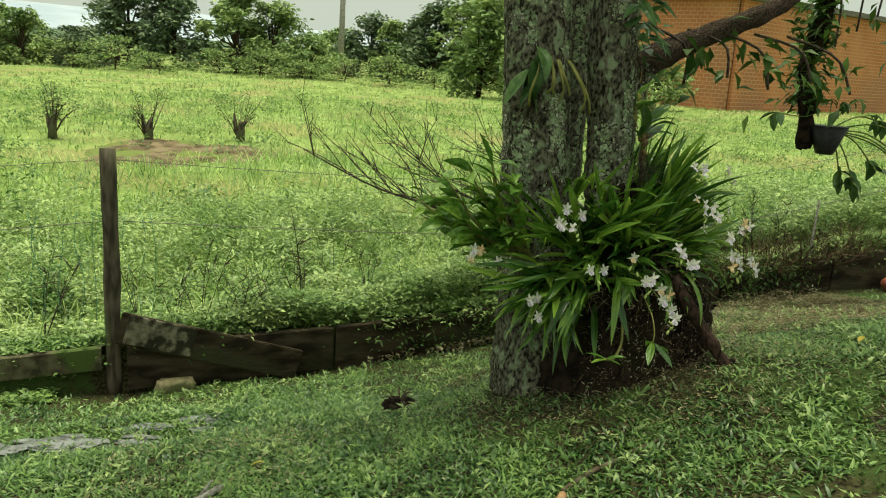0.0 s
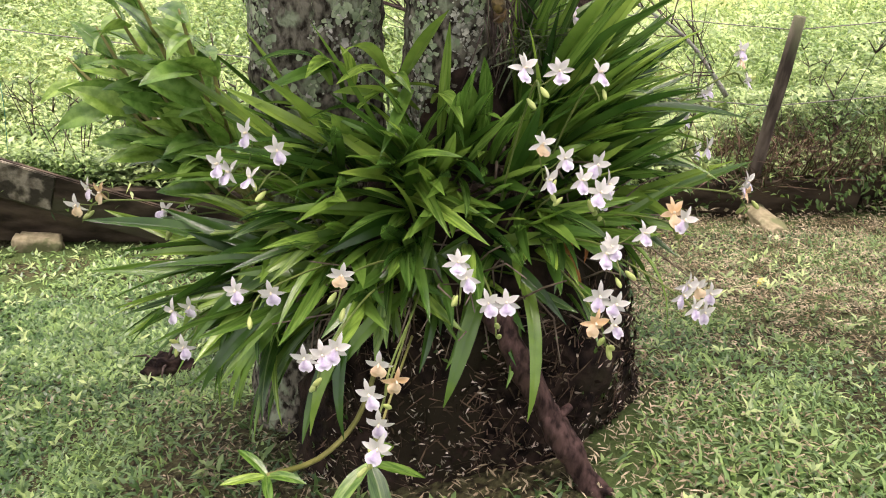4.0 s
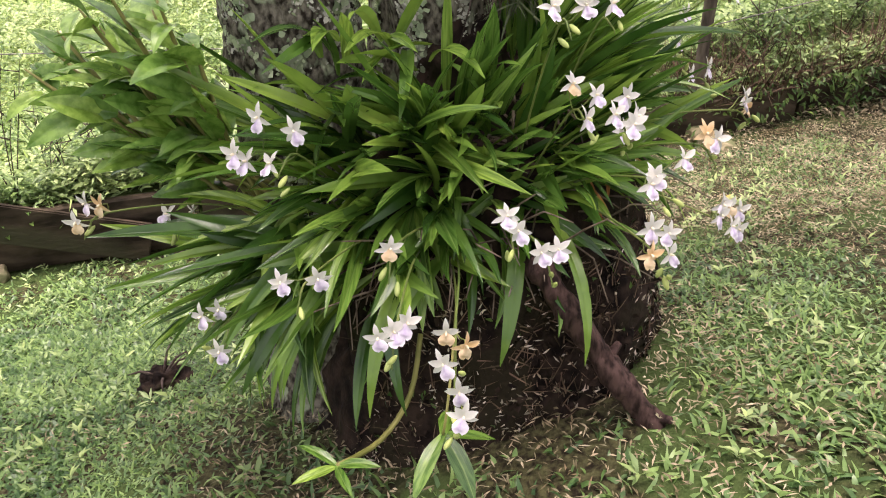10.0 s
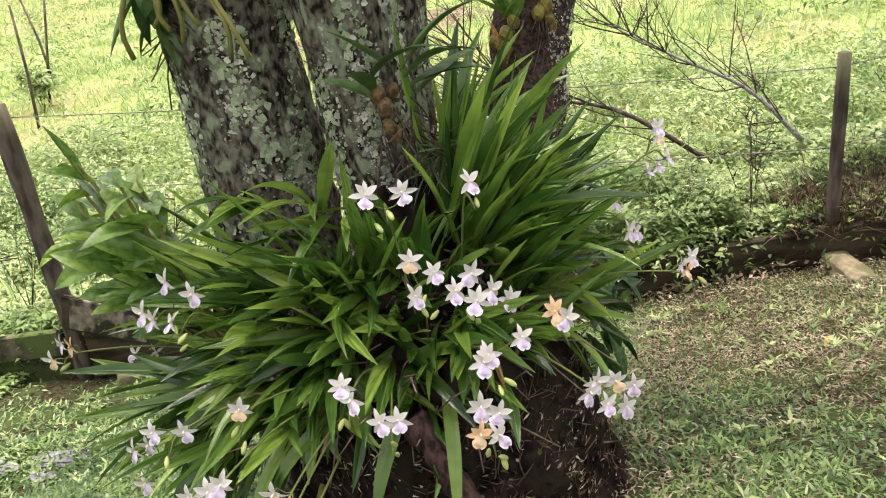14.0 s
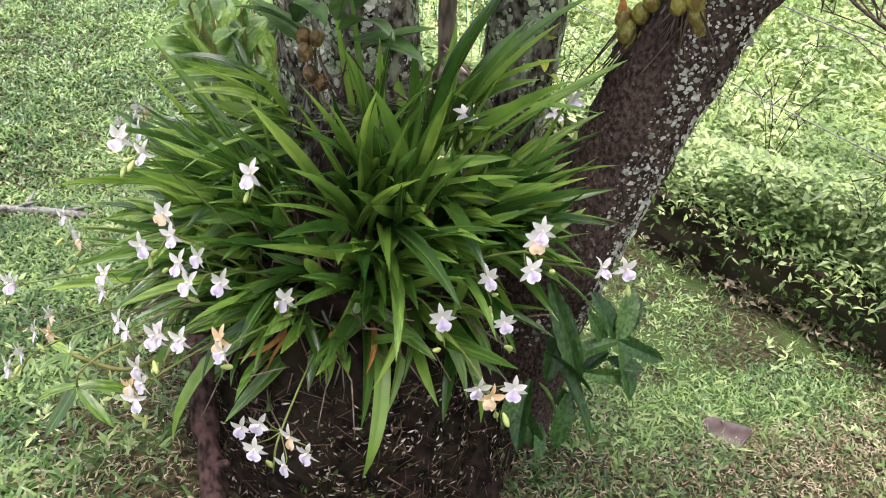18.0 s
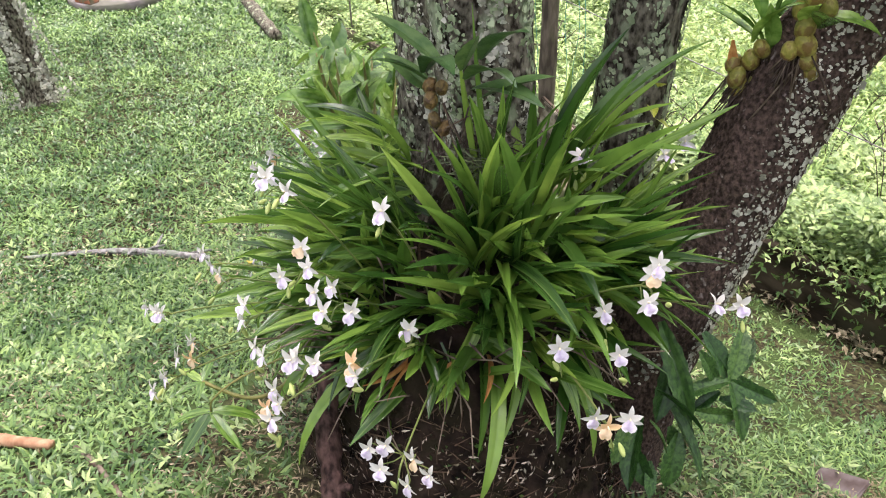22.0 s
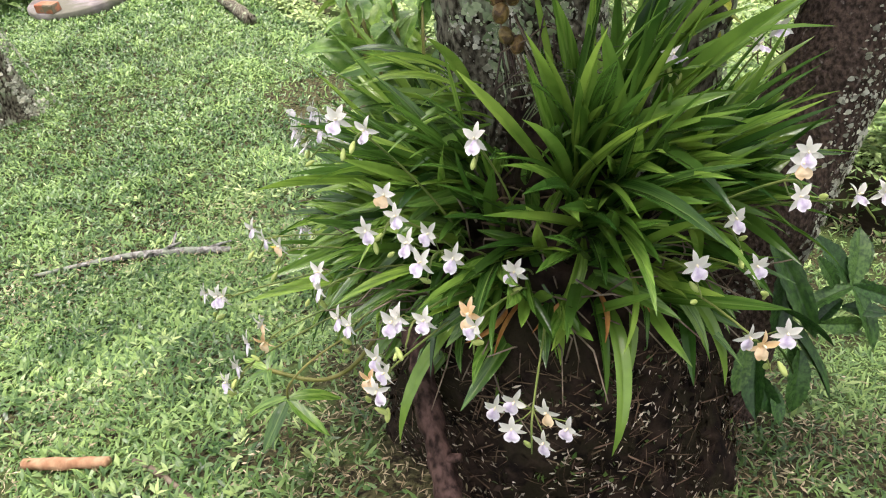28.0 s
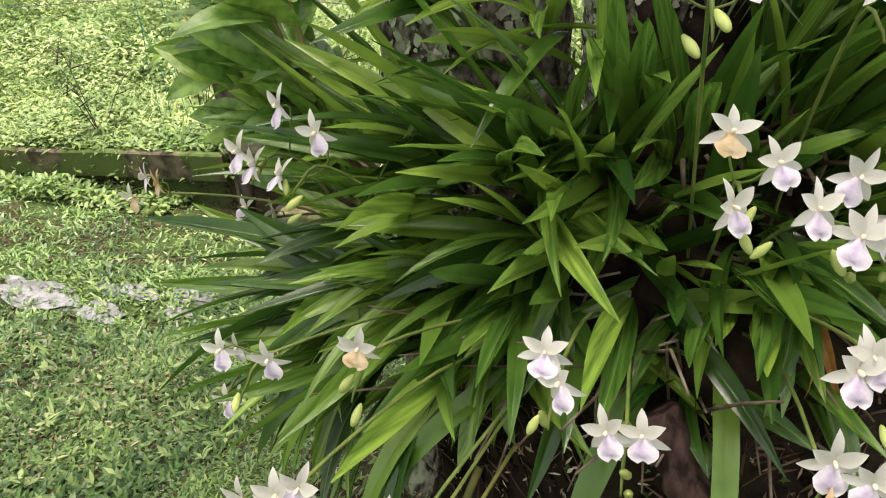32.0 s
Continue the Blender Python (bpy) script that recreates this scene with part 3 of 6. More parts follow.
    for j in range(14):
        leaves.append((rim[r.randint(0, 13)] + Vector((0, 0, r.uniform(-0.1, 0.0))), -2.2 + r.gauss(0, 0.35), radians(r.uniform(-38, -6)), r.uniform(0.26, 0.36), r.randint(3, 8), r.gauss(0, 0.4)))
    for j in range(16):
        leaves.insert(j * 9, (rim[j % 9] + Vector((0, 0, r.uniform(-0.08, 0.06))), -2.75 + r.gauss(0, 0.3), radians(r.uniform(2, 22)), r.uniform(0.32, 0.4), r.randint(2, 6), r.gauss(0, 0.3)))
    for i, (start, az, el, length, q, roll) in enumerate(leaves):
        wide = r.uniform(0.21, 0.30) * min(1.0, length / 0.2) ** 0.6
        m = turns(np.array([start - HEART]), np.array([az]), np.array([el + 0.1]), np.array([roll]), np.array([[length, wide, length]]))[0]
        if i % 2 == 0 and i < 600 or i >= len(leaves) - 12:
            ob = place("leaf", meshes[q], None, plant)
            ob.matrix_basis = Matrix(m.tolist())
        else:
            rest.append((q, m))
    vv, tt, n = [], [], 0
    for q, m in rest:
        v, t = scatter(*shapes[q], m[None])
        vv.append(v), tt.append(t + n)
        n += len(v)
    ob = place("inner_leaves", tri_mesh("inner_leaves", np.concatenate(vv), np.concatenate(tt)), M_ORCHID_J, plant)
    ob["kind"] = "stuff"
    for k in range(170):
        bm = bmesh.new()
        p = rim[r.randint(6, 60)] + Vector((r.uniform(-0.08, 0.08), r.uniform(-0.08, 0.08), r.uniform(-0.1, 0.06))) - HEART
        d = Vector((p.x + 0.1, p.y - 0.05, 0)).normalized() * r.uniform(0.0, 0.14) + Vector((r.uniform(-0.08, 0.08), r.uniform(-0.08, 0.08), r.uniform(-0.1, 0.12)))
        tube(bm, [p, p + d * 0.5 + Vector((r.uniform(-0.02, 0.02), r.uniform(-0.02, 0.02), 0.02)), p + d], [0.0022, 0.002, 0.0013], 4)
        part("dry_stalk", bm, M_ROOT, plant, "thin dry brown stalk")
    for k in range(60):
        bm = bmesh.new()
        p = rim[r.randint(29, 39)]
        p = p.lerp(MIDDLE, r.uniform(0.1, 0.55)) + Vector((r.uniform(-0.03, 0.03), r.uniform(-0.03, 0.03), r.uniform(0.0, 0.24))) - HEART
        d = Vector((r.uniform(-0.05, 0.07), r.uniform(-0.07, 0.05), r.uniform(-0.12, 0.05)))
        tube(bm, [p, p + d * 0.5 + Vector((r.uniform(-0.02, 0.02), r.uniform(-0.02, 0.02), 0.01)), p + d], [0.003, 0.0026, 0.0016], 5)
        part("root", bm, M_ROOT if k % 3 else M_STRAW, plant)
    # a few withered leaves
    wither = tri_mesh("withered_leaf", *shapes[8])
    wither.materials.append(M_WITHER)
    for k in range(6):
        p = rim[r.randint(8, 55)]
        az = r.uniform(-2.6, 0.6)
        ob = place("withered_leaf", wither, None, plant, "withered orange-brown leaf")
        ob.matrix_basis = Matrix(turns(np.array([p - HEART + Vector((0, 0, 0.03))]), np.array([az]), np.array([r.uniform(-0.3, 0.5)]), np.array([r.gauss(0, 0.6)]), 0.15)[0].tolist())
    # young shoots hanging on a yellow runner
    for at, az0, size, fall in (((-0.387, -0.663, 0.267), -1.0, 0.125, -0.35), ((-0.575, -0.67, 0.20), -2.6, 0.085, 0.25)):
        for k in range(4):
            ob = place("leaf", meshes[3 + k], None, plant)
            ob.matrix_basis = Matrix(turns(np.array([Vector(at) - HEART]), np.array([az0 + (0.1, 1.3, -1.1, 2.4)[k]]), np.array([fall + 0.12 * k]), np.zeros(1), np.array([[size, size * 2.3, size]]))[0].tolist())
    for pts in (((-0.43, -0.42, 0.30), (-0.45, -0.50, 0.215), (-0.505, -0.579, 0.172), (-0.575, -0.67, 0.20)), ((-0.36, -0.45, 0.40), (-0.37, -0.58, 0.36), (-0.38, -0.65, 0.31), (-0.387, -0.663, 0.267))):
        bm = bmesh.new()
        tube(bm, [p - HEART for p in curve_pts(pts, 12)], 0.0055 if pts[0][0] < -0.4 else 0.0025, 7)
        part("runner", bm, M_CANE, plant, "yellow-green creeping stem")
    return plant


orchid = make_orchid()

# flower stems: the blooms of each, with their colour (0 white, 1 aged to peach, 2 white with a peach lip)
SPRAYS = [
    ((-0.216, -0.458, 0.946, 0), (-0.16, -0.43, 0.94, 0)), ((-0.09, -0.28, 0.90, 0),), ((-0.17, -0.42, 0.81, 2), (-0.13, -0.42, 0.79, 0), (-0.152, -0.47, 0.77, 0)),
    ((-0.096, -0.42, 0.755, 0), (-0.072, -0.39, 0.775, 0), (-0.047, -0.365, 0.73, 0), (-0.06, -0.415, 0.735, 0)), ((0.07, -0.40, 0.71, 1), (0.09, -0.40, 0.70, 0)),
    ((-0.03, -0.48, 0.67, 0), (0.02, -0.455, 0.69, 0), (-0.04, -0.49, 0.66, 0)), ((-0.28, -0.54, 0.63, 0), (-0.26, -0.55, 0.61, 0)), ((-0.22, -0.54, 0.56, 0), (-0.19, -0.53, 0.56, 0)),
]
SPRAYS += [
    ((-0.47, -0.57, 0.59, 2),), ((-0.48, -0.74, 0.54, 0), (-0.46, -0.72, 0.535, 0), (-0.44, -0.71, 0.545, 0)), ((-0.38, -0.66, 0.49, 2), (-0.35, -0.67, 0.47, 1)),
    ((-0.385, -0.70, 0.455, 0), (-0.36, -0.735, 0.43, 0), (-0.355, -0.765, 0.405, 0)), ((-0.04, -0.53, 0.60, 0), (-0.01, -0.53, 0.59, 0), (-0.04, -0.55, 0.56, 1), (-0.01, -0.55, 0.56, 0)),
    ((0.12, -0.40, 0.55, 0), (0.13, -0.37, 0.555, 0), (0.15, -0.39, 0.52, 0), (0.16, -0.33, 0.53, 2), (0.18, -0.35, 0.49, 0), (0.19, -0.31, 0.51, 0)),
]
SPRAYS += [
    ((-0.68, -0.42, 0.67, 0), (-0.64, -0.39, 0.72, 0)), ((-0.74, -0.42, 0.69, 0), (-0.72, -0.42, 0.675, 0), (-0.70, -0.38, 0.74, 0)), ((-1.06, -0.33, 0.55, 0), (-1.035, -0.33, 0.545, 1), (-1.08, -0.35, 0.52, 2)),
    ((-0.94, -0.25, 0.48, 0), (-0.89, -0.24, 0.48, 2)), ((-0.59, -0.58, 0.54, 0), (-0.65, -0.59, 0.54, 0)), ((-0.81, -0.44, 0.38, 0), (-0.84, -0.45, 0.37, 0), (-0.81, -0.48, 0.31, 0)),
]
SPRAYS += [
    ((0.27, -0.03, 0.62, 0), (0.28, -0.01, 0.60, 1), (0.29, 0.03, 0.61, 0)), ((-0.14, 0.15, 0.89, 0),), ((-0.15, 0.36, 0.84, 0), (-0.15, 0.41, 0.86, 0)), ((0.22, 0.09, 0.86, 2), (0.24, 0.07, 0.82, 0), (0.22, 0.10, 0.875, 0)),
    ((0.19, 0.26, 0.72, 0), (0.21, 0.30, 0.72, 0)), ((-0.04, -0.26, 0.655, 0),), ((0.13, 0.06, 0.725, 0),), ((0.17, -0.05, 0.705, 0),), ((0.174, 0.074, 0.648, 0),),
]


def lip_shape(length, width):
    """A rounded, ruffled lip along +x that curls down at its sides."""
    v, t = [], []
    for i in range(9):
        u = i / 8
        w = width * 0.5 * (0.34 + 0.66 * min(1, u / 0.5) ** 1.4) * (1 if u < 0.6 else max(0.12, 1 - ((u - 0.6) / 0.4) ** 2.2) ** 0.5)
        for k in range(5):
            y = (k - 2) / 2
            v.append((length * (u - 0.12 * (1 - abs(y)) * (u > 0.85)), w * y, -length * (0.25 * u * u + 0.28 * (1 - u) * y * y) + 0.0016 * math.sin(5 * y + 9 * u) * u))
            if i and k:
                p = 5 * i + k
                t += [(p - 6, p - 1, p), (p - 6, p, p - 5)]
    return np.array(v), np.array(t)


def flower_meshes(m_petal, m_lip, spread):
    top = math.pi / 2
    # sepals and the two broader petals
    v, t = strap(0.031, 0.0115, 0.26, fold=0.35, segs=8, tip=0.45, blunt=0.3, twist=0.25)
    v2, t2 = strap(0.030, 0.0142, 0.22, fold=0.3, segs=8, tip=0.45, blunt=0.25, twist=-0.2)
    a1, b1 = scatter(v, t, turns(np.zeros((3, 3)), np.array([top, top + 2.15 * spread, top - 2.15 * spread]), np.array([0.15, 0.05, 0.05]), np.zeros(3), 1.0))
    a2, b2 = scatter(v2, t2, turns(np.array([[0, 0, 0.001]] * 2), np.array([top + 1.0 * spread, top - 1.0 * spread]), np.array([0.5, 0.5]), np.array([0.25, -0.25]), 1.0))
    flower = tri_mesh("flower", np.concatenate([a1, a2]), np.concatenate([b1, b2 + len(a1)]))
    flower.materials.append(m_petal)
    lv, lt = scatter(*lip_shape(0.029, 0.031), turns(np.array([[0, 0, 0.004]]), np.array([-top]), np.array([0.42]), np.zeros(1), 1.0))
    lip = tri_mesh("lip", lv, lt)
    lip.materials.append(m_lip)
    bm = bmesh.new()
    bmesh.ops.create_uvsphere(bm, u_segments=8, v_segments=6, radius=1, matrix=Matrix.Translation((0, 0.0005, 0.006)) @ Matrix.Diagonal((0.0022, 0.003, 0.005, 1)))
    col = bpy.data.meshes.new("column")
    bm.to_mesh(col)
    bm.free()
    col.materials.append(M_COLUMN)
    return flower, lip, col


def make_flowers():
    kinds = [(flower_meshes(M_PETAL, M_LIP, w), flower_meshes(M_PEACH, M_PEACH, w), flower_meshes(M_PETAL, M_PEACH, w)) for w in (1.0, 0.9, 0.78)]
    r = random.Random(11)
    bm = bmesh.new()
    bmesh.ops.create_uvsphere(bm, u_segments=7, v_segments=6, radius=1, matrix=Matrix.Diagonal((0.006, 0.006, 0.015, 1)))
    for v in bm.verts:
        v.co.x *= 1 - 18 * v.co.z if v.co.z > 0 else 1
        v.co.y *= 1 - 18 * v.co.z if v.co.z > 0 else 1
    bud_me = bpy.data.meshes.new("bud")
    bm.to_mesh(bud_me)
    bm.free()
    bud_me.materials.append(M_BUD)
    for spray in SPRAYS:
        spots = [Vector(q[:3]) for q in spray]
        mid = sum(spots, Vector()) / len(spots)
        ow = (mid - MIDDLE - Vector((0, 0, 0.06))).normalized()
        root = min(RIM, key=lambda q: (q - mid).length) + Vector((0, 0, -0.02))
        root = root.lerp(MIDDLE, 0.25)
        neck = mid - ow * 0.035 - Vector((0, 0, 0.012))
        tip = mid + ow * 0.02 - Vector((0, 0, 0.062))
        bm = bmesh.new()
        tube(bm, [p - HEART for p in curve_pts([root, root.lerp(neck, 0.5) + Vector((r.uniform(-0.02, 0.02), r.uniform(-0.02, 0.02), 0.035)), neck, neck.lerp(tip, 0.6) + ow * 0.01, tip], 16)], [0.0021] * 12 + [0.0018, 0.0016, 0.0013, 0.0012, 0.001], 5)
        part("flower_stem", bm, M_STEM, orchid)
        for p, q in zip(spots, spray):
            kind = q[3]
            # each bloom on its own short stalk
            bm = bmesh.new()
            back = p - ow * 0.012
            tube(bm, [v - HEART for v in curve_pts([neck, (neck + back) / 2 - Vector((0, 0, 0.006)), back, p], 6)], 0.0012, 5)
            part("flower_stalk", bm, M_STEM, orchid)
            face = (ow * 0.75 + Vector((0.28 + r.uniform(-0.55, 0.55), -0.42 + r.uniform(-0.55, 0.55), r.uniform(-0.2, 0.45)))).normalized()
            turn = face.to_track_quat("Z", "Y").to_matrix()
            up = turn.inverted() @ Vector((0, 0, 1))
            turn = turn.to_4x4() @ Matrix.Rotation(math.atan2(-up.x, up.y), 4, "Z")
            me, lip, col = kinds[r.choice((0, 0, 1, 1, 2))][kind]
            f = place("flower", me, None, orchid, ("white orchid flower with a lilac lip", "peach-coloured aged orchid flower", "white orchid flower with a peach lip")[kind])
            f.matrix_basis = Matrix.Translation(p - HEART) @ turn @ Matrix.Rotation(r.uniform(-0.5, 0.5), 4, "Z") @ Matrix.Diagonal((r.uniform(0.69, 0.92), r.uniform(0.75, 0.95), r.uniform(0.7, 1.25), 1))
            place("lip", lip, None, f)
            place("column", col, None, f)
        for k in range(r.randint(1, 3)):
            b = place("bud", bud_me, None, orchid, "pale green flower bud")
            b.matrix_basis = Matrix.Translation(tip - HEART + Vector((r.uniform(-0.015, 0.015), r.uniform(-0.015, 0.015), 0.016 - 0.017 * k))) @ Euler((r.uniform(-1, 1), r.uniform(-1, 1), 0)).to_matrix().to_4x4() @ Matrix.Scale(r.uniform(0.7, 0.95), 4)


make_flowers()


# ---- other plants on the tree ----
def ovate(length, width, droop=0.3, fold=0.25):
    return strap(length, width, droop, fold=fold, segs=7, tip=0.3, blunt=0.25, rib=0.12)


def make_cane_orchid():
    at = Vector((-0.80, -0.12, 0.44))
    plant = base("cane_orchid", at, "bushy orchid with yellowish canes and broad light green leaves", "orchid")
    me = [tri_mesh("leaf", *ovate(1, 0.39, 0.1 + 0.25 * k)) for k in range(4)]
    for m in me:
        m.materials.append(M_CANE_LEAF)
    r = random.Random(5)
    tips = [(-1.28, 0.0, 0.70), (-1.24, 0.04, 0.74), (-1.16, -0.06, 0.80), (-1.08, -0.12, 0.86), (-1.0, -0.18, 0.92), (-0.90, -0.20, 0.90), (-0.96, -0.06, 0.84), (-1.14, 0.10, 0.76), (-0.98, -0.16, 0.72), (-1.10, -0.1, 0.66), (-0.86, -0.16, 0.80), (-1.16, 0.04, 0.64), (-1.0, -0.1, 0.76), (-1.12, -0.08, 0.70)]
    for tip in tips:
        tip = Vector(tip)
        root = at + Vector((r.uniform(-0.03, 0.05), r.uniform(-0.05, 0.05), r.uniform(-0.05, 0.05)))
        pts = curve_pts([root, root.lerp(tip, 0.55) + Vector((0, 0, -0.05)), tip], 14)
        bm = bmesh.new()
        tube(bm, [p - at for p in pts], [0.005] * 11 + [0.005, 0.004, 0.003, 0.002], 7)
        cane = part("cane", bm, M_CANE, plant)
        d = (tip - root).normalized()
        az0 = math.atan2(d.y, d.x)
        for k in range(13):
            p = pts[4 + k * 10 // 13] + Vector((r.uniform(-1, 1), r.uniform(-1, 1), r.uniform(-1, 1))) * 0.015
            sgn = 1 if k % 2 else -1
            ob = place("leaf", me[r.randint(0, 3)], None, plant)
            ob.matrix_basis = Matrix(turns(np.array([p - at]), np.array([az0 + sgn * r.uniform(0.3, 1.2)]), np.array([math.asin(d.z) * 0.55 + r.uniform(-0.3, 0.6)]), np.array([-sgn * 0.25 + r.gauss(0, 0.55)]), r.uniform(0.10, 0.155))[0].tolist())
    return plant


make_cane_orchid()


def bulb_mesh(material, name="pseudobulb"):
    bm = bmesh.new()
    bmesh.ops.create_uvsphere(bm, u_segments=14, v_segments=10, radius=1)
    for v in bm.verts:
        a = math.atan2(v.co.y, v.co.x)
        g = 1 + 0.06 * math.cos(5 * a)
        v.co = Vector((v.co.x * 0.021 * g, v.co.y * 0.021 * g, v.co.z * (0.026 if v.co.z < 0 else 0.03)))
    me = bpy.data.meshes.new(name)
    bm.to_mesh(me)
    bm.free()
    me.materials.append(material)
    me.shade_smooth()
    return me


def make_bulb_orchid(at, out, label, bulbs, m_bulb, leaves, seed, dead=0, scale=1.0, leaf_w=0.3, hang=0.0, spots=(), m_leaf=M_EPI_LEAF, down=(0, 0, -1)):
    """An epiphyte: bulbs in a column, leaves above, roots over the bark."""
    at, out = Vector(at), Vector(out).normalized()
    side = Vector((0, 0, 1)).cross(out)
    plant = base("bulb_orchid", at, label, "orchid", "orchids on the trunks")
    r = random.Random(seed)
    me = bulb_mesh(m_bulb)
    column = spots or [((0.022 if k % 2 else -0.02) * r.uniform(0.6, 1.4), 0.036 * (k // 2) + 0.012 * (k % 2) - 0.07) for k in range(bulbs)]
    for s, u in column:
        ob = place("pseudobulb", me, None, plant)
        ob.matrix_basis = Matrix.Translation(side * s + Vector((0, 0, u)) + out * r.uniform(0.0, 0.02)) @ Euler((r.uniform(-0.5, 0.5), r.uniform(-0.5, 0.5), r.uniform(0, 3))).to_matrix().to_4x4() @ Matrix.Scale(r.uniform(0.85, 1.15) * scale, 4)
    lm = [tri_mesh("leaf", *ovate(1, leaf_w, 0.2 + 0.3 * k)) for k in range(3)]
    for m in lm:
        m.materials.append(m_leaf)
    az0 = math.atan2(out.y, out.x)
    for k in range(leaves):
        ob = place("leaf", lm[k % 3], None, plant)
        ob.matrix_basis = Matrix(turns(np.array([Vector((0, 0, 0.02 + 0.02 * (k % 4 if spots else k))) + side * r.uniform(-0.03, 0.03)]), np.array([az0 + r.uniform(-1.5, 1.5)]), np.array([r.uniform(0.1, 1.2) - hang]), np.array([r.gauss(0, 0.5)]), r.uniform(0.12, 0.2))[0].tolist())
    if dead:
        dm = tri_mesh("dead_leaf", *ovate(1, 0.2, 0.4))
        dm.materials.append(M_WITHER)
        for k in range(dead):
            ob = place("dead_leaf", dm, None, plant, "dry orange leaf")
            ob.matrix_basis = Matrix(turns(np.array([side * (0.05 + 0.02 * k) * (-1 if seed % 2 else 1) + Vector((0, 0, 0.04))]), np.array([az0 + 0.4]), np.array([-1.2]), np.array([0.3]), 0.11)[0].tolist())
    for k in range(46 if len(spots) > 6 else 18):
        bm = bmesh.new()
        a = r.uniform(-0.35, 0.75) if spots else r.uniform(-1.2, 1.2)
        w = side * math.sin(a) + Vector(down) * math.cos(a)
        p0 = side * r.uniform(-0.02, 0.02) + Vector((0, 0, r.uniform(-0.07, 0.02)))
        L = r.uniform(0.06, 0.16)
        tube(bm, [p0, p0 + w * L * 0.5 + out * r.uniform(-0.005, 0.012), p0 + w * L + out * r.uniform(-0.01, 0.012)], 0.0018, 4)
        part("root", bm, M_TWIG if k % 3 else M_ROOT, plant)
    return plant


make_bulb_orchid((-0.300, -0.090, 0.985), (0.62, -0.78, 0), "epiphyte orchid with round brown bulbs on the bark", 5, M_BULB, 4, 1, scale=0.74, leaf_w=0.3, hang=-0.35, spots=((-0.014, 0.035), (0.016, 0.04), (-0.006, 0.012), (0.0, -0.03), (0.014, -0.052)))
make_bulb_orchid((-0.262, -0.03, 0.98), (0.9, -0.3, 0), "small epiphyte with dark leaves on the pale bark", 0, M_BULB, 5, 6, leaf_w=0.35)
LEAN = (-0.07, -0.35, -0.93)
make_bulb_orchid((-0.185, 0.585, 1.0), (0.75, -0.66, 0.1), "epiphyte orchid with yellow bulbs and upright leaves on leaning trunk", 7, M_BULB_Y, 10, 3, dead=1, scale=0.86, leaf_w=0.26, hang=-0.4,
                 spots=((-0.008, 0.0), (-0.042, -0.012), (-0.03, -0.038), (0.028, -0.028), (0.012, -0.048), (-0.025, -0.062), (0.055, -0.055), (0.01, 0.03)), m_leaf=M_CANE_LEAF, down=LEAN)
make_bulb_orchid((-0.095, 0.612, 1.075), (0.78, -0.62, 0.1), "epiphyte orchid with olive-yellow bulbs above a brown root mat", 7, M_BULB_Y, 6, 14, scale=0.92, leaf_w=0.3, hang=-0.3,
                 spots=((-0.012, 0.055), (0.0, 0.02), (0.008, -0.014), (0.018, -0.045), (-0.02, -0.028), (0.034, 0.062), (0.005, 0.09), (0.03, -0.07)), m_leaf=M_CANE_LEAF, down=LEAN)
make_bulb_orchid((-0.80, -0.03, 1.20), (-0.35, -0.9, 0), "epiphyte with drooping dark leaves beside the thick trunk", 0, M_BULB, 9, 8, leaf_w=0.38, hang=1.3)


make_bulb_orchid((0.02, 0.80, 1.28), (0.6, -0.8, 0), "epiphyte tuft with long arching leaves on the leaning limb", 0, M_BULB, 22, 9, dead=1, leaf_w=0.28, hang=0.4)
make_bulb_orchid((-0.36, -0.06, 1.42), (0.6, -0.8, 0), "epiphyte with long drooping leaves high on the middle trunk", 0, M_BULB, 14, 10, leaf_w=0.24, hang=0.7)


def make_young_leaves():
    plant = base("young_epiphyte", (-0.405, 0.49, 0.80), "bright yellow-green young leaves sprouting from the slim trunk", "epiphyte")
    me = tri_mesh("leaf", *ovate(1, 0.45, 0.35))
    me.materials.append(M_LIME)
    for k, (az, el) in enumerate(((0.4, 0.9), (-0.3, 0.2), (1.0, -0.3), (-0.9, -0.8), (0.2, -1.1))):
        ob = place("leaf", me, None, plant)
        ob.matrix_basis = Matrix(turns(np.array([(0.0, 0.0, 0.03 * (2 - k))]), np.array([az]), np.array([el]), np.array([0.3 * (k - 2)]), 0.062 + 0.006 * (k % 3))[0].tolist())


make_young_leaves()


def make_tillandsia():
    plant = base("grassy_epiphyte", (-0.238, -0.02, 0.86), "tuft of thin grey-green wiry leaves on the bark", "epiphyte")
    r = np.random.default_rng(4)
    n = 170
    v, t = strap(1, 0.035, 0.5, segs=4)
    m = turns(np.c_[r.uniform(-0.03, 0.05, n), r.uniform(-0.03, 0.03, n), r.uniform(-0.02, 0.03, n)], r.uniform(-2.6, 1.2, n), r.uniform(-0.9, 1.0, n), r.uniform(-1, 1, n), r.uniform(0.05, 0.12, n))
    me = tri_mesh("leaf", v, t)
    me.materials.append(M_TILL)
    for q in m:
        ob = place("leaf", me, None, plant)
        ob.matrix_basis = Matrix(q.tolist())


make_tillandsia()


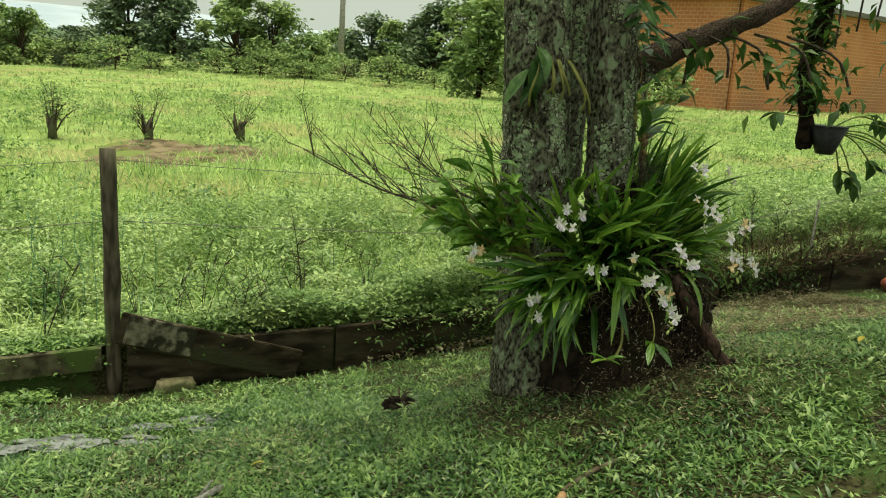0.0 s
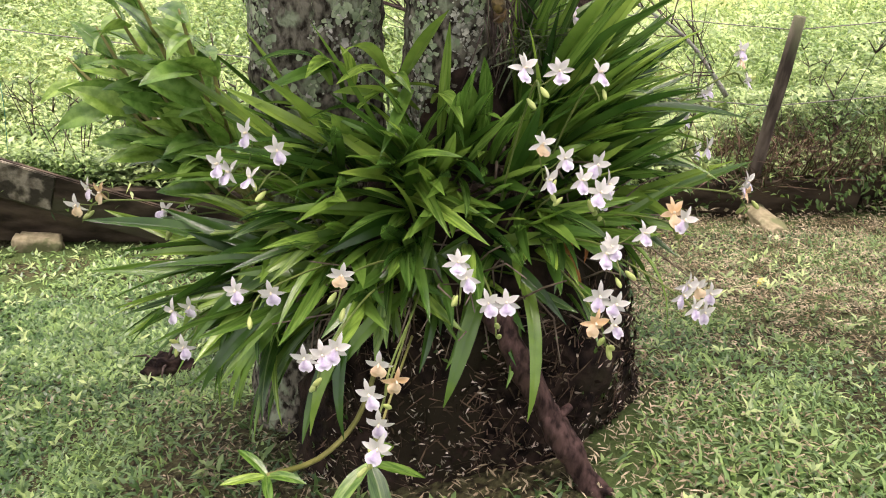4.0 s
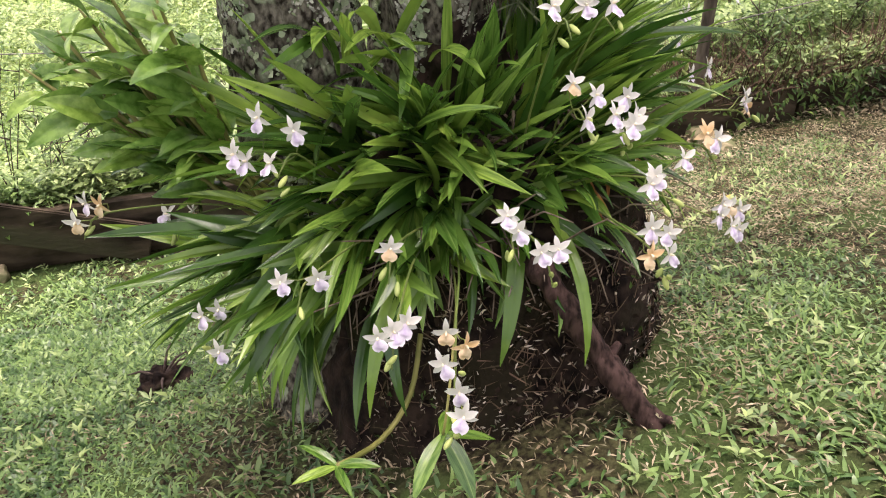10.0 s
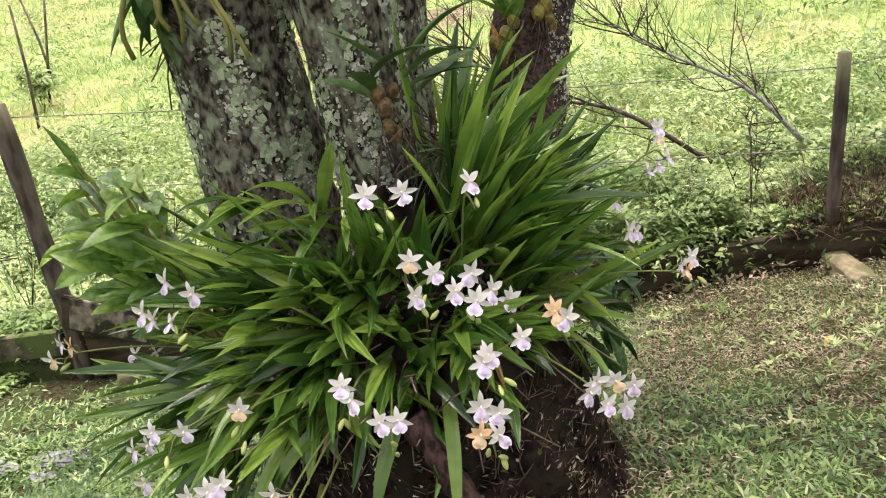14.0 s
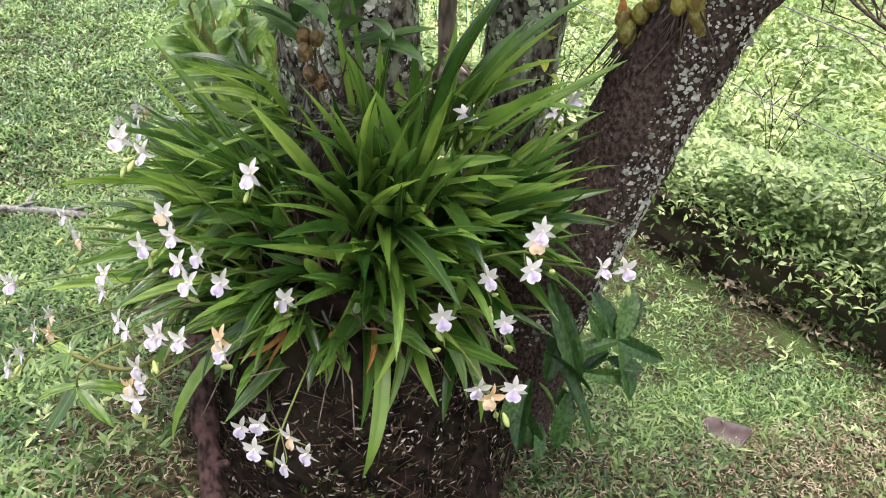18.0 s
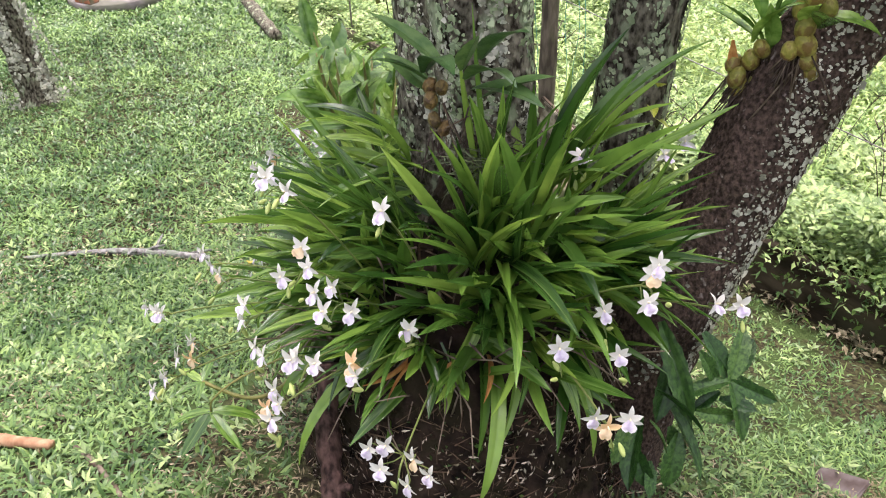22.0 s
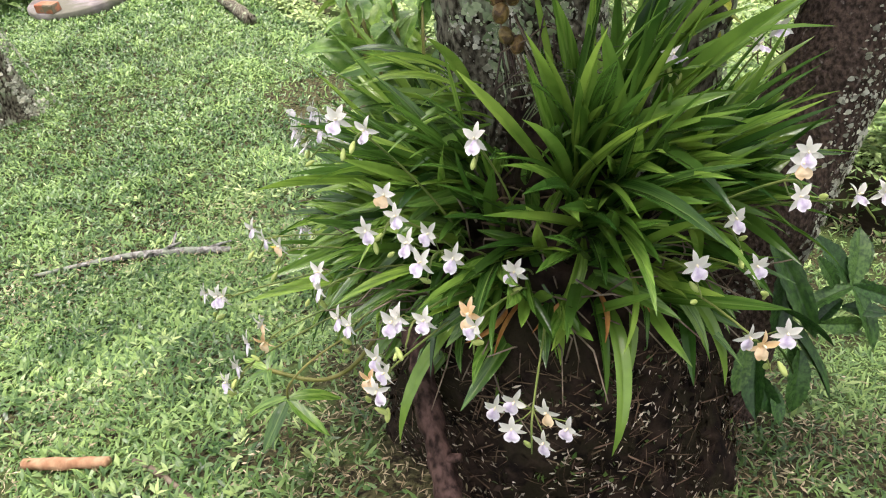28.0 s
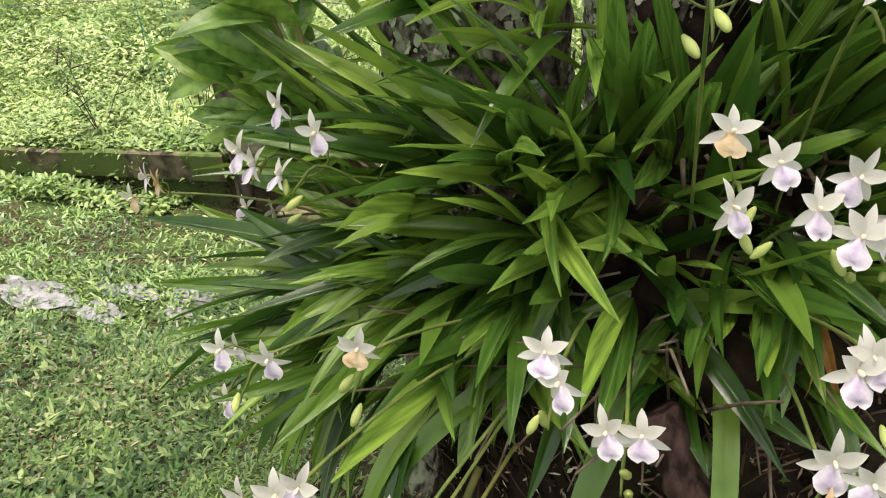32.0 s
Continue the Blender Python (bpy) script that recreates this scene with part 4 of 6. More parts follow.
def make_lichen(at, zs, xs, ys, rads, count, a0, a1, m, size, label, seed, thin=0.2):
    """Lichen flakes lying flat on a trunk between two heights."""
    lic = base("lichen_patch", at, label, "lichen", kind="stuff")
    rr = np.random.default_rng(seed)
    z = rr.uniform(zs[0], zs[-1], count)
    a = rr.uniform(a0, a1, count)
    keep = np.sin(z * 9 + a * 4 + seed) + np.sin(z * 5 - a * 7 + 1) + rr.normal(0, 0.5, count) > thin
    z, a = z[keep], a[keep]
    n = len(a)
    rad = np.interp(z, zs, rads) * 1.035
    wide = 0.45 * 4.6 ** (rr.random(n) ** 1.6)
    p = np.c_[np.interp(z, zs, xs) + rad * np.cos(a), np.interp(z, zs, ys) + rad * np.sin(a), z] - np.array(at)
    q = turns(p, a + math.pi / 2, rr.uniform(-3.1, 3.1, n), math.pi / 2 + rr.normal(0, 0.3, n), np.c_[wide * size, wide * rr.uniform(0.5, 1.1, n) * size, np.full(n, size * 0.35)])
    place("lichen", tri_mesh("lichen", *scatter(FLAKE[0], FLAKE[1], q)), m, lic)


A_Z, A_X, A_Y, A_R = (0.2, 0.6, 0.95, 1.6), (-0.665, -0.708, -0.73, -0.77), (0.09, 0.12, 0.125, 0.14), (0.183, 0.159, 0.152, 0.148)
B_Z, B_X, B_Y, B_R = (0.3, 0.7, 1.0, 1.6), (-0.345, -0.373, -0.40, -0.44), (0.07, 0.062, 0.055, 0.04), (0.145, 0.112, 0.105, 0.103)
make_lichen((-0.7, -0.05, 0.6), A_Z, A_X, A_Y, A_R, 7000, -2.5, 0.3, M_LICHEN, 0.0135, "pale green leafy lichen growing over the trunk bark", 9)
make_lichen((-0.7, -0.05, 0.6), A_Z, A_X, A_Y, A_R, 7000, -3.1, 0.3, M_LICHEN_W, 0.0095, "grey-white crusty lichen flakes on the thick trunk", 10)
make_lichen((-0.38, -0.1, 0.8), B_Z, B_X, B_Y, B_R, 10000, -2.6, 1.6, M_LICHEN_W, 0.0095, "grey-white lichen flakes on the middle trunk", 11)
C_Z, C_X, C_Y, C_R = (0.25, 0.7, 1.05, 1.32), (-0.19, -0.155, -0.13, 0.02), (0.40, 0.57, 0.73, 0.90), (0.131, 0.108, 0.104, 0.096)
make_lichen((-0.14, 0.6, 0.6), C_Z, C_X, C_Y, C_R, 1500, 0.05, 1.3, M_LICHEN_W, 0.0105, "white lichen specks on the dark leaning trunk", 12, thin=-0.9)
make_lichen((-0.14, 0.6, 0.6), C_Z, C_X, C_Y, C_R, 3000, -1.9, 0.3, M_LICHEN_W, 0.0078, "scattered white lichen specks on dark brown bark", 15, thin=-0.4)
make_lichen((-0.14, 0.6, 0.6), C_Z[:2] + (0.86,), C_X[:2] + (-0.144,), C_Y[:2] + (0.643,), C_R[:2] + (0.106,), 900, -2.7, -1.4, M_LICHEN_W, 0.010, "grey lichen low on the leaning trunk", 16, thin=-0.2)
make_lichen((-0.46, 0.47, 0.8), (0.4, 0.9, 1.6), (-0.492, -0.477, -0.455), (0.449, 0.494, 0.56), (0.098, 0.088, 0.082), 7000, -2.6, 1.6, M_LICHEN, 0.0125, "pale lichen on the slim trunk", 13)


make_lichen((-0.38, -0.1, 0.81), B_Z, B_X, B_Y, B_R, 8000, -2.6, 1.6, M_LICHEN, 0.011, "grey-green lichen crust on the middle trunk", 21)
make_lichen((-4.66, -1.36, 0.0), (-0.5, -0.25, 0.2, 0.9), (-4.65, -4.66, -4.69, -4.71), (-1.34, -1.36, -1.40, -1.42), (0.24, 0.18, 0.14, 0.12), 6000, -1.6, 1.6, M_LICHEN_W, 0.02, "white lichen on the young lawn tree", 22)


def make_aerial_roots():
    ob = base("aerial_roots", (-0.74, -0.07, 1.25), "pale hanging roots on the thick trunk", "roots")
    r = random.Random(2)
    for k in range(7):
        bm = bmesh.new()
        x = r.uniform(-0.06, 0.08)
        L = r.uniform(0.03, 0.14)
        tube(bm, curve_pts([(x, -0.0, 0.08), (x * 1.4, -0.05, 0.02), (x * 2.0, -0.06, -L * 0.5), (x * 2.2 + r.uniform(-0.03, 0.03), -0.05, -L)], 8), 0.0055, 6)
        part("root", bm, M_CANE, ob)


make_aerial_roots()


def make_flat_cactus():
    at = Vector((0.10, 0.27, 0.43))
    plant = base("leaf_cactus", at, "orchid cactus with flat dark green scalloped stems", "cactus")
    v, t = strap(1, 0.42, 0.35, fold=0.18, segs=14, tip=0.6, blunt=0.3, rib=0.12)
    for i in range(len(v)):
        if i % 5 in (0, 4) and (i // 5) % 2:
            v[i, 1] *= 0.88
    me = tri_mesh("flat_stem", v, t)
    me.materials.append(M_CACTUS)
    r = random.Random(8)
    # stems from joint to tip
    stems = [((-0.04, 0.33, 0.48), (0.10, 0.32, 0.31)), ((0.01, 0.41, 0.46), (0.09, 0.44, 0.37)), ((0.09, 0.44, 0.37), (0.05, 0.51, 0.45)), ((0.09, 0.44, 0.37), (0.16, 0.51, 0.32)), ((0.09, 0.44, 0.37), (0.17, 0.44, 0.27)),
             ((0.09, 0.44, 0.37), (0.07, 0.34, 0.35)), ((0.04, 0.28, 0.36), (0.12, 0.36, 0.30)), ((0.10, 0.35, 0.32), (0.15, 0.42, 0.29)), ((0.03, 0.32, 0.30), (0.15, 0.37, 0.16)), ((0.03, 0.26, 0.27), (0.10, 0.17, 0.17)),
             ((0.06, 0.22, 0.23), (0.12, 0.22, 0.14)), ((0.08, 0.33, 0.24), (0.13, 0.29, 0.13)), ((-0.02, 0.36, 0.40), (0.06, 0.30, 0.28))]
    for p, tip in stems:
        d = Vector(tip) - Vector(p)
        for k in range(2):
            ob = place("flat_stem", me, None, plant)
            shift = Vector((r.uniform(-1, 1), r.uniform(-1, 1), r.uniform(-1.6, 0.2))) * 0.035 * k
            wide = r.uniform(0.75, 1.15) * min(0.12, d.length) * (1.1 if k == 0 else 0.8)
            size = d.length * (1.12 if k == 0 else r.uniform(0.6, 0.95))
            m = turns(np.array([Vector(p) - at + shift]), np.array([math.atan2(d.y, d.x) + r.gauss(0, 0.5) * k]), np.array([math.atan2(d.z, math.hypot(d.x, d.y)) + 0.2 + r.gauss(0, 0.3) * k]), np.array([r.gauss(0, 0.5)]), np.array([[size, wide * 0.95, size]]))[0]
            ob.matrix_basis = Matrix(m.tolist())


make_flat_cactus()

# ---- litter on the foot, and the bough leaning on it ----


def make_litter():
    r = random.Random(31)
    pos, az, el = [], [], []
    for k in range(2000):
        a = r.uniform(-2.3, 1.6)
        u = 0.2 + 0.6 * r.random() ** 1.35
        p, d = foot_point(a, u)
        pos.append(p + d * 0.004)
        az.append(math.atan2(d.y, d.x) + math.pi / 2 * r.choice((-1, 1)) + r.gauss(0, 0.35))
        el.append(r.uniform(-1.6, 1.6))
    n = len(pos)
    m = turns(np.array(pos), np.array(az), np.array(el), np.full(n, 1.4), np.c_[np.array([r.uniform(0.010, 0.024) for _ in range(n)]), rng.uniform(0.0025, 0.0065, n), np.full(n, 0.004)])
    ob = place("fallen_petals", tri_mesh("fallen_petals", *scatter(OVATE[0], OVATE[1], m)), M_SLIVER)
    tagged(ob, "pale slivers of fallen blossom stuck to the dark root mass", "litter", kind="stuff")
    # root fibres, brown leaf crumbs and a little moss over the foot
    for count, m_bit, shape, name, label, cat, l0, l1, w0, w1 in ((2600, M_STRAW, BLADE, "root_fibres", "fine brown root fibres matted over the tree foot", "roots", 0.02, 0.075, 0.0015, 0.004), (1500, M_STUMP, OVATE, "leaf_crumbs", "dark rotting leaf crumbs on the tree foot", "litter", 0.012, 0.035, 0.008, 0.02), (420, M_DARKLEAF, OVATE, "foot_moss", "small green seedlings and moss on the tree foot", "moss", 0.008, 0.024, 0.005, 0.012)):
        pos, az, el = [], [], []
        while len(pos) < count:
            a, u = r.uniform(-2.4, 1.7), r.uniform(0.2, 0.85)
            p, d = foot_point(a, u)
            if name == "foot_moss" and noise.noise(p * 7) < 0.05:
                continue
            pos.append(p + d * 0.003)
            az.append(math.atan2(d.y, d.x) + math.pi / 2 * r.choice((-1, 1)) + r.gauss(0, 0.5))
            el.append(r.uniform(-1.6, 1.6))
        m = turns(np.array(pos), np.array(az), np.array(el), rng.normal(1.4, 0.4, count), np.c_[rng.uniform(l0, l1, count), rng.uniform(w0, w1, count), np.full(count, 0.012)])
        ob = place(name, tri_mesh(name, *scatter(*shape, m)), m_bit)
        tagged(ob, label, cat, kind="stuff")


make_litter()


def make_bough():
    at = Vector((0.13, -0.47, 0.06))
    ob = base("leaning_bough", at, "red-brown barked bough leaning on the root mass", "branch")
    bm = bmesh.new()
    pts = curve_pts([(-0.22, -0.40, 0.47), (-0.16, -0.425, 0.38), (-0.07, -0.45, 0.25), (0.02, -0.47, 0.13), (0.12, -0.49, 0.02)], 60)
    tube(bm, [p - at for p in pts], [0.026 + 0.003 * math.sin(i * 0.4) for i in range(61)], 16, wobble=0.25, seed=3)
    roughen(bm, 0.004, 0.005, 30.0, 2)
    part("bough", bm, M_PLANK, ob)
    for k, i in enumerate((30, 46, 53)):
        bm = bmesh.new()
        d = Vector((0.03, -0.02, 0.012)) if k % 2 else Vector((0.025, 0.025, 0.015))
        p = pts[i] - at
        tube(bm, [p, p + d * 0.8, p + d * 1.3], [0.012, 0.01, 0.008], 7)
        part("stub", bm, M_PLANK, ob)


make_bough()


# ---- lawn ----
def patch_noise(x, y, s=1.0, seed=0):
    r = np.random.default_rng(seed)
    out = 0 * x
    for k in range(7):
        f = s * 2 ** (k * 0.55)
        a = r.uniform(0, 6.28)
        out = out + np.sin((x * math.cos(a) + y * math.sin(a)) * f + r.uniform(0, 6.28)) / (1 + 0.35 * k)
    return out / 2.2


def make_lawn():
    r = np.random.default_rng(12)
    xs, ys = [], []
    for n, x0, x1, y0, y1 in ((150000, -2.2, 1.6, -1.4, 2.2), (215000, -7.6, -1.0, -2.6, 1.9), (40000, -1.6, 3.6, -2.6, 2.9), (16000, -12, -5, -4.5, 2), (80000, -9, 5, -5.5, -2.4), (50000, 1.4, 6.5, -3.5, 2.9)):
        xs.append(r.uniform(x0, x1, n)), ys.append(r.uniform(y0, y1, n))
    for n, sx, sy in ((80000, 3.2, 2.4), (30000, 7.0, 5.0)):
        xs.append(r.normal(-0.8, sx, n)), ys.append(r.normal(-2.6, sy, n))
    x, y = np.concatenate(xs), np.concatenate(ys)
    big = 1 + 0.9 * np.clip((np.hypot(x + 0.6, (y + 0.8) * 1.3) - 4.5) / 6, 0, 1.6)
    big = big * np.where(x < -1.4, 1.28, 1.0) * np.where((x > -1.7) & (y < -0.35), 1.22, 1.0)
    bare = patch_noise(x, y, 2.2, 3) - 0.9 * np.clip(-0.9 - x, 0, 1)
    fn = fence_n(x, y)
    keep = (fn < -0.06) & (bare + r.uniform(-0.9, 0.9, len(x)) < 0.75)
    keep &= ((x + 0.27) / 0.44) ** 2 + ((y + 0.08) / 0.42) ** 2 > 1
    keep &= (((x + 0.45) / 0.70) ** 2 + ((y + 0.28) / 0.52) ** 2 + r.uniform(-0.4, 0.4, len(x)) > 1) | (r.random(len(x)) < 0.33)
    keep &= (fn < -0.3) | (r.random(len(x)) < 0.45)
    keep &= (fn < -1.05 + 0.25 * np.sin(x * 2.1)) | (x > -0.3) | (x < -4.2) | (r.random(len(x)) < 0.2 + 0.2 * (np.sin(x * 4.1 + y * 3) > 0.3))
    keep &= (x < 0.1) | (y < 0.2) | (r.random(len(x)) < 0.42 + 0.25 * np.sin(x * 3 + y * 2))
    keep &= (((x + 2.9) / 0.8) ** 2 + ((y - 0.38 - 0.22 * (x + 2.9)) / 0.15) ** 2 > r.uniform(0.3, 1.2, len(x))) | (r.random(len(x)) < 0.7)
    keep &= (x < -1.7) | (y > -0.4) | (r.random(len(x)) < 0.62)
    keep &= (x < 0.0) | (y > 0.3) | (r.random(len(x)) < 0.8)
    x, y, big = x[keep], y[keep], big[keep]
    n = len(x)
    z = ground_z(x, y) - 0.004
    L = r.uniform(0.016, 0.042, n) * (1 + 0.25 * patch_noise(x, y, 1.1, 5)) * big
    m = turns(np.c_[x, y, z], r.uniform(-math.pi, math.pi, n), r.uniform(0.0, 1.05, n), r.uniform(-0.7, 0.7, n), np.c_[L, r.uniform(0.0048, 0.0096, n) * big ** 1.5, L])
    ob = place("lawn", tri_mesh("lawn", *scatter(BLADE[0], BLADE[1], m)), M_LAWN)
    tagged(ob, "short broad-bladed lawn grass with thin spots", "grass", kind="stuff")
    n = 66000
    x, y = r.uniform(-2.6, 2.2, n), r.uniform(-1.6, 2.3, n)
    # more bits on the left: pale flecks, also standing in for grass sheen
    w = (patch_noise(x, y, 2.2, 3) + r.uniform(-0.8, 0.8, n) + 0.5 * np.tanh(2 * (x - 0.2)) * (y > 0.1) - 0.5 * ((x > 0) & (y < 0.1)) + 0.45 * ((x < -0.8) & (y < 0.3)) > 0.75) | (((x + 0.2) / 0.85) ** 2 + ((y + 0.3) / 0.65) ** 2 < r.uniform(0.4, 1.1, n))
    w &= fence_n(x, y) < -0.05
    dx, dy = r.uniform(0.0, 2.6, 42000), r.uniform(0.0, 2.6, 42000)
    dw = (fence_n(dx, dy) < -0.05) & (patch_noise(dx, dy, 1.8, 15) + r.uniform(-0.8, 0.8, 42000) + np.clip(1.2 * (dy - 0.5), -0.6, 0.9) > 0.1)
    x, y = np.r_[x[w], dx[dw]], np.r_[y[w], dy[dw]]
    n = len(x)
    m = turns(np.c_[x, y, ground_z(x, y) + 0.008 + r.uniform(0, 0.02, n)], r.uniform(-3.14, 3.14, n), r.uniform(-0.3, 0.4, n), r.uniform(-0.6, 0.6, n), np.c_[r.uniform(0.01, 0.032, n), r.uniform(0.002, 0.006, n), np.full(n, 0.01)])
    ob = place("dry_leaf_litter", tri_mesh("dry_leaf_litter", *scatter(OVATE[0], OVATE[1], m)), M_DRY)
    tagged(ob, "dry straw-coloured bits lying in the lawn", "litter", kind="stuff")
    # low broad weeds in the lawn
    n = 1100
    x, y = r.uniform(-3.0, 2.2, n), r.uniform(-1.8, 1.9, n)
    w = (((x + 0.2) / 0.55) ** 2 + ((y + 0.1) / 0.5) ** 2 > 1) & (fence_n(x, y) < -0.05)
    x, y = np.repeat(x[w], 7), np.repeat(y[w], 7)
    n = len(x)
    m = turns(np.c_[x, y, ground_z(x, y) + r.uniform(0, 0.03, n)], r.uniform(-3.14, 3.14, n), r.uniform(0.0, 0.9, n), r.uniform(-0.4, 0.4, n), np.c_[r.uniform(0.02, 0.05, n), r.uniform(0.008, 0.015, n), np.full(n, 0.02)])
    ob = place("lawn_weeds", tri_mesh("lawn_weeds", *scatter(OVATE[0], OVATE[1], m)), M_WEED)
    tagged(ob, "small broad-leaved weeds growing in the lawn", "weeds", kind="stuff")


make_lawn()


def make_worn_soil():
    """Churned bare earth in the meadow, sinking under the grass at its rim."""
    bm = bmesh.new()
    n = 46
    rows = []
    for i in range(n + 1):
        row = []
        for k in range(n + 1):
            u, w = 2 * i / n - 1, 2 * k / n - 1
            x, y = -3.9 + 1.75 * u, 10.1 + 1.5 * w
            rim = math.hypot(u, w) + 0.25 * noise.noise(Vector((x * 1.3, y * 1.3, 4)))
            z = 0.05 + 0.05 * noise.noise(Vector((x * 5, y * 5, 1))) + 0.03 * noise.noise(Vector((x * 12, y * 12, 2))) - 0.35 * max(0.0, rim - 0.75)
            row.append(bm.verts.new((x, y, gz(x, y) + z)))
        rows.append(row)
    for p, q in zip(rows, rows[1:]):
        for k in range(n):
            bm.faces.new((p[k], q[k], q[k + 1], p[k + 1]))
    tagged(part("worn_soil", bm, M_SOIL), "patch of churned brown bare soil in the meadow", "soil", kind="structure")


make_worn_soil()


def make_field():
    r = np.random.default_rng(22)

    def along(n, n0, n1, u0, u1):
        u, q = r.uniform(u0, u1, n), n0 + (n1 - n0) * r.random(n)
        return (u - 0.2 * q) / 1.0198, 2.19 + (0.2 * u + q) / 1.0198

    # broad-leaved weeds behind the fence, taller in clumps
    parts_x, parts_y = [], []
    for n, a, b, c, d in ((9000, 0.03, 1.3, -5, 5), (8000, 1.2, 3.5, -9, 7), (2500, -0.0, 0.35, -5, 5), (7000, 0.02, 2.2, -11, -4), (1500, -0.25, 0.05, -9, -3.4)):
        x, y = along(n, a, b, c, d)
        parts_x.append(x), parts_y.append(y)
    x, y = np.concatenate(parts_x), np.concatenate(parts_y)
    h = np.clip(0.22 + 0.22 * patch_noise(x, y, 1.3, 8), 0.05, 0.6)
    h = np.where((fence_n(x, y) < 0.3) & (x > 0.5) & (x < 4), 0.35 * h, h)
    k = 9
    x, y, h = np.repeat(x, k), np.repeat(y, k), np.repeat(h, k)
    n = len(x)
    z = ground_z(x, y) + h * r.uniform(0.1, 1, n)
    m = turns(np.c_[x + r.normal(0, 0.03, n), y + r.normal(0, 0.03, n), z], r.uniform(-3.14, 3.14, n), r.uniform(-0.4, 0.7, n), r.uniform(-0.5, 0.5, n), np.c_[r.uniform(0.026, 0.066, n), r.uniform(0.012, 0.03, n), np.full(n, 0.04)])
    ob = place("weeds", tri_mesh("weeds", *scatter(OVATE[0], OVATE[1], m)), M_WEED)
    tagged(ob, "dense broad-leaved green weeds behind the low fence", "weeds", kind="stuff")
    # creepers hanging over the boards
    n = 1500
    u = np.where(r.random(n) < 0.14, r.uniform(-2.9, 0.3, n), r.uniform(0.75, 4.2, n))
    w = patch_noise(u, 0 * u, 3.0, 4) + r.uniform(-0.6, 0.6, n) > 0.35
    u = u[w]
    n = len(u)
    q = r.uniform(-0.09, -0.045, n)
    top = np.interp(u, BOARD_X, BOARD_TOP)
    m = turns(np.c_[u - 0.2 * q, 2.19 + 0.2 * u + q, top + 0.05 - 0.20 * r.random(n) ** 2], r.uniform(-2.6, -0.5, n), r.uniform(-1.2, 0.2, n), r.uniform(-0.5, 0.5, n), np.c_[r.uniform(0.025, 0.06, n), r.uniform(0.01, 0.024, n), np.full(n, 0.04)])
    ob = place("creepers", tri_mesh("creepers", *scatter(OVATE[0], OVATE[1], m)), M_DARKLEAF)
    tagged(ob, "leafy creepers hanging over the dark fence boards", "weeds", kind="stuff")
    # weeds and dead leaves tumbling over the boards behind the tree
    # shaded_weeds: lower undergrowth, its shade put into a darker leaf colour
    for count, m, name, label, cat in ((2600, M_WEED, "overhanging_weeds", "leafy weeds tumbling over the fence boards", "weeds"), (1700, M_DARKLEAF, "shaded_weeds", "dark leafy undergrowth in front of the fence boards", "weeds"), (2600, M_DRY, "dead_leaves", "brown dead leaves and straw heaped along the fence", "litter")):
        u = r.uniform(-1.35, 2.4, count)
        w = patch_noise(u, 0 * u, 4.0, 9) + r.uniform(-0.9, 0.9, count) > (0.1 if m == M_DRY else -0.3)
        w &= (u < 0.45) | (m != M_WEED)
        u = u[w]
        n = len(u)
        drop = r.random(n) ** 1.3
        q = -0.03 - 0.17 * drop * r.random(n)
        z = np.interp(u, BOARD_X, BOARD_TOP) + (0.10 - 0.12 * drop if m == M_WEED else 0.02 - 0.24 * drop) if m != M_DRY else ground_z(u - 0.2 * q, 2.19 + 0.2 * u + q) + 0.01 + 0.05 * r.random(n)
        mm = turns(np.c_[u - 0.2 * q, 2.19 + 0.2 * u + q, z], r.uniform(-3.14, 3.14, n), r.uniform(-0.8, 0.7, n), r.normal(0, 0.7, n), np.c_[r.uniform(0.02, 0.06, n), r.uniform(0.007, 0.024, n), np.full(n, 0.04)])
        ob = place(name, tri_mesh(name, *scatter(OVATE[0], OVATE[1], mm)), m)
        tagged(ob, label, cat, kind="stuff")
    n = 2000
    u, q, L = r.uniform(0.75, 3.1, n), r.uniform(-0.06, 0.3, n), r.uniform(0.12, 0.42, n)
    mm = turns(np.c_[(u - 0.2 * q), 2.19 + 0.2 * u + q, np.interp(u, BOARD_X, BOARD_TOP) - 0.03 + 0 * u], r.uniform(-3.14, 3.14, n), r.uniform(0.4, 1.5, n), r.uniform(-1.5, 1.5, n), np.c_[L, np.full(n, 0.006), L])
    ob = place("dry_tangle", tri_mesh("dry_tangle", *scatter(BLADE[0], BLADE[1], mm)), M_STRAW)
    tagged(ob, "tangle of dry brown stalks above the fence boards", "weeds", kind="stuff")
    # taller tufts that stand out of the meadow
    cx, cy = along(420, 2.0, 22, -16, 20)
    ch = r.uniform(0.16, 0.5, 420)
    x, y, h = np.repeat(cx, 46), np.repeat(cy, 46), np.repeat(ch, 46)
    n = len(x)
    mm = turns(np.c_[x + r.normal(0, 0.16, n), y + r.normal(0, 0.16, n), ground_z(x, y) + h * r.uniform(0.15, 1, n)], r.uniform(-3.14, 3.14, n), r.uniform(-0.4, 0.9, n), r.uniform(-0.5, 0.5, n), np.c_[r.uniform(0.06, 0.15, n), r.uniform(0.02, 0.05, n), np.full(n, 0.08)])
    ob = place("weed_tufts", tri_mesh("weed_tufts", *scatter(OVATE[0], OVATE[1], mm)), M_TUFT)
    tagged(ob, "darker green weed tufts scattered over the meadow", "weeds", kind="stuff")
    cx, cy = along(300, 0.7, 4.5, -5, 6)
    ch = r.uniform(0.15, 0.42, 300)
    x, y, h = np.repeat(cx, 60), np.repeat(cy, 60), np.repeat(ch, 60)
    n = len(x)
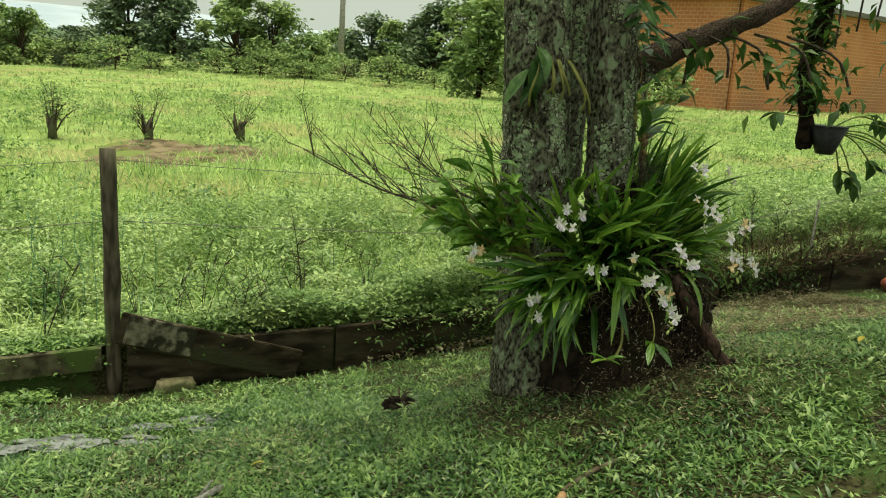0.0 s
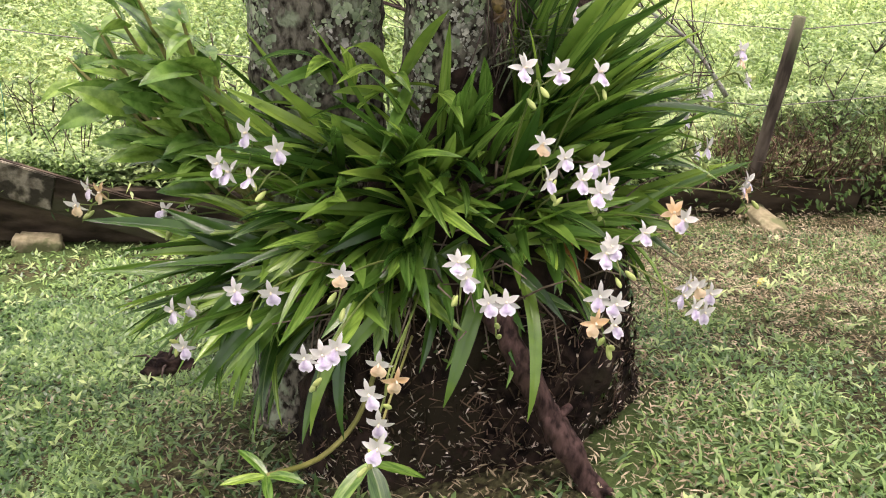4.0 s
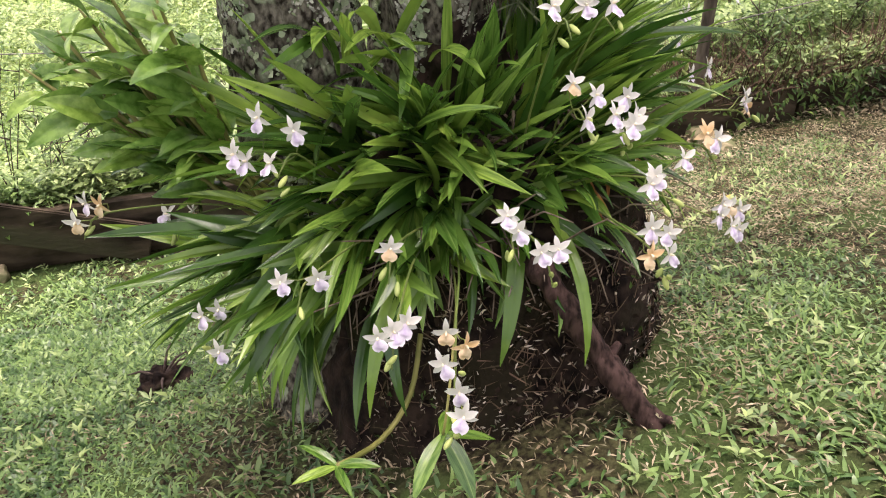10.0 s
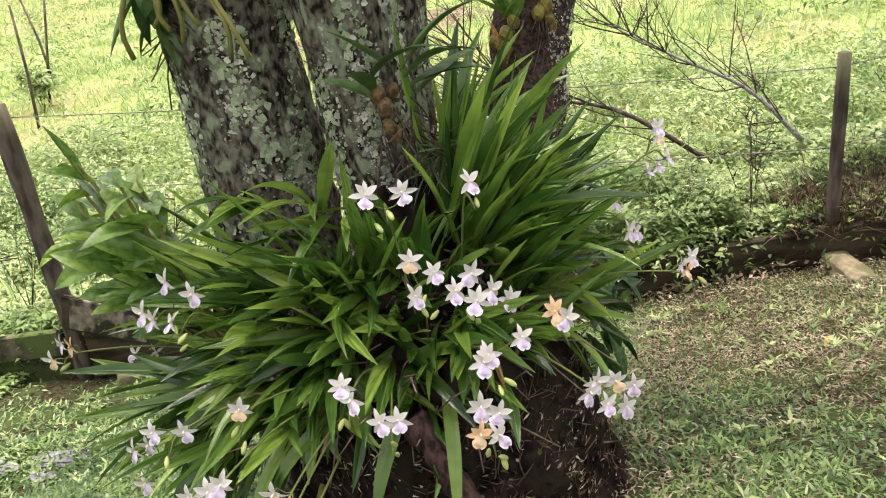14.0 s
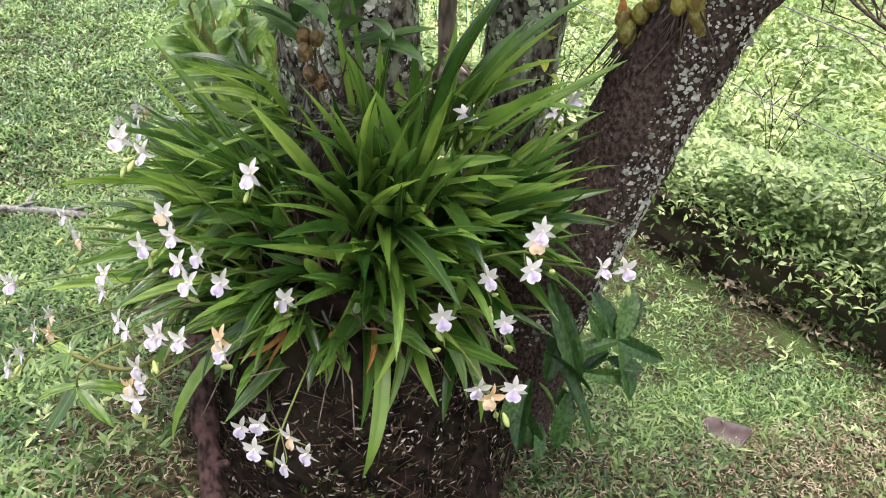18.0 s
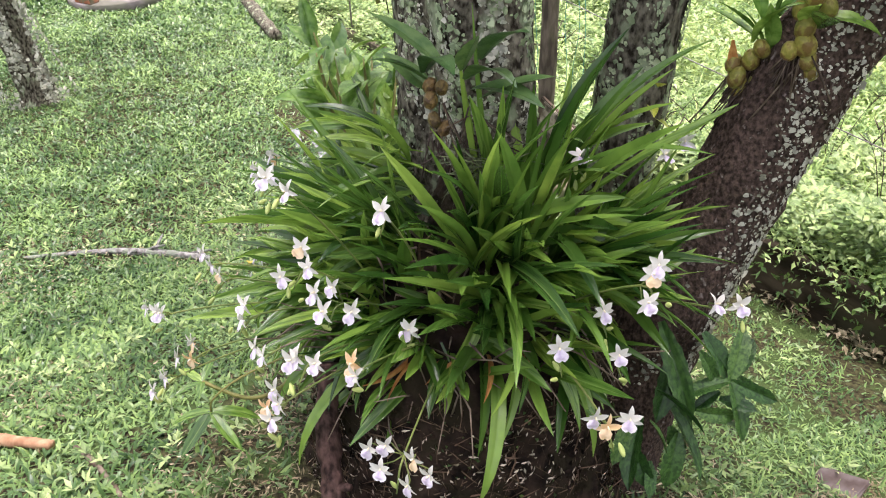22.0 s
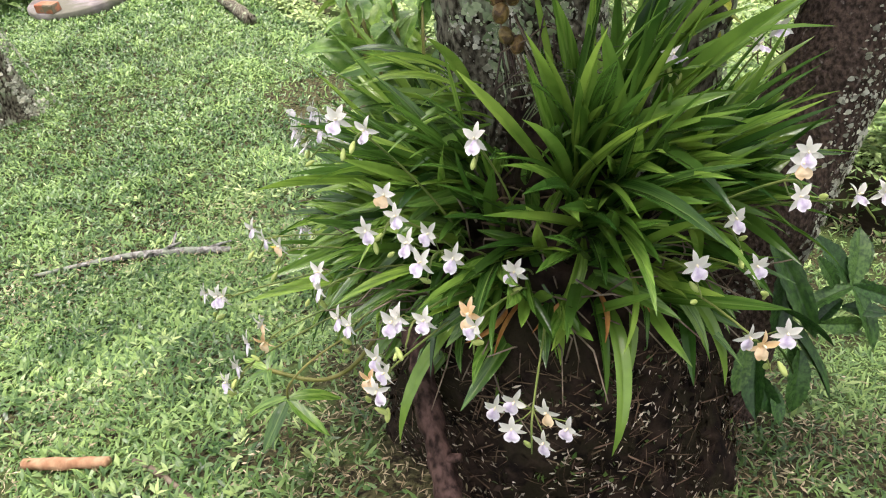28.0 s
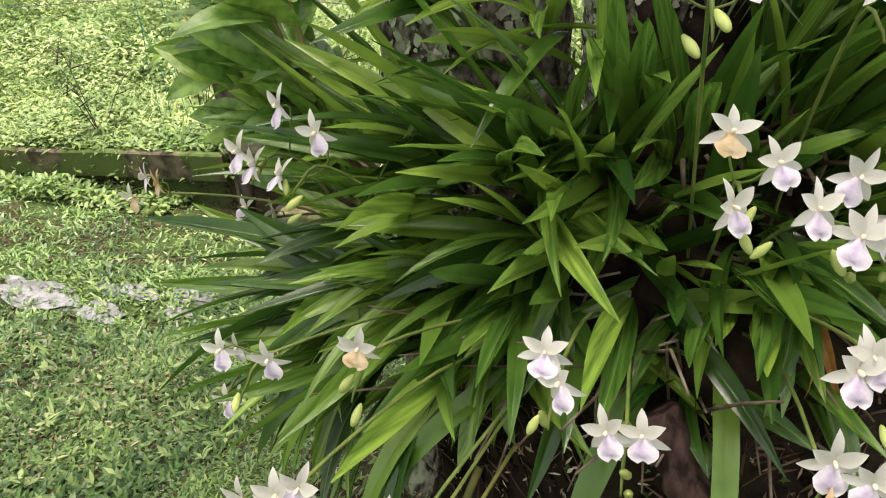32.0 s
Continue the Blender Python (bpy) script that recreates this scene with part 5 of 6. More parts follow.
    mm = turns(np.c_[x + r.normal(0, 0.12, n), y + r.normal(0, 0.12, n), ground_z(x, y) + h * r.uniform(0.15, 1, n)], r.uniform(-3.14, 3.14, n), r.uniform(-0.4, 0.9, n), r.uniform(-0.5, 0.5, n), np.c_[r.uniform(0.04, 0.09, n), r.uniform(0.016, 0.036, n), np.full(n, 0.06)])
    ob = place("near_weed_clumps", tri_mesh("near_weed_clumps", *scatter(OVATE[0], OVATE[1], mm)), M_WEED)
    tagged(ob, "pale green weed clumps in the grass behind the fence", "weeds", kind="stuff")
    # grass stalks among them and over the meadow
    parts_x, parts_y, s = [], [], []
    for n, a, b, c, d, q in ((9000, 0.05, 3, -6, 6, 1.0), (22000, 2.5, 8, -12, 12, 1.1), (70000, 7, 24, -22, 28, 1.3), (50000, 20, 60, -45, 60, 2.2)):
        x, y = along(n, a, b, c, d)
        parts_x.append(x), parts_y.append(y), s.append(np.full(n, q))
    x, y, s = np.concatenate(parts_x), np.concatenate(parts_y), np.concatenate(s)
    worn = ((x + 3.9) / 1.6) ** 2 + ((y - 10.1) / 1.35) ** 2 < r.uniform(0.5, 1.2, len(x))
    w = ~worn | (r.random(len(x)) < 0.4)
    x, y, s = x[w], y[w], s[w]
    n = len(x)
    L = r.uniform(0.10, 0.30, n) * (1 + 0.35 * patch_noise(x, y, 0.5, 6)) * np.where(s > 1.2, 0.75, 1.0)
    m = turns(np.c_[x, y, ground_z(x, y)], r.uniform(-3.14, 3.14, n), r.uniform(0.3, 1.35, n), r.uniform(-0.6, 0.6, n), np.c_[L, 0.011 * s ** 1.6, L])
    ob = place("meadow_grass", tri_mesh("meadow_grass", *scatter(BLADE[0], BLADE[1], m)), M_FIELD)
    tagged(ob, "bright green unmown meadow grass", "grass", kind="stuff")
    # weeds at the lawn's far end
    n = 26000
    x, y = r.uniform(-12, -7.0, n), r.uniform(-5, 1.4, n)
    w = (x < -7.15 + 0.3 * np.sin(y * 3)) & (fence_n(x, y) < 0.4) & (np.hypot(x + 6.85, y + 0.72) > 0.5)
    x, y = x[w], y[w]
    n = len(x)
    L = r.uniform(0.08, 0.2, n)
    m = turns(np.c_[x, y, ground_z(x, y) + r.uniform(0, 0.35, n)], r.uniform(-3.14, 3.14, n), r.uniform(-0.3, 1.1, n), r.uniform(-0.6, 0.6, n), np.c_[L, L * 0.25, L])
    ob = place("tall_weeds", tri_mesh("tall_weeds", *scatter(OVATE[0], OVATE[1], m)), M_TUFT)
    tagged(ob, "thick leafy weeds at the end of the lawn", "weeds", kind="stuff")


make_field()


# ---- fence ----
def on_fence(x, n=0.0):
    return (x - 0.2 * n, 2.19 + 0.2 * x + n)


FENCE_TURN = Matrix.Rotation(math.atan(0.2), 4, "Z")


def make_fence():
    fence = base("fence", (0, 2.19, -0.6), "low fence of dark wet boards, weathered posts and wire", "fence")
    o = Vector((0, 2.19, -0.6))
    posts = [(-2.98, -1.0, 0.65, 0.05, 0.0), (0.94, -0.85, 0.5, 0.03, 0.0), (3.94, -0.65, 1.1, 0.055, -0.02), (-6.4, -1.1, 0.4, 0.045, 0.02), (6.9, -0.6, 0.9, 0.05, 0.0)]
    tops = {}
    r = random.Random(6)
    for x, z0, z1, w, lean in posts:
        bm = bmesh.new()
        X, Y = on_fence(x)
        n = 10
        rings = [(X + lean * (i / n), Y, z0 + (z1 - z0) * i / n) for i in range(n + 1)]
        tube(bm, [Vector(p) - o for p in rings], [w * (1 + 0.06 * math.sin(i * 1.7)) for i in range(n + 1)], 9, wobble=0.22, seed=x)
        part("post", bm, M_POST, fence, "weathered grey-brown wooden post")
        tops[x] = (X + lean, Y, z1)
    # slim iron rods
    for x in (-4.68, -5.6, 2.4):
        X, Y = on_fence(x, 0.02)
        bm = bmesh.new()
        tube(bm, [Vector((X, Y, -1.0)) - o, Vector((X + 0.01, Y, 0.35)) - o], 0.009, 6)
        part("rod", bm, M_WIRE, fence, "thin iron rod")
    # boards on edge: from x, to x, tops, height
    boards = [(-7.4, -5.9, -0.76, -0.74, 0.14), (-5.88, -4.62, -0.75, -0.70, 0.14), (-4.6, -3.05, -0.70, -0.60, 0.15), (-2.9, -1.6, -0.6, -0.54, 0.3), (-1.58, 0.0, -0.54, -0.42, 0.40), (0.02, 1.5, -0.42, -0.275, 0.36), (1.52, 2.6, -0.275, -0.155, 0.36), (2.62, 3.86, -0.155, 0.0, 0.38), (4.02, 6.8, 0.0, 0.03, 0.36)]
    for x0, x1, za, zb, h in boards:
        bm = bmesh.new()
        n = 10
        rows = []
        for i in range(n + 1):
            u = i / n
            x = x0 + (x1 - x0) * u
            zt = za + (zb - za) * u + 0.006 * noise.noise(Vector((x * 3, 0, h)))
            off = 0.008 * noise.noise(Vector((x * 2, 5, h)))
            q = []
            for dn, dz in ((-0.022, -h), (-0.022 - 0.002, -0.008), (-0.015, 0), (0.015, 0), (0.022, -0.008), (0.022, -h)):
                X, Y = on_fence(x, dn + off - 0.02)
                q.append(bm.verts.new(Vector((X, Y, zt + dz)) - o))
            rows.append(q)
        for a, b in zip(rows, rows[1:]):
            for k in range(6):
                bm.faces.new((a[k], b[k], b[(k + 1) % 6], a[(k + 1) % 6]))
        bm.faces.new(rows[0])
        bm.faces.new(rows[-1][::-1])
        bmesh.ops.recalc_face_normals(bm, faces=bm.faces[:])
        part("board", bm, M_EDGE if x1 < -3 else M_BOARD, fence, "mossy brown edge strip" if x1 < -3 else "dark wet edge board", smooth=False)
    order = [(-8.5, 0.3), (-6.4, 0.35), (-2.98, 0.58), (0.94, 0.43), (3.94, 1.0), (6.9, 0.85)]
    for dz in (0.0, -0.38):
        for (xa, ha), (xb, hb) in zip(order, order[1:]):
            bm = bmesh.new()
            pts = []
            for i in range(13):
                u = i / 12
                X, Y = on_fence(xa + (xb - xa) * u, 0.03)
                pts.append(Vector((X, Y, ha + (hb - ha) * u + dz - 0.1 * u * (1 - u))) - o)
            tube(bm, pts, 0.0028, 4)
            part("wire", bm, M_WIRE, fence)
    # torn green netting by the first post
    bm = bmesh.new()
    for k in range(9):
        x = -3.45 + 0.09 * k + r.uniform(-0.03, 0.03)
        X, Y = on_fence(x, 0.05)
        tube(bm, [p - o for p in curve_pts([(X, Y, 0.25), (X + r.uniform(-0.05, 0.05), Y, 0.05), (X + r.uniform(-0.05, 0.05), Y, -0.2), (X, Y, -0.45)], 8)], 0.0018, 4)
    part("netting", bm, M_NET, fence, "torn green plastic netting")
    return fence


make_fence()


def make_fence_clutter():
    # loose plank slanting down from the first post
    bm = bmesh.new()
    a, b = Vector((-2.93, 1.52, -0.46)), Vector((-1.82, 1.735, -0.78))
    d = (b - a).normalized()
    turn = Matrix((d, Vector((-0.19, 0.98, 0)), d.cross(Vector((-0.19, 0.98, 0))))).transposed().to_4x4()
    at = (a + b) / 2
    box(bm, ((b - a).length, 0.028, 0.21), (0, 0, 0), turn, 0.006)
    ob = part("loose_plank", bm, M_BOARD, None, smooth=False)
    ob.location = at
    tagged(ob, "dark mildewed loose plank slanting down from the fence post", "plank")
    bm = bmesh.new()
    box(bm, (0.42, 0.018, 0.19), (0, 0, 0), turn, 0.004)
    ob = part("pale_board_end", bm, M_PALE, None, smooth=False)
    ob.location = a.lerp(b, 0.22) + Vector((0.004, -0.016, 0.008))
    tagged(ob, "lichen-pale piece of board nailed on the loose plank", "board")
    # lumps of stone
    for x, y, sx, sy, sz, rz, name, label, m in ((-2.6, 1.56, 0.12, 0.05, 0.06, 0.2, "stone", "beige mossy block below the slanting plank", M_STONE), (1.0, 2.22, 0.065, 0.17, 0.05, 0.35, "stone", "rounded beige stone against the fence board", M_STONE), (3.60, 2.80, 0.085, 0.035, 0.13, 0.3, "stone", "grey stone slab leaning at a fence post", M_SLAB)):
        bm = bmesh.new()
        bmesh.ops.create_icosphere(bm, subdivisions=3, radius=1)
        for v in bm.verts:
            c = v.co
            c = Vector([math.copysign(abs(q) ** 0.45, q) for q in c])
            v.co = Vector((c.x * sx, c.y * sy, c.z * sz)) * (1 + 0.22 * noise.noise(v.co * 2.0 + Vector((x, y, 0))))
        ob = part(name, bm, m)
        ob.location = (x, y, gz(x, y) + sz * 0.35)
        ob.rotation_euler = (0, 0, rz)
        tagged(ob, label, "stone")
    bm = bmesh.new()
    bmesh.ops.create_uvsphere(bm, u_segments=20, v_segments=12, radius=0.06)
    for v in bm.verts:
        v.co *= 1 + 0.06 * noise.noise(v.co * 20)
    ob = part("clay_ball", bm, M_CLAY)
    ob.location = (3.16, 2.66, gz(3.16, 2.66) + 0.06)
    tagged(ob, "round reddish clay lump lying by the fence", "clay lump")


make_fence_clutter()


# ---- things on the lawn ----
def stick(name, pts, radii, m, label, category, seed=0, lift=0.012):
    at = Vector((pts[0][0], pts[0][1], gz(*pts[0][:2])))
    ob = base(name, at, label, category)
    bm = bmesh.new()
    c = curve_pts([Vector((p[0], p[1], gz(p[0], p[1]) + lift + (p[2] if len(p) > 2 else 0))) for p in pts], 16)
    rr = [float(np.interp(i / 16, np.linspace(0, 1, len(radii)), radii)) for i in range(17)]
    tube(bm, [p - at for p in c], rr, 9, wobble=0.3, seed=seed)
    part("stick", bm, m, ob)
    return ob, at


grey_branch, grey_at = stick("fallen_branch", [(-2.42, -1.34), (-2.33, -1.05), (-2.23, -0.8), (-2.05, -0.56)], [0.008, 0.011, 0.022, 0.013], M_GREY, "grey lichen-covered fallen branch on the lawn", "branch", 1)
for k, (x, y, dx, dy, dz) in enumerate(((-2.24, -0.82, 0.05, 0.09, 0.05), (-2.22, -0.78, -0.08, 0.05, 0.04), (-2.30, -0.98, 0.07, 0.04, 0.03), (-2.12, -0.64, 0.03, 0.10, 0.02), (-2.25, -0.86, 0.10, -0.03, 0.07))):
    bm = bmesh.new()
    p = Vector((x, y, gz(x, y) + 0.018)) - grey_at
    tube(bm, [p, p + Vector((dx, dy, dz)) * 0.6, p + Vector((dx, dy, dz * 0.8))], [0.009, 0.007, 0.004], 6, wobble=0.3, seed=k)
    part("twig", bm, M_GREY, grey_branch)
stick("split_stick", [(-1.03, -1.36), (-0.94, -1.25), (-0.845, -1.13)], [0.016, 0.019, 0.014], M_WOOD, "orange-brown piece of split wood on the lawn", "wood", 2, 0.025)
stick("bent_twig", [(-0.83, -1.07), (-0.72, -1.02, 0.01), (-0.6, -0.97), (-0.375, -0.90)], [0.008, 0.009, 0.008, 0.005], M_ROOT, "bent brown twig on the lawn", "twig", 3, 0.0)
stick("fallen_branch", [(0.3, -1.15), (0.38, -1.13, 0.01), (0.46, -1.09), (0.52, -1.05)], [0.003, 0.005, 0.005, 0.003], M_GREY, "thin grey twig lying in the grass", "twig", 5, 0.006)
stick("log", [(-6.65, 0.36), (-6.1, 0.39), (-5.5, 0.42)], [0.055, 0.06, 0.05], M_BARK_A, "grey weathered log at the end of the lawn", "log", 6, 0.04)
stick("log", [(-7.9, 0.79), (-7.2, 0.84, 0.03), (-6.55, 0.88)], [0.11, 0.115, 0.1], M_LOG, "thick pale log at the end of the lawn", "log", 7, 0.09)
stick("log", [(-5.75, 1.04), (-5.5, 1.06), (-5.2, 1.09)], [0.04, 0.045, 0.035], M_BARK_A, "grey log along the fence", "log", 8, 0.03)


def make_root_lump():
    at = Vector((LUMP[0], LUMP[1], gz(*LUMP)))
    ob = base("root_lump", at, "small dark mossy root lump with twigs in the lawn", "root")
    bm = bmesh.new()
    bmesh.ops.create_icosphere(bm, subdivisions=4, radius=1)
    for v in bm.verts:
        v.co = Vector((v.co.x * 0.07, v.co.y * 0.06, v.co.z * 0.032 + 0.012)) * (1 + 0.6 * noise.noise(v.co * 2.3))
    part("lump", bm, M_STUMP, ob)
    r = random.Random(77)
    for k in range(5):
        bm = bmesh.new()
        a = r.uniform(0, 6.28)
        e = Vector((math.cos(a) * 0.1, math.sin(a) * 0.1, r.uniform(0.02, 0.1)))
        tube(bm, [(0, 0, 0.03), e * 0.6 + Vector((0, 0, 0.03)), e], [0.006, 0.004, 0.002], 5)
        part("twig", bm, M_TWIG, ob)


LUMP = (-1.275, 0.29)
make_root_lump()


def make_twig_heap(x, y, seed):
    at = Vector((x, y, gz(x, y)))
    ob = base("twig_heap", at, "small heap of dark dead twigs lying in the grass", "twigs")
    r = random.Random(seed)
    for k in range(8):
        a, L = r.uniform(0, 6.28), r.uniform(0.06, 0.15)
        c = Vector((r.uniform(-0.08, 0.08), r.uniform(-0.08, 0.08), 0.004 + 0.002 * k))
        d = Vector((math.cos(a), math.sin(a), r.uniform(-0.05, 0.15))) * L
        bm = bmesh.new()
        tube(bm, curve_pts([c - d * 0.5, c + Vector((r.uniform(-0.02, 0.02), r.uniform(-0.02, 0.02), 0.01)), c + d * 0.5], 6), [0.002, 0.003, 0.003, 0.003, 0.002, 0.002, 0.001], 5)
        part("twig", bm, M_TWIG, ob)


make_twig_heap(0.3, -1.2, 5)


def make_small_things():
    # concrete lid with a brick on it
    lid = base("concrete_lid", (-6.85, -0.72, gz(-6.85, -0.72)), "round grey concrete lid lying in the grass", "lid")
    bm = bmesh.new()
    tube(bm, [(0, 0, -0.05), (0, 0, 0.05), (0, 0, 0.06)], [0.43, 0.43, 0.42], 40)
    part("disc", bm, M_SLAB, lid)
    br = bmesh.new()
    box(br, (0.2, 0.1, 0.07), (0, 0, 0), None, 0.006)
    ob = part("brick", br, M_BRICK, None, smooth=False)
    ob.location, ob.rotation_euler = (-6.6, -0.98, gz(-6.85, -0.72) + 0.06 + 0.035), (0, 0, 0.7)
    tagged(ob, "broken orange brick lying on the concrete lid", "brick")
    br = bmesh.new()
    box(br, (0.14, 0.10, 0.03), (0, 0, 0), None, 0.006)
    for v in br.verts:
        v.co += Vector((0.012, 0.012, 0.004)) * noise.noise(v.co * 30)
    ob = part("roof_tile_piece", br, M_TILE, None, smooth=False)
    ob.location, ob.rotation_euler = (-0.02, 1.09, gz(-0.02, 1.09) + 0.006), (0.1, -0.2, 0.4)
    tagged(ob, "flat grey-red broken tile in the grass", "tile")
    # yellow fallen leaf
    for x, y in ((0.8, 1.29), (-0.2, -1.5), (0.75, -0.35), (-1.9, -0.4)):
        me = tri_mesh("fallen_leaf", *ovate(0.06, 0.03, 0.3))
        me.materials.append(M_YELLOW)
        ob = new("fallen_leaf", me)
        ob.location, ob.rotation_euler = (x, y, gz(x, y) + 0.03), (0.2, 0.1, x * 5)
        tagged(ob, "yellow fallen leaf lying on the lawn", "leaf", "fallen leaves")
    # puddle in the worn lawn
    bm = bmesh.new()
    r = random.Random(19)
    for j in range(26):
        u = r.uniform(-1, 1)
        cx = -2.9 + 0.78 * u
        cy = 0.38 + 0.20 * u + r.uniform(-0.11, 0.11)
        q, n = r.uniform(0.03, 0.12), 18
        ring = []
        for k in range(n):
            a = 2 * math.pi * k / n
            w = q * (1 + 0.5 * noise.noise(Vector((math.cos(a) * 1.5 + j, math.sin(a) * 1.5, j))) + 0.25 * noise.noise(Vector((math.cos(a) * 4, math.sin(a) * 4 + j, 2))))
            ring.append(bm.verts.new((cx + 1.7 * w * math.cos(a), cy + 0.55 * w * math.sin(a), -0.6635 + 0.0006 * j)))
        bm.faces.new(ring)
    ob = part("puddle", bm, M_PUDDLE)
    tagged(ob, "shallow bright puddle of rainwater in the lawn", "puddle", kind="structure")


make_small_things()


def make_shrub(name, at, label, height, spread, leaves, m, size, seed, twigs=14, category="shrub", group="", droop=0.0):
    """Woody stems that fork, with leaves scattered round their ends."""
    r = random.Random(seed)
    at = Vector(at)
    sh = base(name, at, label, category, group)
    ends = []
    for k in range(twigs):
        bm = bmesh.new()
        a = r.uniform(0, 6.28)
        tip = Vector((math.cos(a) * spread * r.uniform(0.3, 1), math.sin(a) * spread * r.uniform(0.3, 1), height * r.uniform(0.45, 1)))
        c = curve_pts([(0, 0, 0), tip * 0.5 + Vector((r.uniform(-0.1, 0.1) * spread, r.uniform(-0.1, 0.1) * spread, height * 0.1)), tip], 7)
        tube(bm, c, [(0.004 if height < 1 and twigs < 5 else 0.007) * height ** 0.5 * (1 - i / 9.5) * (1 if height < 0.8 else 1.6) for i in range(8)], 5)
        ends += c[3:]
        for q in range(3):
            p = c[r.randint(3, 6)]
            d = Vector((r.uniform(-1, 1), r.uniform(-1, 1), r.uniform(0, 1))) * spread * 0.35
            tube(bm, [p, p + d * 0.6, p + d], [0.006 * height, 0.004 * height, 0.002 * height], 4)
            ends += [p + d * 0.6, p + d]
        part("stem", bm, M_TWIG, sh)
    if leaves:
        rr = np.random.default_rng(seed)
        e = np.array([tuple(p) for p in ends])
        p = e[rr.integers(0, len(e), leaves)] + rr.normal(0, spread * 0.09, (leaves, 3))
        mm = turns(p, rr.uniform(-3.14, 3.14, leaves), rr.uniform(-0.7, 0.6, leaves) - droop, rr.uniform(-0.6, 0.6, leaves), np.c_[rr.uniform(0.6, 1.3, leaves) * size, rr.uniform(0.3, 0.5, leaves) * size, np.full(leaves, size)])
        ob = place("foliage", tri_mesh("foliage", *scatter(OVATE[0], OVATE[1], mm)), m, sh)
        ob["kind"] = "stuff"
    return sh


# ---- behind the fence ----
def make_dead_branch(at, pts, seed, label, m=M_TWIG):
    r = random.Random(seed)
    at = Vector(at)
    ob = base("dead_branch", at, label, "branch", "dead branches")
    c = curve_pts([Vector(p) for p in pts], 14)
    bm = bmesh.new()
    tube(bm, c, [0.016 * (1 - i / 18) for i in range(15)], 7, wobble=0.2, seed=seed)
    part("limb", bm, m, ob)
    for k in range(26):
        bm = bmesh.new()
        p = c[r.randint(2, 14)]
        d = (c[-1] - c[0]).normalized() * r.uniform(0.2, 0.6) + Vector((r.uniform(-0.4, 0.4), r.uniform(-0.4, 0.4), r.uniform(-0.1, 0.45)))
        e = curve_pts([p, p + d * 0.4 + Vector((0, 0, r.uniform(-0.06, 0.06))), p + d * 0.8], 6)
        tube(bm, e, [0.005, 0.0045, 0.004, 0.0035, 0.003, 0.0025, 0.002], 5)
        for q in range(3):
            s0 = e[r.randint(2, 5)]
            d2 = d.normalized() * 0.12 + Vector((r.uniform(-0.12, 0.12), r.uniform(-0.12, 0.12), r.uniform(-0.05, 0.15)))
            tube(bm, [s0, s0 + d2 * 0.6, s0 + d2], [0.003, 0.0022, 0.0015], 4)
        part("twig", bm, M_TWIG, ob)


make_dead_branch((-0.55, 2.95, -0.2), [(0.25, 0.0, 0.05), (-0.2, -0.1, 0.32), (-0.75, -0.2, 0.5), (-1.3, -0.3, 0.78)], 3, "bare dead branch with many fine twigs leaning over the weeds")
make_dead_branch((-0.2, 3.0, -0.2), [(0.6, 0.1, -0.05), (0.1, 0.0, 0.3), (-0.4, -0.1, 0.45), (-0.8, -0.1, 0.75)], 5, "bare dark branch lying among the weeds")
make_dead_branch((0.7, 3.3, -0.2), [(0.2, 0.0, 0.0), (-0.1, 0.05, 0.3), (-0.5, 0.1, 0.5), (-0.9, 0.2, 0.7)], 8, "dead lichen-grey branch in the weeds", M_GREY)

stalk = random.Random(14)
for k in range(9):
    x = (-2.45, -1.75, -2.2, -3.4, 0.62, 1.4, -0.5, 2.1, -4.0)[k]
    X, Y = on_fence(x, 0.12 + 0.25 * stalk.random())
    make_shrub("weed_stalk", (X, Y, gz(X, Y)), "tall thin weed stalk with small dark leaves behind the fence", 0.55 + 0.3 * stalk.random(), 0.3, 120, M_DARKLEAF, 0.035, 40 + k, 4, "weed", "weed stalks")
for k in range(14):
    x = (-3.3, -2.85, -2.6, -2.3, -2.0, -1.7, -1.4, -1.2, 0.45, 0.75, 1.15, 1.6, 1.9, 2.3)[k]
    X, Y = on_fence(x, 0.15 + 0.8 * stalk.random())
    make_shrub("dry_stalk", (X, Y, gz(X, Y)), "dry dark twiggy weed stalk with few leaves", 0.42 + 0.3 * stalk.random(), 0.26, 60, M_DARKLEAF, 0.026, 140 + k, 4, "weed", "dry weed stalks")
for k, (x, n) in enumerate(((1.5, 0.25), (2.0, 0.5), (1.2, 0.2), (2.6, 0.35), (0.3, 0.3))):
    X, Y = on_fence(x, n)
    make_shrub("shrub", (X, Y, gz(X, Y)), "low bushy weed shrub along the fence", 0.36, 0.4, 220, M_TUFT, 0.05, 60 + k, 10, "shrub", "shrubs along the fence")

for k, (x, y) in enumerate(((-6.3, 11.3), (-4.71, 11.2), (-3.28, 12.25))):
    make_shrub("field_stump", (x, y, gz(x, y)), "cut-back stump with short shoots in the meadow", 0.95, 0.45, (260, 90, 90)[k], M_DARKLEAF, 0.08, 80 + k, 12, "stump", "stumps in the meadow")
    bm = bmesh.new()
    tube(bm, [(0, 0, -0.1), (0.02, 0, 0.2), (0.03, 0.02, 0.34), (0.06, 0.02, 0.50 - 0.06 * k)], [0.09, 0.07, 0.055, 0.02], 10, wobble=0.6, seed=k)
    tube(bm, [(0.05, 0, -0.1), (-0.06, 0.03, 0.25), (-0.10, 0.04, 0.42 + 0.05 * k)], [0.06, 0.05, 0.02], 8, wobble=0.6, seed=k + 5)
    part("stub", bm, M_POST, bpy.data.objects["field_stump" if k == 0 else "field_stump.%03d" % k])
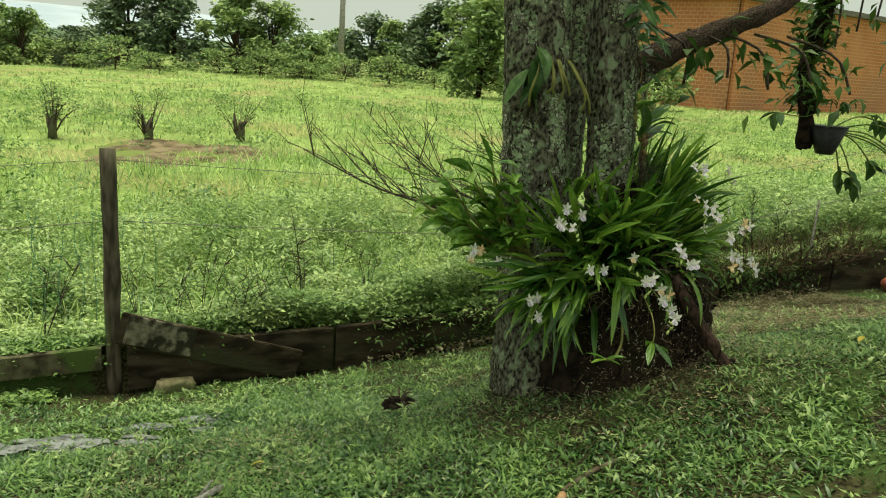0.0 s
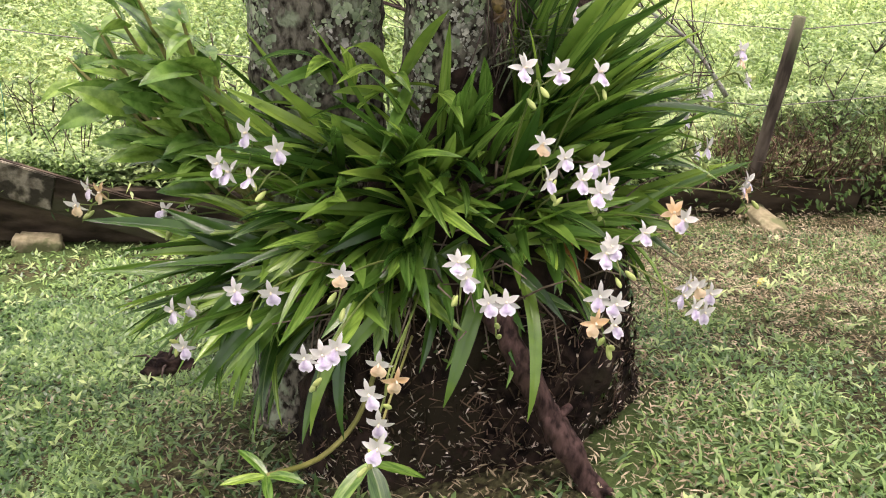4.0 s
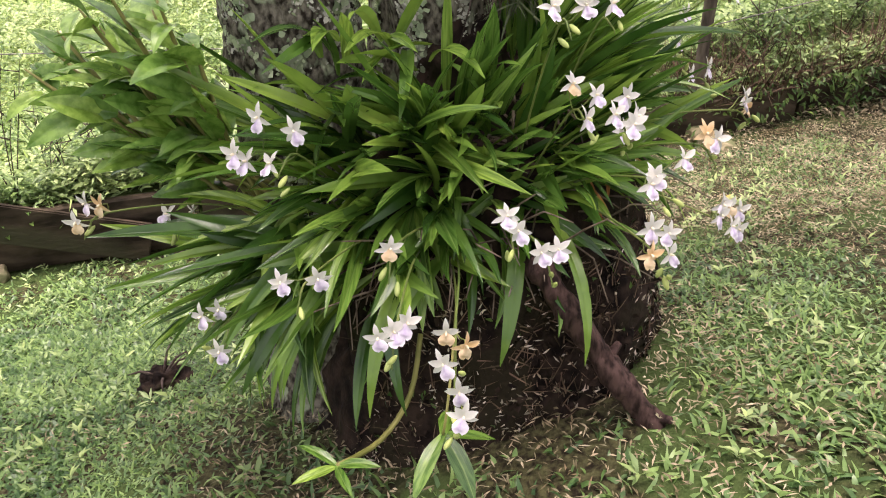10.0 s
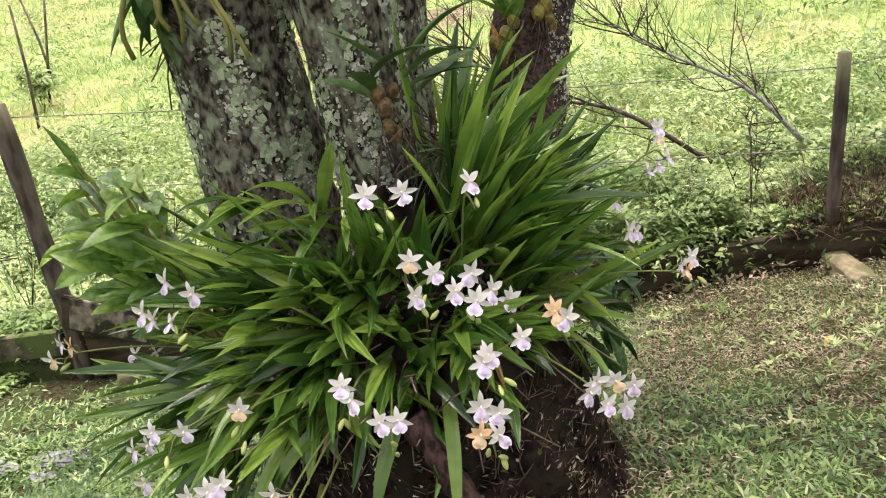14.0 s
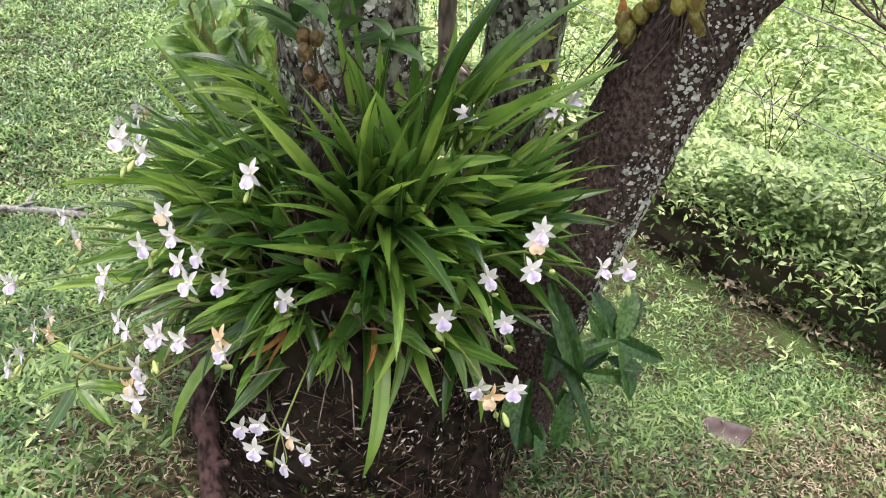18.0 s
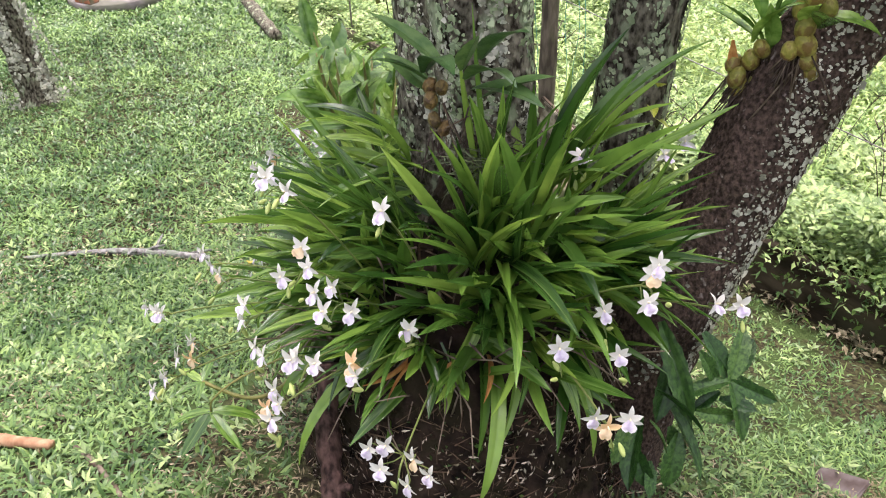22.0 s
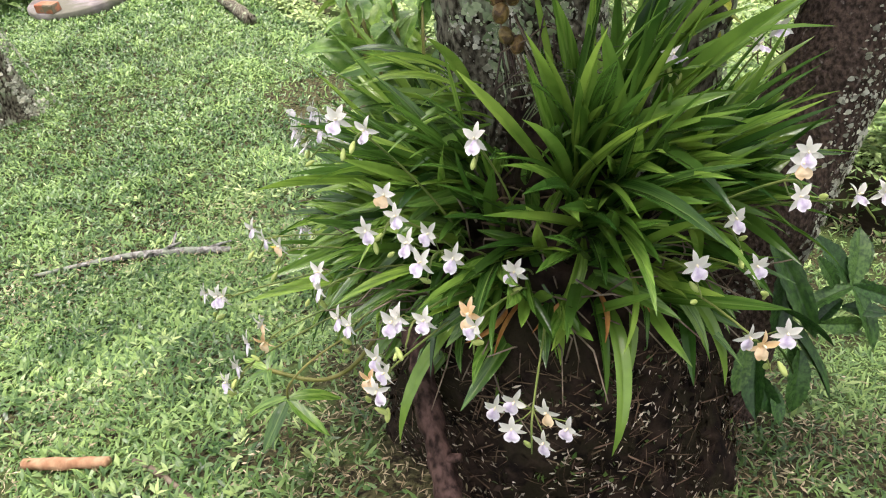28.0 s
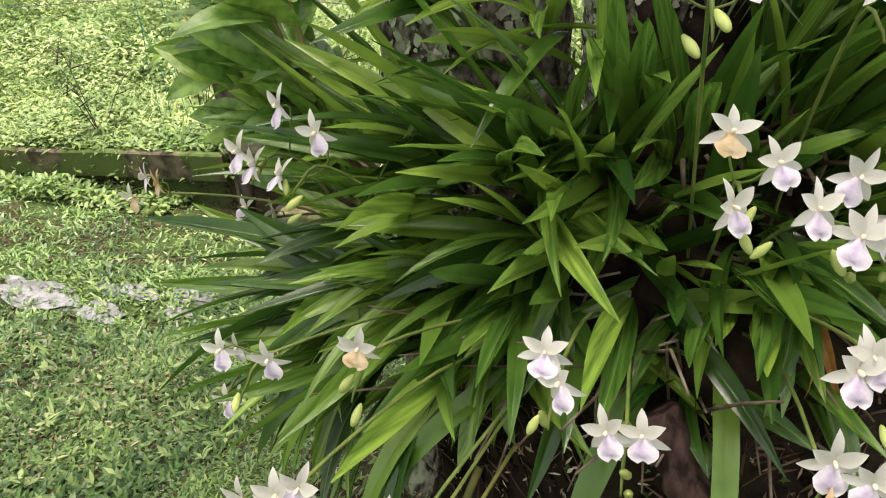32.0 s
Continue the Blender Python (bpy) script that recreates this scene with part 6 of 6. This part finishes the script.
for k, (x, y) in enumerate(((2.9, 11.5), (4.6, 17), (6.2, 19), (9.0, 26), (11.5, 29))):
    make_shrub("meadow_shrub", (x, y, gz(x, y)), "low leafy shrub standing in the meadow", 0.9 if y < 18 else 1.6, 0.6 if y < 18 else 1.5, 500, M_FAR, 0.16, 90 + k, 9, "shrub", "meadow shrubs")
for k, (x, y) in enumerate(((-7.5, 5.2), (-8.2, 5.6), (-7.0, 6.2), (-9.0, 4.8), (-8.6, 6.6))):
    make_shrub("garden_plant", (x, y, gz(x, y)), "light green garden plant in a row of beds", 0.5, 0.35, 300, M_WEED, 0.1, 120 + k, 6, "plant", "garden plants")
for k in range(8):
    x, y = -6.5 - 0.7 * k, 5.5 + 1.0 * (k % 3)
    at = (x, y, gz(x, y))
    ob = base("bean_stake", at, "thin leaning garden stake", "stake", "garden stakes")
    bm = bmesh.new()
    tube(bm, [(0, 0, -0.1), (0.15 * math.sin(k * 2.1), 0.1, 0.6), (0.35 * math.sin(k * 2.1), 0.15, 1.3)], [0.018, 0.016, 0.012], 6)
    part("stake", bm, M_POST, ob)


def make_hanging_pot():
    at = Vector((1.93, 2.0, 0.80))
    pot = base("hanging_pot", at, "black plastic pot with an orchid hanging from a dark mossy log", "pot")
    bm = bmesh.new()
    tube(bm, [(0, 0, 0), (0, 0, 0.01), (0, 0, 0.2), (0, 0, 0.205), (0, 0, 0.19), (0, 0, 0.15)], [0.058, 0.065, 0.138, 0.148, 0.125, 0.11], 24)
    part("bowl", bm, M_POT, pot)
    bm = bmesh.new()
    tube(bm, [p for p in curve_pts([(-0.14, 0.06, 0.03), (-0.15, 0.07, 0.35), (-0.19, 0.09, 0.6), (-0.12, 0.06, 1.0), (-0.1, 0.03, 1.5)], 16)], [0.045 + 0.02 * math.sin(i * 1.1) ** 2 for i in range(17)], 16, wobble=0.5, seed=4)
    roughen(bm, 0.02, 0.03, 14.0, 3)
    part("log", bm, M_STUMP, pot, "dark mossy hanging log")
    lm = [tri_mesh("leaf", *ovate(1, 0.46, 0.4 + 0.2 * k)) for k in range(3)]
    for m in lm:
        m.materials.append(M_EPI_LEAF)
    r = random.Random(4)
    # long canes to one side, two hanging, short upright ones, and a spray on the log
    for k, tip in enumerate(((0.66, 0.06, 0.0), (0.60, -0.10, -0.06), (0.26, -0.04, -0.24), (0.20, 0.06, -0.2), (0.26, 0.10, 0.40), (0.10, 0.0, 0.38), (0.02, 0.05, 0.40), (-0.42, 0.0, 0.28), (0.36, 0.0, 0.30), (0.72, 0.02, 0.14), (0.50, 0.10, 0.24), (0.70, -0.06, -0.13), (0.45, 0.04, -0.10))):
        long = k < 4 or k > 8
        tip = Vector(tip)
        az = math.atan2(tip.y, tip.x)
        pts = curve_pts([(-0.1 if k == 7 else 0, 0, 0.30 if k == 7 else 0.17), tip * 0.5 + Vector((0, 0, 0.16 if long else 0.12)), tip], 12)
        bm = bmesh.new()
        tube(bm, pts, 0.006 if long else 0.004, 5)
        part("cane", bm, M_STEM, pot)
        for q in range(7 if long else 5):
            ob = place("leaf", lm[q % 3], None, pot)
            ob.matrix_basis = Matrix(turns(np.array([pts[12 - q // 2]]), np.array([az + (1 if q % 2 else -1) * r.uniform(0.5, 1.3)]), np.array([r.uniform(-1.0, 0.1)]), np.array([r.gauss(0, 0.3)]), r.uniform(0.1, 0.15) if long or k == 7 else r.uniform(0.05, 0.1))[0].tolist())
    rr = np.random.default_rng(3)
    n = 420
    m = turns(np.c_[rr.normal(-0.17, 0.07, n), rr.normal(0.08, 0.06, n), rr.uniform(0.3, 1.1, n)], rr.uniform(-3.1, 3.1, n), rr.uniform(-1, 0.6, n), rr.uniform(-1, 1, n), np.c_[rr.uniform(0.06, 0.14, n), rr.uniform(0.02, 0.045, n), np.full(n, 0.08)])
    ob = place("moss", tri_mesh("moss", *scatter(OVATE[0], OVATE[1], m)), M_DARKLEAF, pot)
    ob["kind"] = "stuff"


make_hanging_pot()


def make_crown():
    """Leafy boughs over the trunks: parts of the tree."""
    tree = bpy.data.objects["tree"]
    o = Vector(TREE)
    rr = np.random.default_rng(17)
    r = random.Random(17)
    starts = [(-0.95, 0.4, 3.9), (-0.1, 0.1, 3.9), (2.5, 1.95, 3.1), (-0.8, 1.2, 3.9)]
    ends = []
    for k in range(16):
        s0 = Vector(starts[k % 4])
        a = k * 2.4
        tip = s0 + Vector((math.cos(a) * r.uniform(1.2, 2.4), math.sin(a) * r.uniform(1.2, 2.4), r.uniform(0.2, 1.6)))
        c = curve_pts([s0 - Vector((0, 0, 0.1)), s0.lerp(tip, 0.5) + Vector((0, 0, 0.3)), tip], 8)
        bm = bmesh.new()
        tube(bm, [p - o for p in c], [0.05 * (1 - i / 10) for i in range(9)], 7)
        part("limb", bm, M_BARK_A, tree)
        ends += c[3:]
    e = np.array([tuple(p - o) for p in ends])
    n = 3800
    p = e[rr.integers(0, len(e), n)] + rr.normal(0, 0.38, (n, 3))
    m = turns(p, rr.uniform(-3.1, 3.1, n), rr.uniform(-0.8, 0.4, n), rr.uniform(-0.6, 0.6, n), np.c_[rr.uniform(0.1, 0.2, n), rr.uniform(0.05, 0.1, n), np.full(n, 0.12)])
    ob = place("crown", tri_mesh("crown", *scatter(OVATE[0], OVATE[1], m)), M_DARKLEAF, tree, "dark green leafy crown")
    ob["kind"] = "stuff"
    # drooping leafy sprays by the hanging pot and on the leaning limb
    ends = []
    for k in range(12):
        a, b = ((1.55 + 0.25 * k, 1.9 + 0.1 * (k % 3), 2.35), (1.75 + 0.22 * k, 1.8 + 0.12 * (k % 4), 1.55 + 0.12 * (k % 3))) if k < 7 else ((0.1 + 0.2 * (k - 7), 0.95, 1.55), (0.25 + 0.25 * (k - 7), 0.8, 1.3 - 0.05 * (k % 2)))
        c = curve_pts([a, (Vector(a) + Vector(b)) / 2 + Vector((0.1, 0, 0.05)), b], 7)
        bm = bmesh.new()
        tube(bm, [Vector(p) - o for p in c], 0.008, 5)
        part("twig", bm, M_TWIG, tree)
        ends += c[2:]
    e = np.array([tuple(Vector(p) - o) for p in ends])
    n = 190
    p = e[rr.integers(0, len(e), n)] + rr.normal(0, 0.07, (n, 3))
    m = turns(p, rr.uniform(-3.1, 3.1, n), rr.uniform(-1.2, 0.2, n), rr.uniform(-0.6, 0.6, n), np.c_[rr.uniform(0.08, 0.16, n), rr.uniform(0.035, 0.065, n), np.full(n, 0.1)])
    ob = place("hanging_leaves", tri_mesh("hanging_leaves", *scatter(OVATE[0], OVATE[1], m)), M_DARKLEAF, tree)
    ob["kind"] = "stuff"


make_crown()


def make_far_trunk():
    at = Vector((-4.66, -1.36, gz(-4.66, -1.36)))
    t = base("lawn_tree", at, "young tree with a mottled grey trunk on the lawn", "tree")
    bm = bmesh.new()
    tube(bm, curve_pts([(0.02, 0.03, -0.1), (0.0, 0.0, 0.25), (-0.04, -0.05, 0.8), (-0.1, -0.1, 2.0), (-0.1, 0, 3.4)], 20), [0.24, 0.17, 0.13, 0.115, 0.11, 0.105] + [0.1] * 14 + [0.08], 20, wobble=0.3, seed=5)
    part("trunk", bm, M_BARK_A, t)
    # the crown is out of view, added for the shade it throws
    rr = np.random.default_rng(7)
    n = 700
    p = rr.normal(0, 1, (n, 3)) * (1.1, 1.1, 0.6) + (-0.1, 0, 4.0)
    m = turns(p, rr.uniform(-3.1, 3.1, n), rr.uniform(-0.8, 0.4, n), rr.uniform(-0.6, 0.6, n), np.c_[rr.uniform(0.1, 0.2, n), rr.uniform(0.05, 0.1, n), np.full(n, 0.12)])
    ob = place("crown", tri_mesh("crown", *scatter(OVATE[0], OVATE[1], m)), M_DARKLEAF, t)
    ob["kind"] = "stuff"


make_far_trunk()


# ---- distance ----
def far_tree(x, y, h, w, seed, label="broad green tree behind the meadow", n=4200, group="trees behind the meadow", m_leaf=None):
    r = random.Random(seed)
    rr = np.random.default_rng(seed)
    z0 = gz(x, y)
    t = base("far_tree", (x, y, z0), label, "tree", group)
    bm = bmesh.new()
    tube(bm, curve_pts([(0, 0, -0.2), (0.1, 0, h * 0.3), (0, 0.1, h * 0.75)], 8), [0.03 * h * (1 - i / 12) for i in range(9)], 8)
    tips, wide = [], []
    for k in range(26):
        a, q = r.uniform(0, 6.28), (k + r.random()) / 26
        rad = w * 0.36 * (1 - 0.75 * max(0, q - 0.45) ** 1.3 * 2) * r.uniform(0.5, 1.1)
        tip = Vector((math.cos(a) * rad, math.sin(a) * rad, h * (0.08 + 0.85 * q)))
        tube(bm, [(0, 0, min(tip.z, h * 0.3)), tip * 0.55 + Vector((0, 0, tip.z * 0.2)), tip], [0.012 * h, 0.008 * h, 0.003 * h], 5)
        tips.append(tip), wide.append(r.uniform(0.6, 1.3))
    part("trunk", bm, M_BARK_C, t)
    c = np.array([tuple(q) for q in tips])
    i = rr.integers(0, len(c), n)
    d = rr.normal(0, 1, (n, 3))
    d /= np.linalg.norm(d, axis=1)[:, None] * rr.uniform(0.85, 1.6, n)[:, None]
    p = c[i] + d * np.array([w * 0.15, w * 0.15, h * 0.11]) * np.array(wide)[i][:, None]
    p[:, 2] = np.maximum(p[:, 2], 0.05)
    s = 0.10 * h ** 0.7
    m = turns(p, rr.uniform(-3.1, 3.1, n), rr.uniform(-0.7, 0.5, n), rr.uniform(-0.8, 0.8, n), np.c_[rr.uniform(0.6, 1.5, n) * s, rr.uniform(0.4, 0.9, n) * s, np.full(n, s)])
    ob = place("crown", tri_mesh("crown", *scatter(OVATE[0], OVATE[1], m)), m_leaf or M_FAR, t)
    ob["kind"] = "stuff"


# way across, distance, height, width, dark leaves or not
D = 55.0
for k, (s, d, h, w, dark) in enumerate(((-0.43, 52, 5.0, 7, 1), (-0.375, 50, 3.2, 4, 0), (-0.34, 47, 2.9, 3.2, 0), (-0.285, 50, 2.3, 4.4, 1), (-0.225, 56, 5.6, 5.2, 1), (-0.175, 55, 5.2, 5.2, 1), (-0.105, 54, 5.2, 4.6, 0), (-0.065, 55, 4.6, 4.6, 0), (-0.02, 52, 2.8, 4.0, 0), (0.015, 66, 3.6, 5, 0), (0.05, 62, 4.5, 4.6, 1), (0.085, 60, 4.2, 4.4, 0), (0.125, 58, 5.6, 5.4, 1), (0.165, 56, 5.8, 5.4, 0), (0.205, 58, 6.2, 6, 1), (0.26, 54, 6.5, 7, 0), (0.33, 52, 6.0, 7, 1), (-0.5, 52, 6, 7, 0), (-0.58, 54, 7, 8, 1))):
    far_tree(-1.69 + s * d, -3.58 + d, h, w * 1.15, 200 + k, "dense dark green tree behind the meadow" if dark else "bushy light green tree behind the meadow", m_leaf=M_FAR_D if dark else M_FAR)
# hedge of low bushes at the meadow's edge
for k in range(16):
    s = -0.5 + 0.052 * k
    far_tree(-1.69 + s * 47, -3.58 + 46 + (k * 5) % 6, 1.1 + 0.35 * (k % 3), 4.2, 300 + k, "low bush at the meadow's edge", 1000, "bushes at the meadow's edge")
# dark thicket close to the brick house
for k, (x, y, h) in enumerate(((10.5, 31, 3.2), (7.5, 33, 4.5), (5.5, 36, 5.0), (13.5, 34, 3.0))):
    far_tree(x, y, h, 4.0, 330 + k, "bushy green tree beside the brick house", 2600, "trees by the house")


def make_house():
    c = Vector((19.2, 37.8, gz(19.2, 37.8)))
    h = base("brick_house", c, "unplastered orange brick house at the meadow's edge", "house")
    d1 = Vector((0.86, 0.5, 0)).normalized()
    d2 = Vector((-0.62, 0.78, 0)).normalized()
    H = 6.0
    corners = [Vector((0, 0, 0)), d1 * 34, d1 * 34 + d2 * 13, d2 * 13]
    for k in range(4):
        a, b = corners[k], corners[(k + 1) % 4]
        d = (b - a).normalized()
        nrm = Vector((d.y, -d.x, 0))
        bm = bmesh.new()
        turn = Matrix((d, nrm, Vector((0, 0, 1)))).transposed().to_4x4()
        box(bm, ((b - a).length - 0.22, 0.2, H), (0, 0, 0), None)
        ob = part("wall", bm, M_HOUSE, h, "orange hollow-brick wall", smooth=False)
        ob.matrix_basis = Matrix.Translation((a + b) / 2 + Vector((0, 0, H / 2 - 0.3))) @ turn
    bm = bmesh.new()
    vs = [bm.verts.new(q + Vector((0, 0, z))) for z in (H - 0.28, H + 0.0) for q in (Vector((0, 0, 0)) - d1 * 0.5 - d2 * 0.5, d1 * 34.5 - d2 * 0.5, d1 * 34.5 + d2 * 13.5, d2 * 13.5 - d1 * 0.5)]
    for f in ((0, 1, 2, 3), (7, 6, 5, 4), (0, 4, 5, 1), (1, 5, 6, 2), (2, 6, 7, 3), (3, 7, 4, 0)):
        bm.faces.new([vs[i] for i in f])
    bmesh.ops.recalc_face_normals(bm, faces=bm.faces[:])
    part("roof", bm, M_SLAB, h, "grey sheet roof", smooth=False)
    # far low building with a tiled roof
    f = Vector((3.4, 62.0, gz(3.4, 62)))
    s = base("far_shed", f, "far low building with a red tiled roof", "house")
    bm = bmesh.new()
    box(bm, (2.2, 3, 1.6), (0, 0, 0.8))
    part("wall", bm, M_POLE, s, smooth=False)
    bm = bmesh.new()
    vs = [bm.verts.new(q) for q in ((-1.4, -1.8, 1.5), (1.4, -1.8, 1.5), (1.4, 0, 2.5), (-1.4, 0, 2.5), (-1.4, 1.8, 1.5), (1.4, 1.8, 1.5))]
    bm.faces.new((vs[0], vs[1], vs[2], vs[3]))
    bm.faces.new((vs[3], vs[2], vs[5], vs[4]))
    bm.faces.new((vs[0], vs[3], vs[4]))
    bm.faces.new((vs[1], vs[5], vs[2]))
    part("roof", bm, M_TILE, s, smooth=False)


make_house()


def make_pole():
    at = Vector((-0.8, 54.0, gz(-0.8, 54)))
    p = base("utility_pole", at, "pale concrete utility pole beyond the meadow", "pole")
    bm = bmesh.new()
    tube(bm, [(0, 0, -0.3), (0, 0, 4), (0, 0, 9)], [0.22, 0.19, 0.14], 10)
    part("shaft", bm, M_POLE, p)
    bm = bmesh.new()
    box(bm, (2.0, 0.12, 0.12), (0, 0, 8.4), None, 0.01)
    part("crossarm", bm, M_WOOD, p, smooth=False)


make_pole()


def make_hills():
    # hill_far has no real haze over it: the haze is its material's colour
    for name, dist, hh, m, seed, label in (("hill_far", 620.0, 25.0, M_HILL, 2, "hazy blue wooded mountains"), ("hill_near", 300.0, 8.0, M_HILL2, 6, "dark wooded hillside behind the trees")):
        v, t = [], []
        n, rows = 160, 8
        for i in range(n + 1):
            a = -2.9 + 5.8 * i / n
            top = hh * (0.55 + 0.45 * (0.5 + 0.5 * math.sin(a * 3.1 + seed)) + 0.16 * math.sin(a * 9.7 + seed * 2) + 0.07 * math.sin(a * 31))
            for j in range(rows + 1):
                u = j / rows
                d = dist * (1 + 0.35 * u)
                v.append((math.sin(a) * d, math.cos(a) * d, -2 + top * math.sin(u * math.pi / 2)))
        for i in range(n):
            for j in range(rows):
                b = i * (rows + 1) + j
                t += [(b, b + rows + 1, b + rows + 2), (b, b + rows + 2, b + 1)]
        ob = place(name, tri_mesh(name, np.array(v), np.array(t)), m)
        tagged(ob, label, "hills", kind="structure")


make_hills()
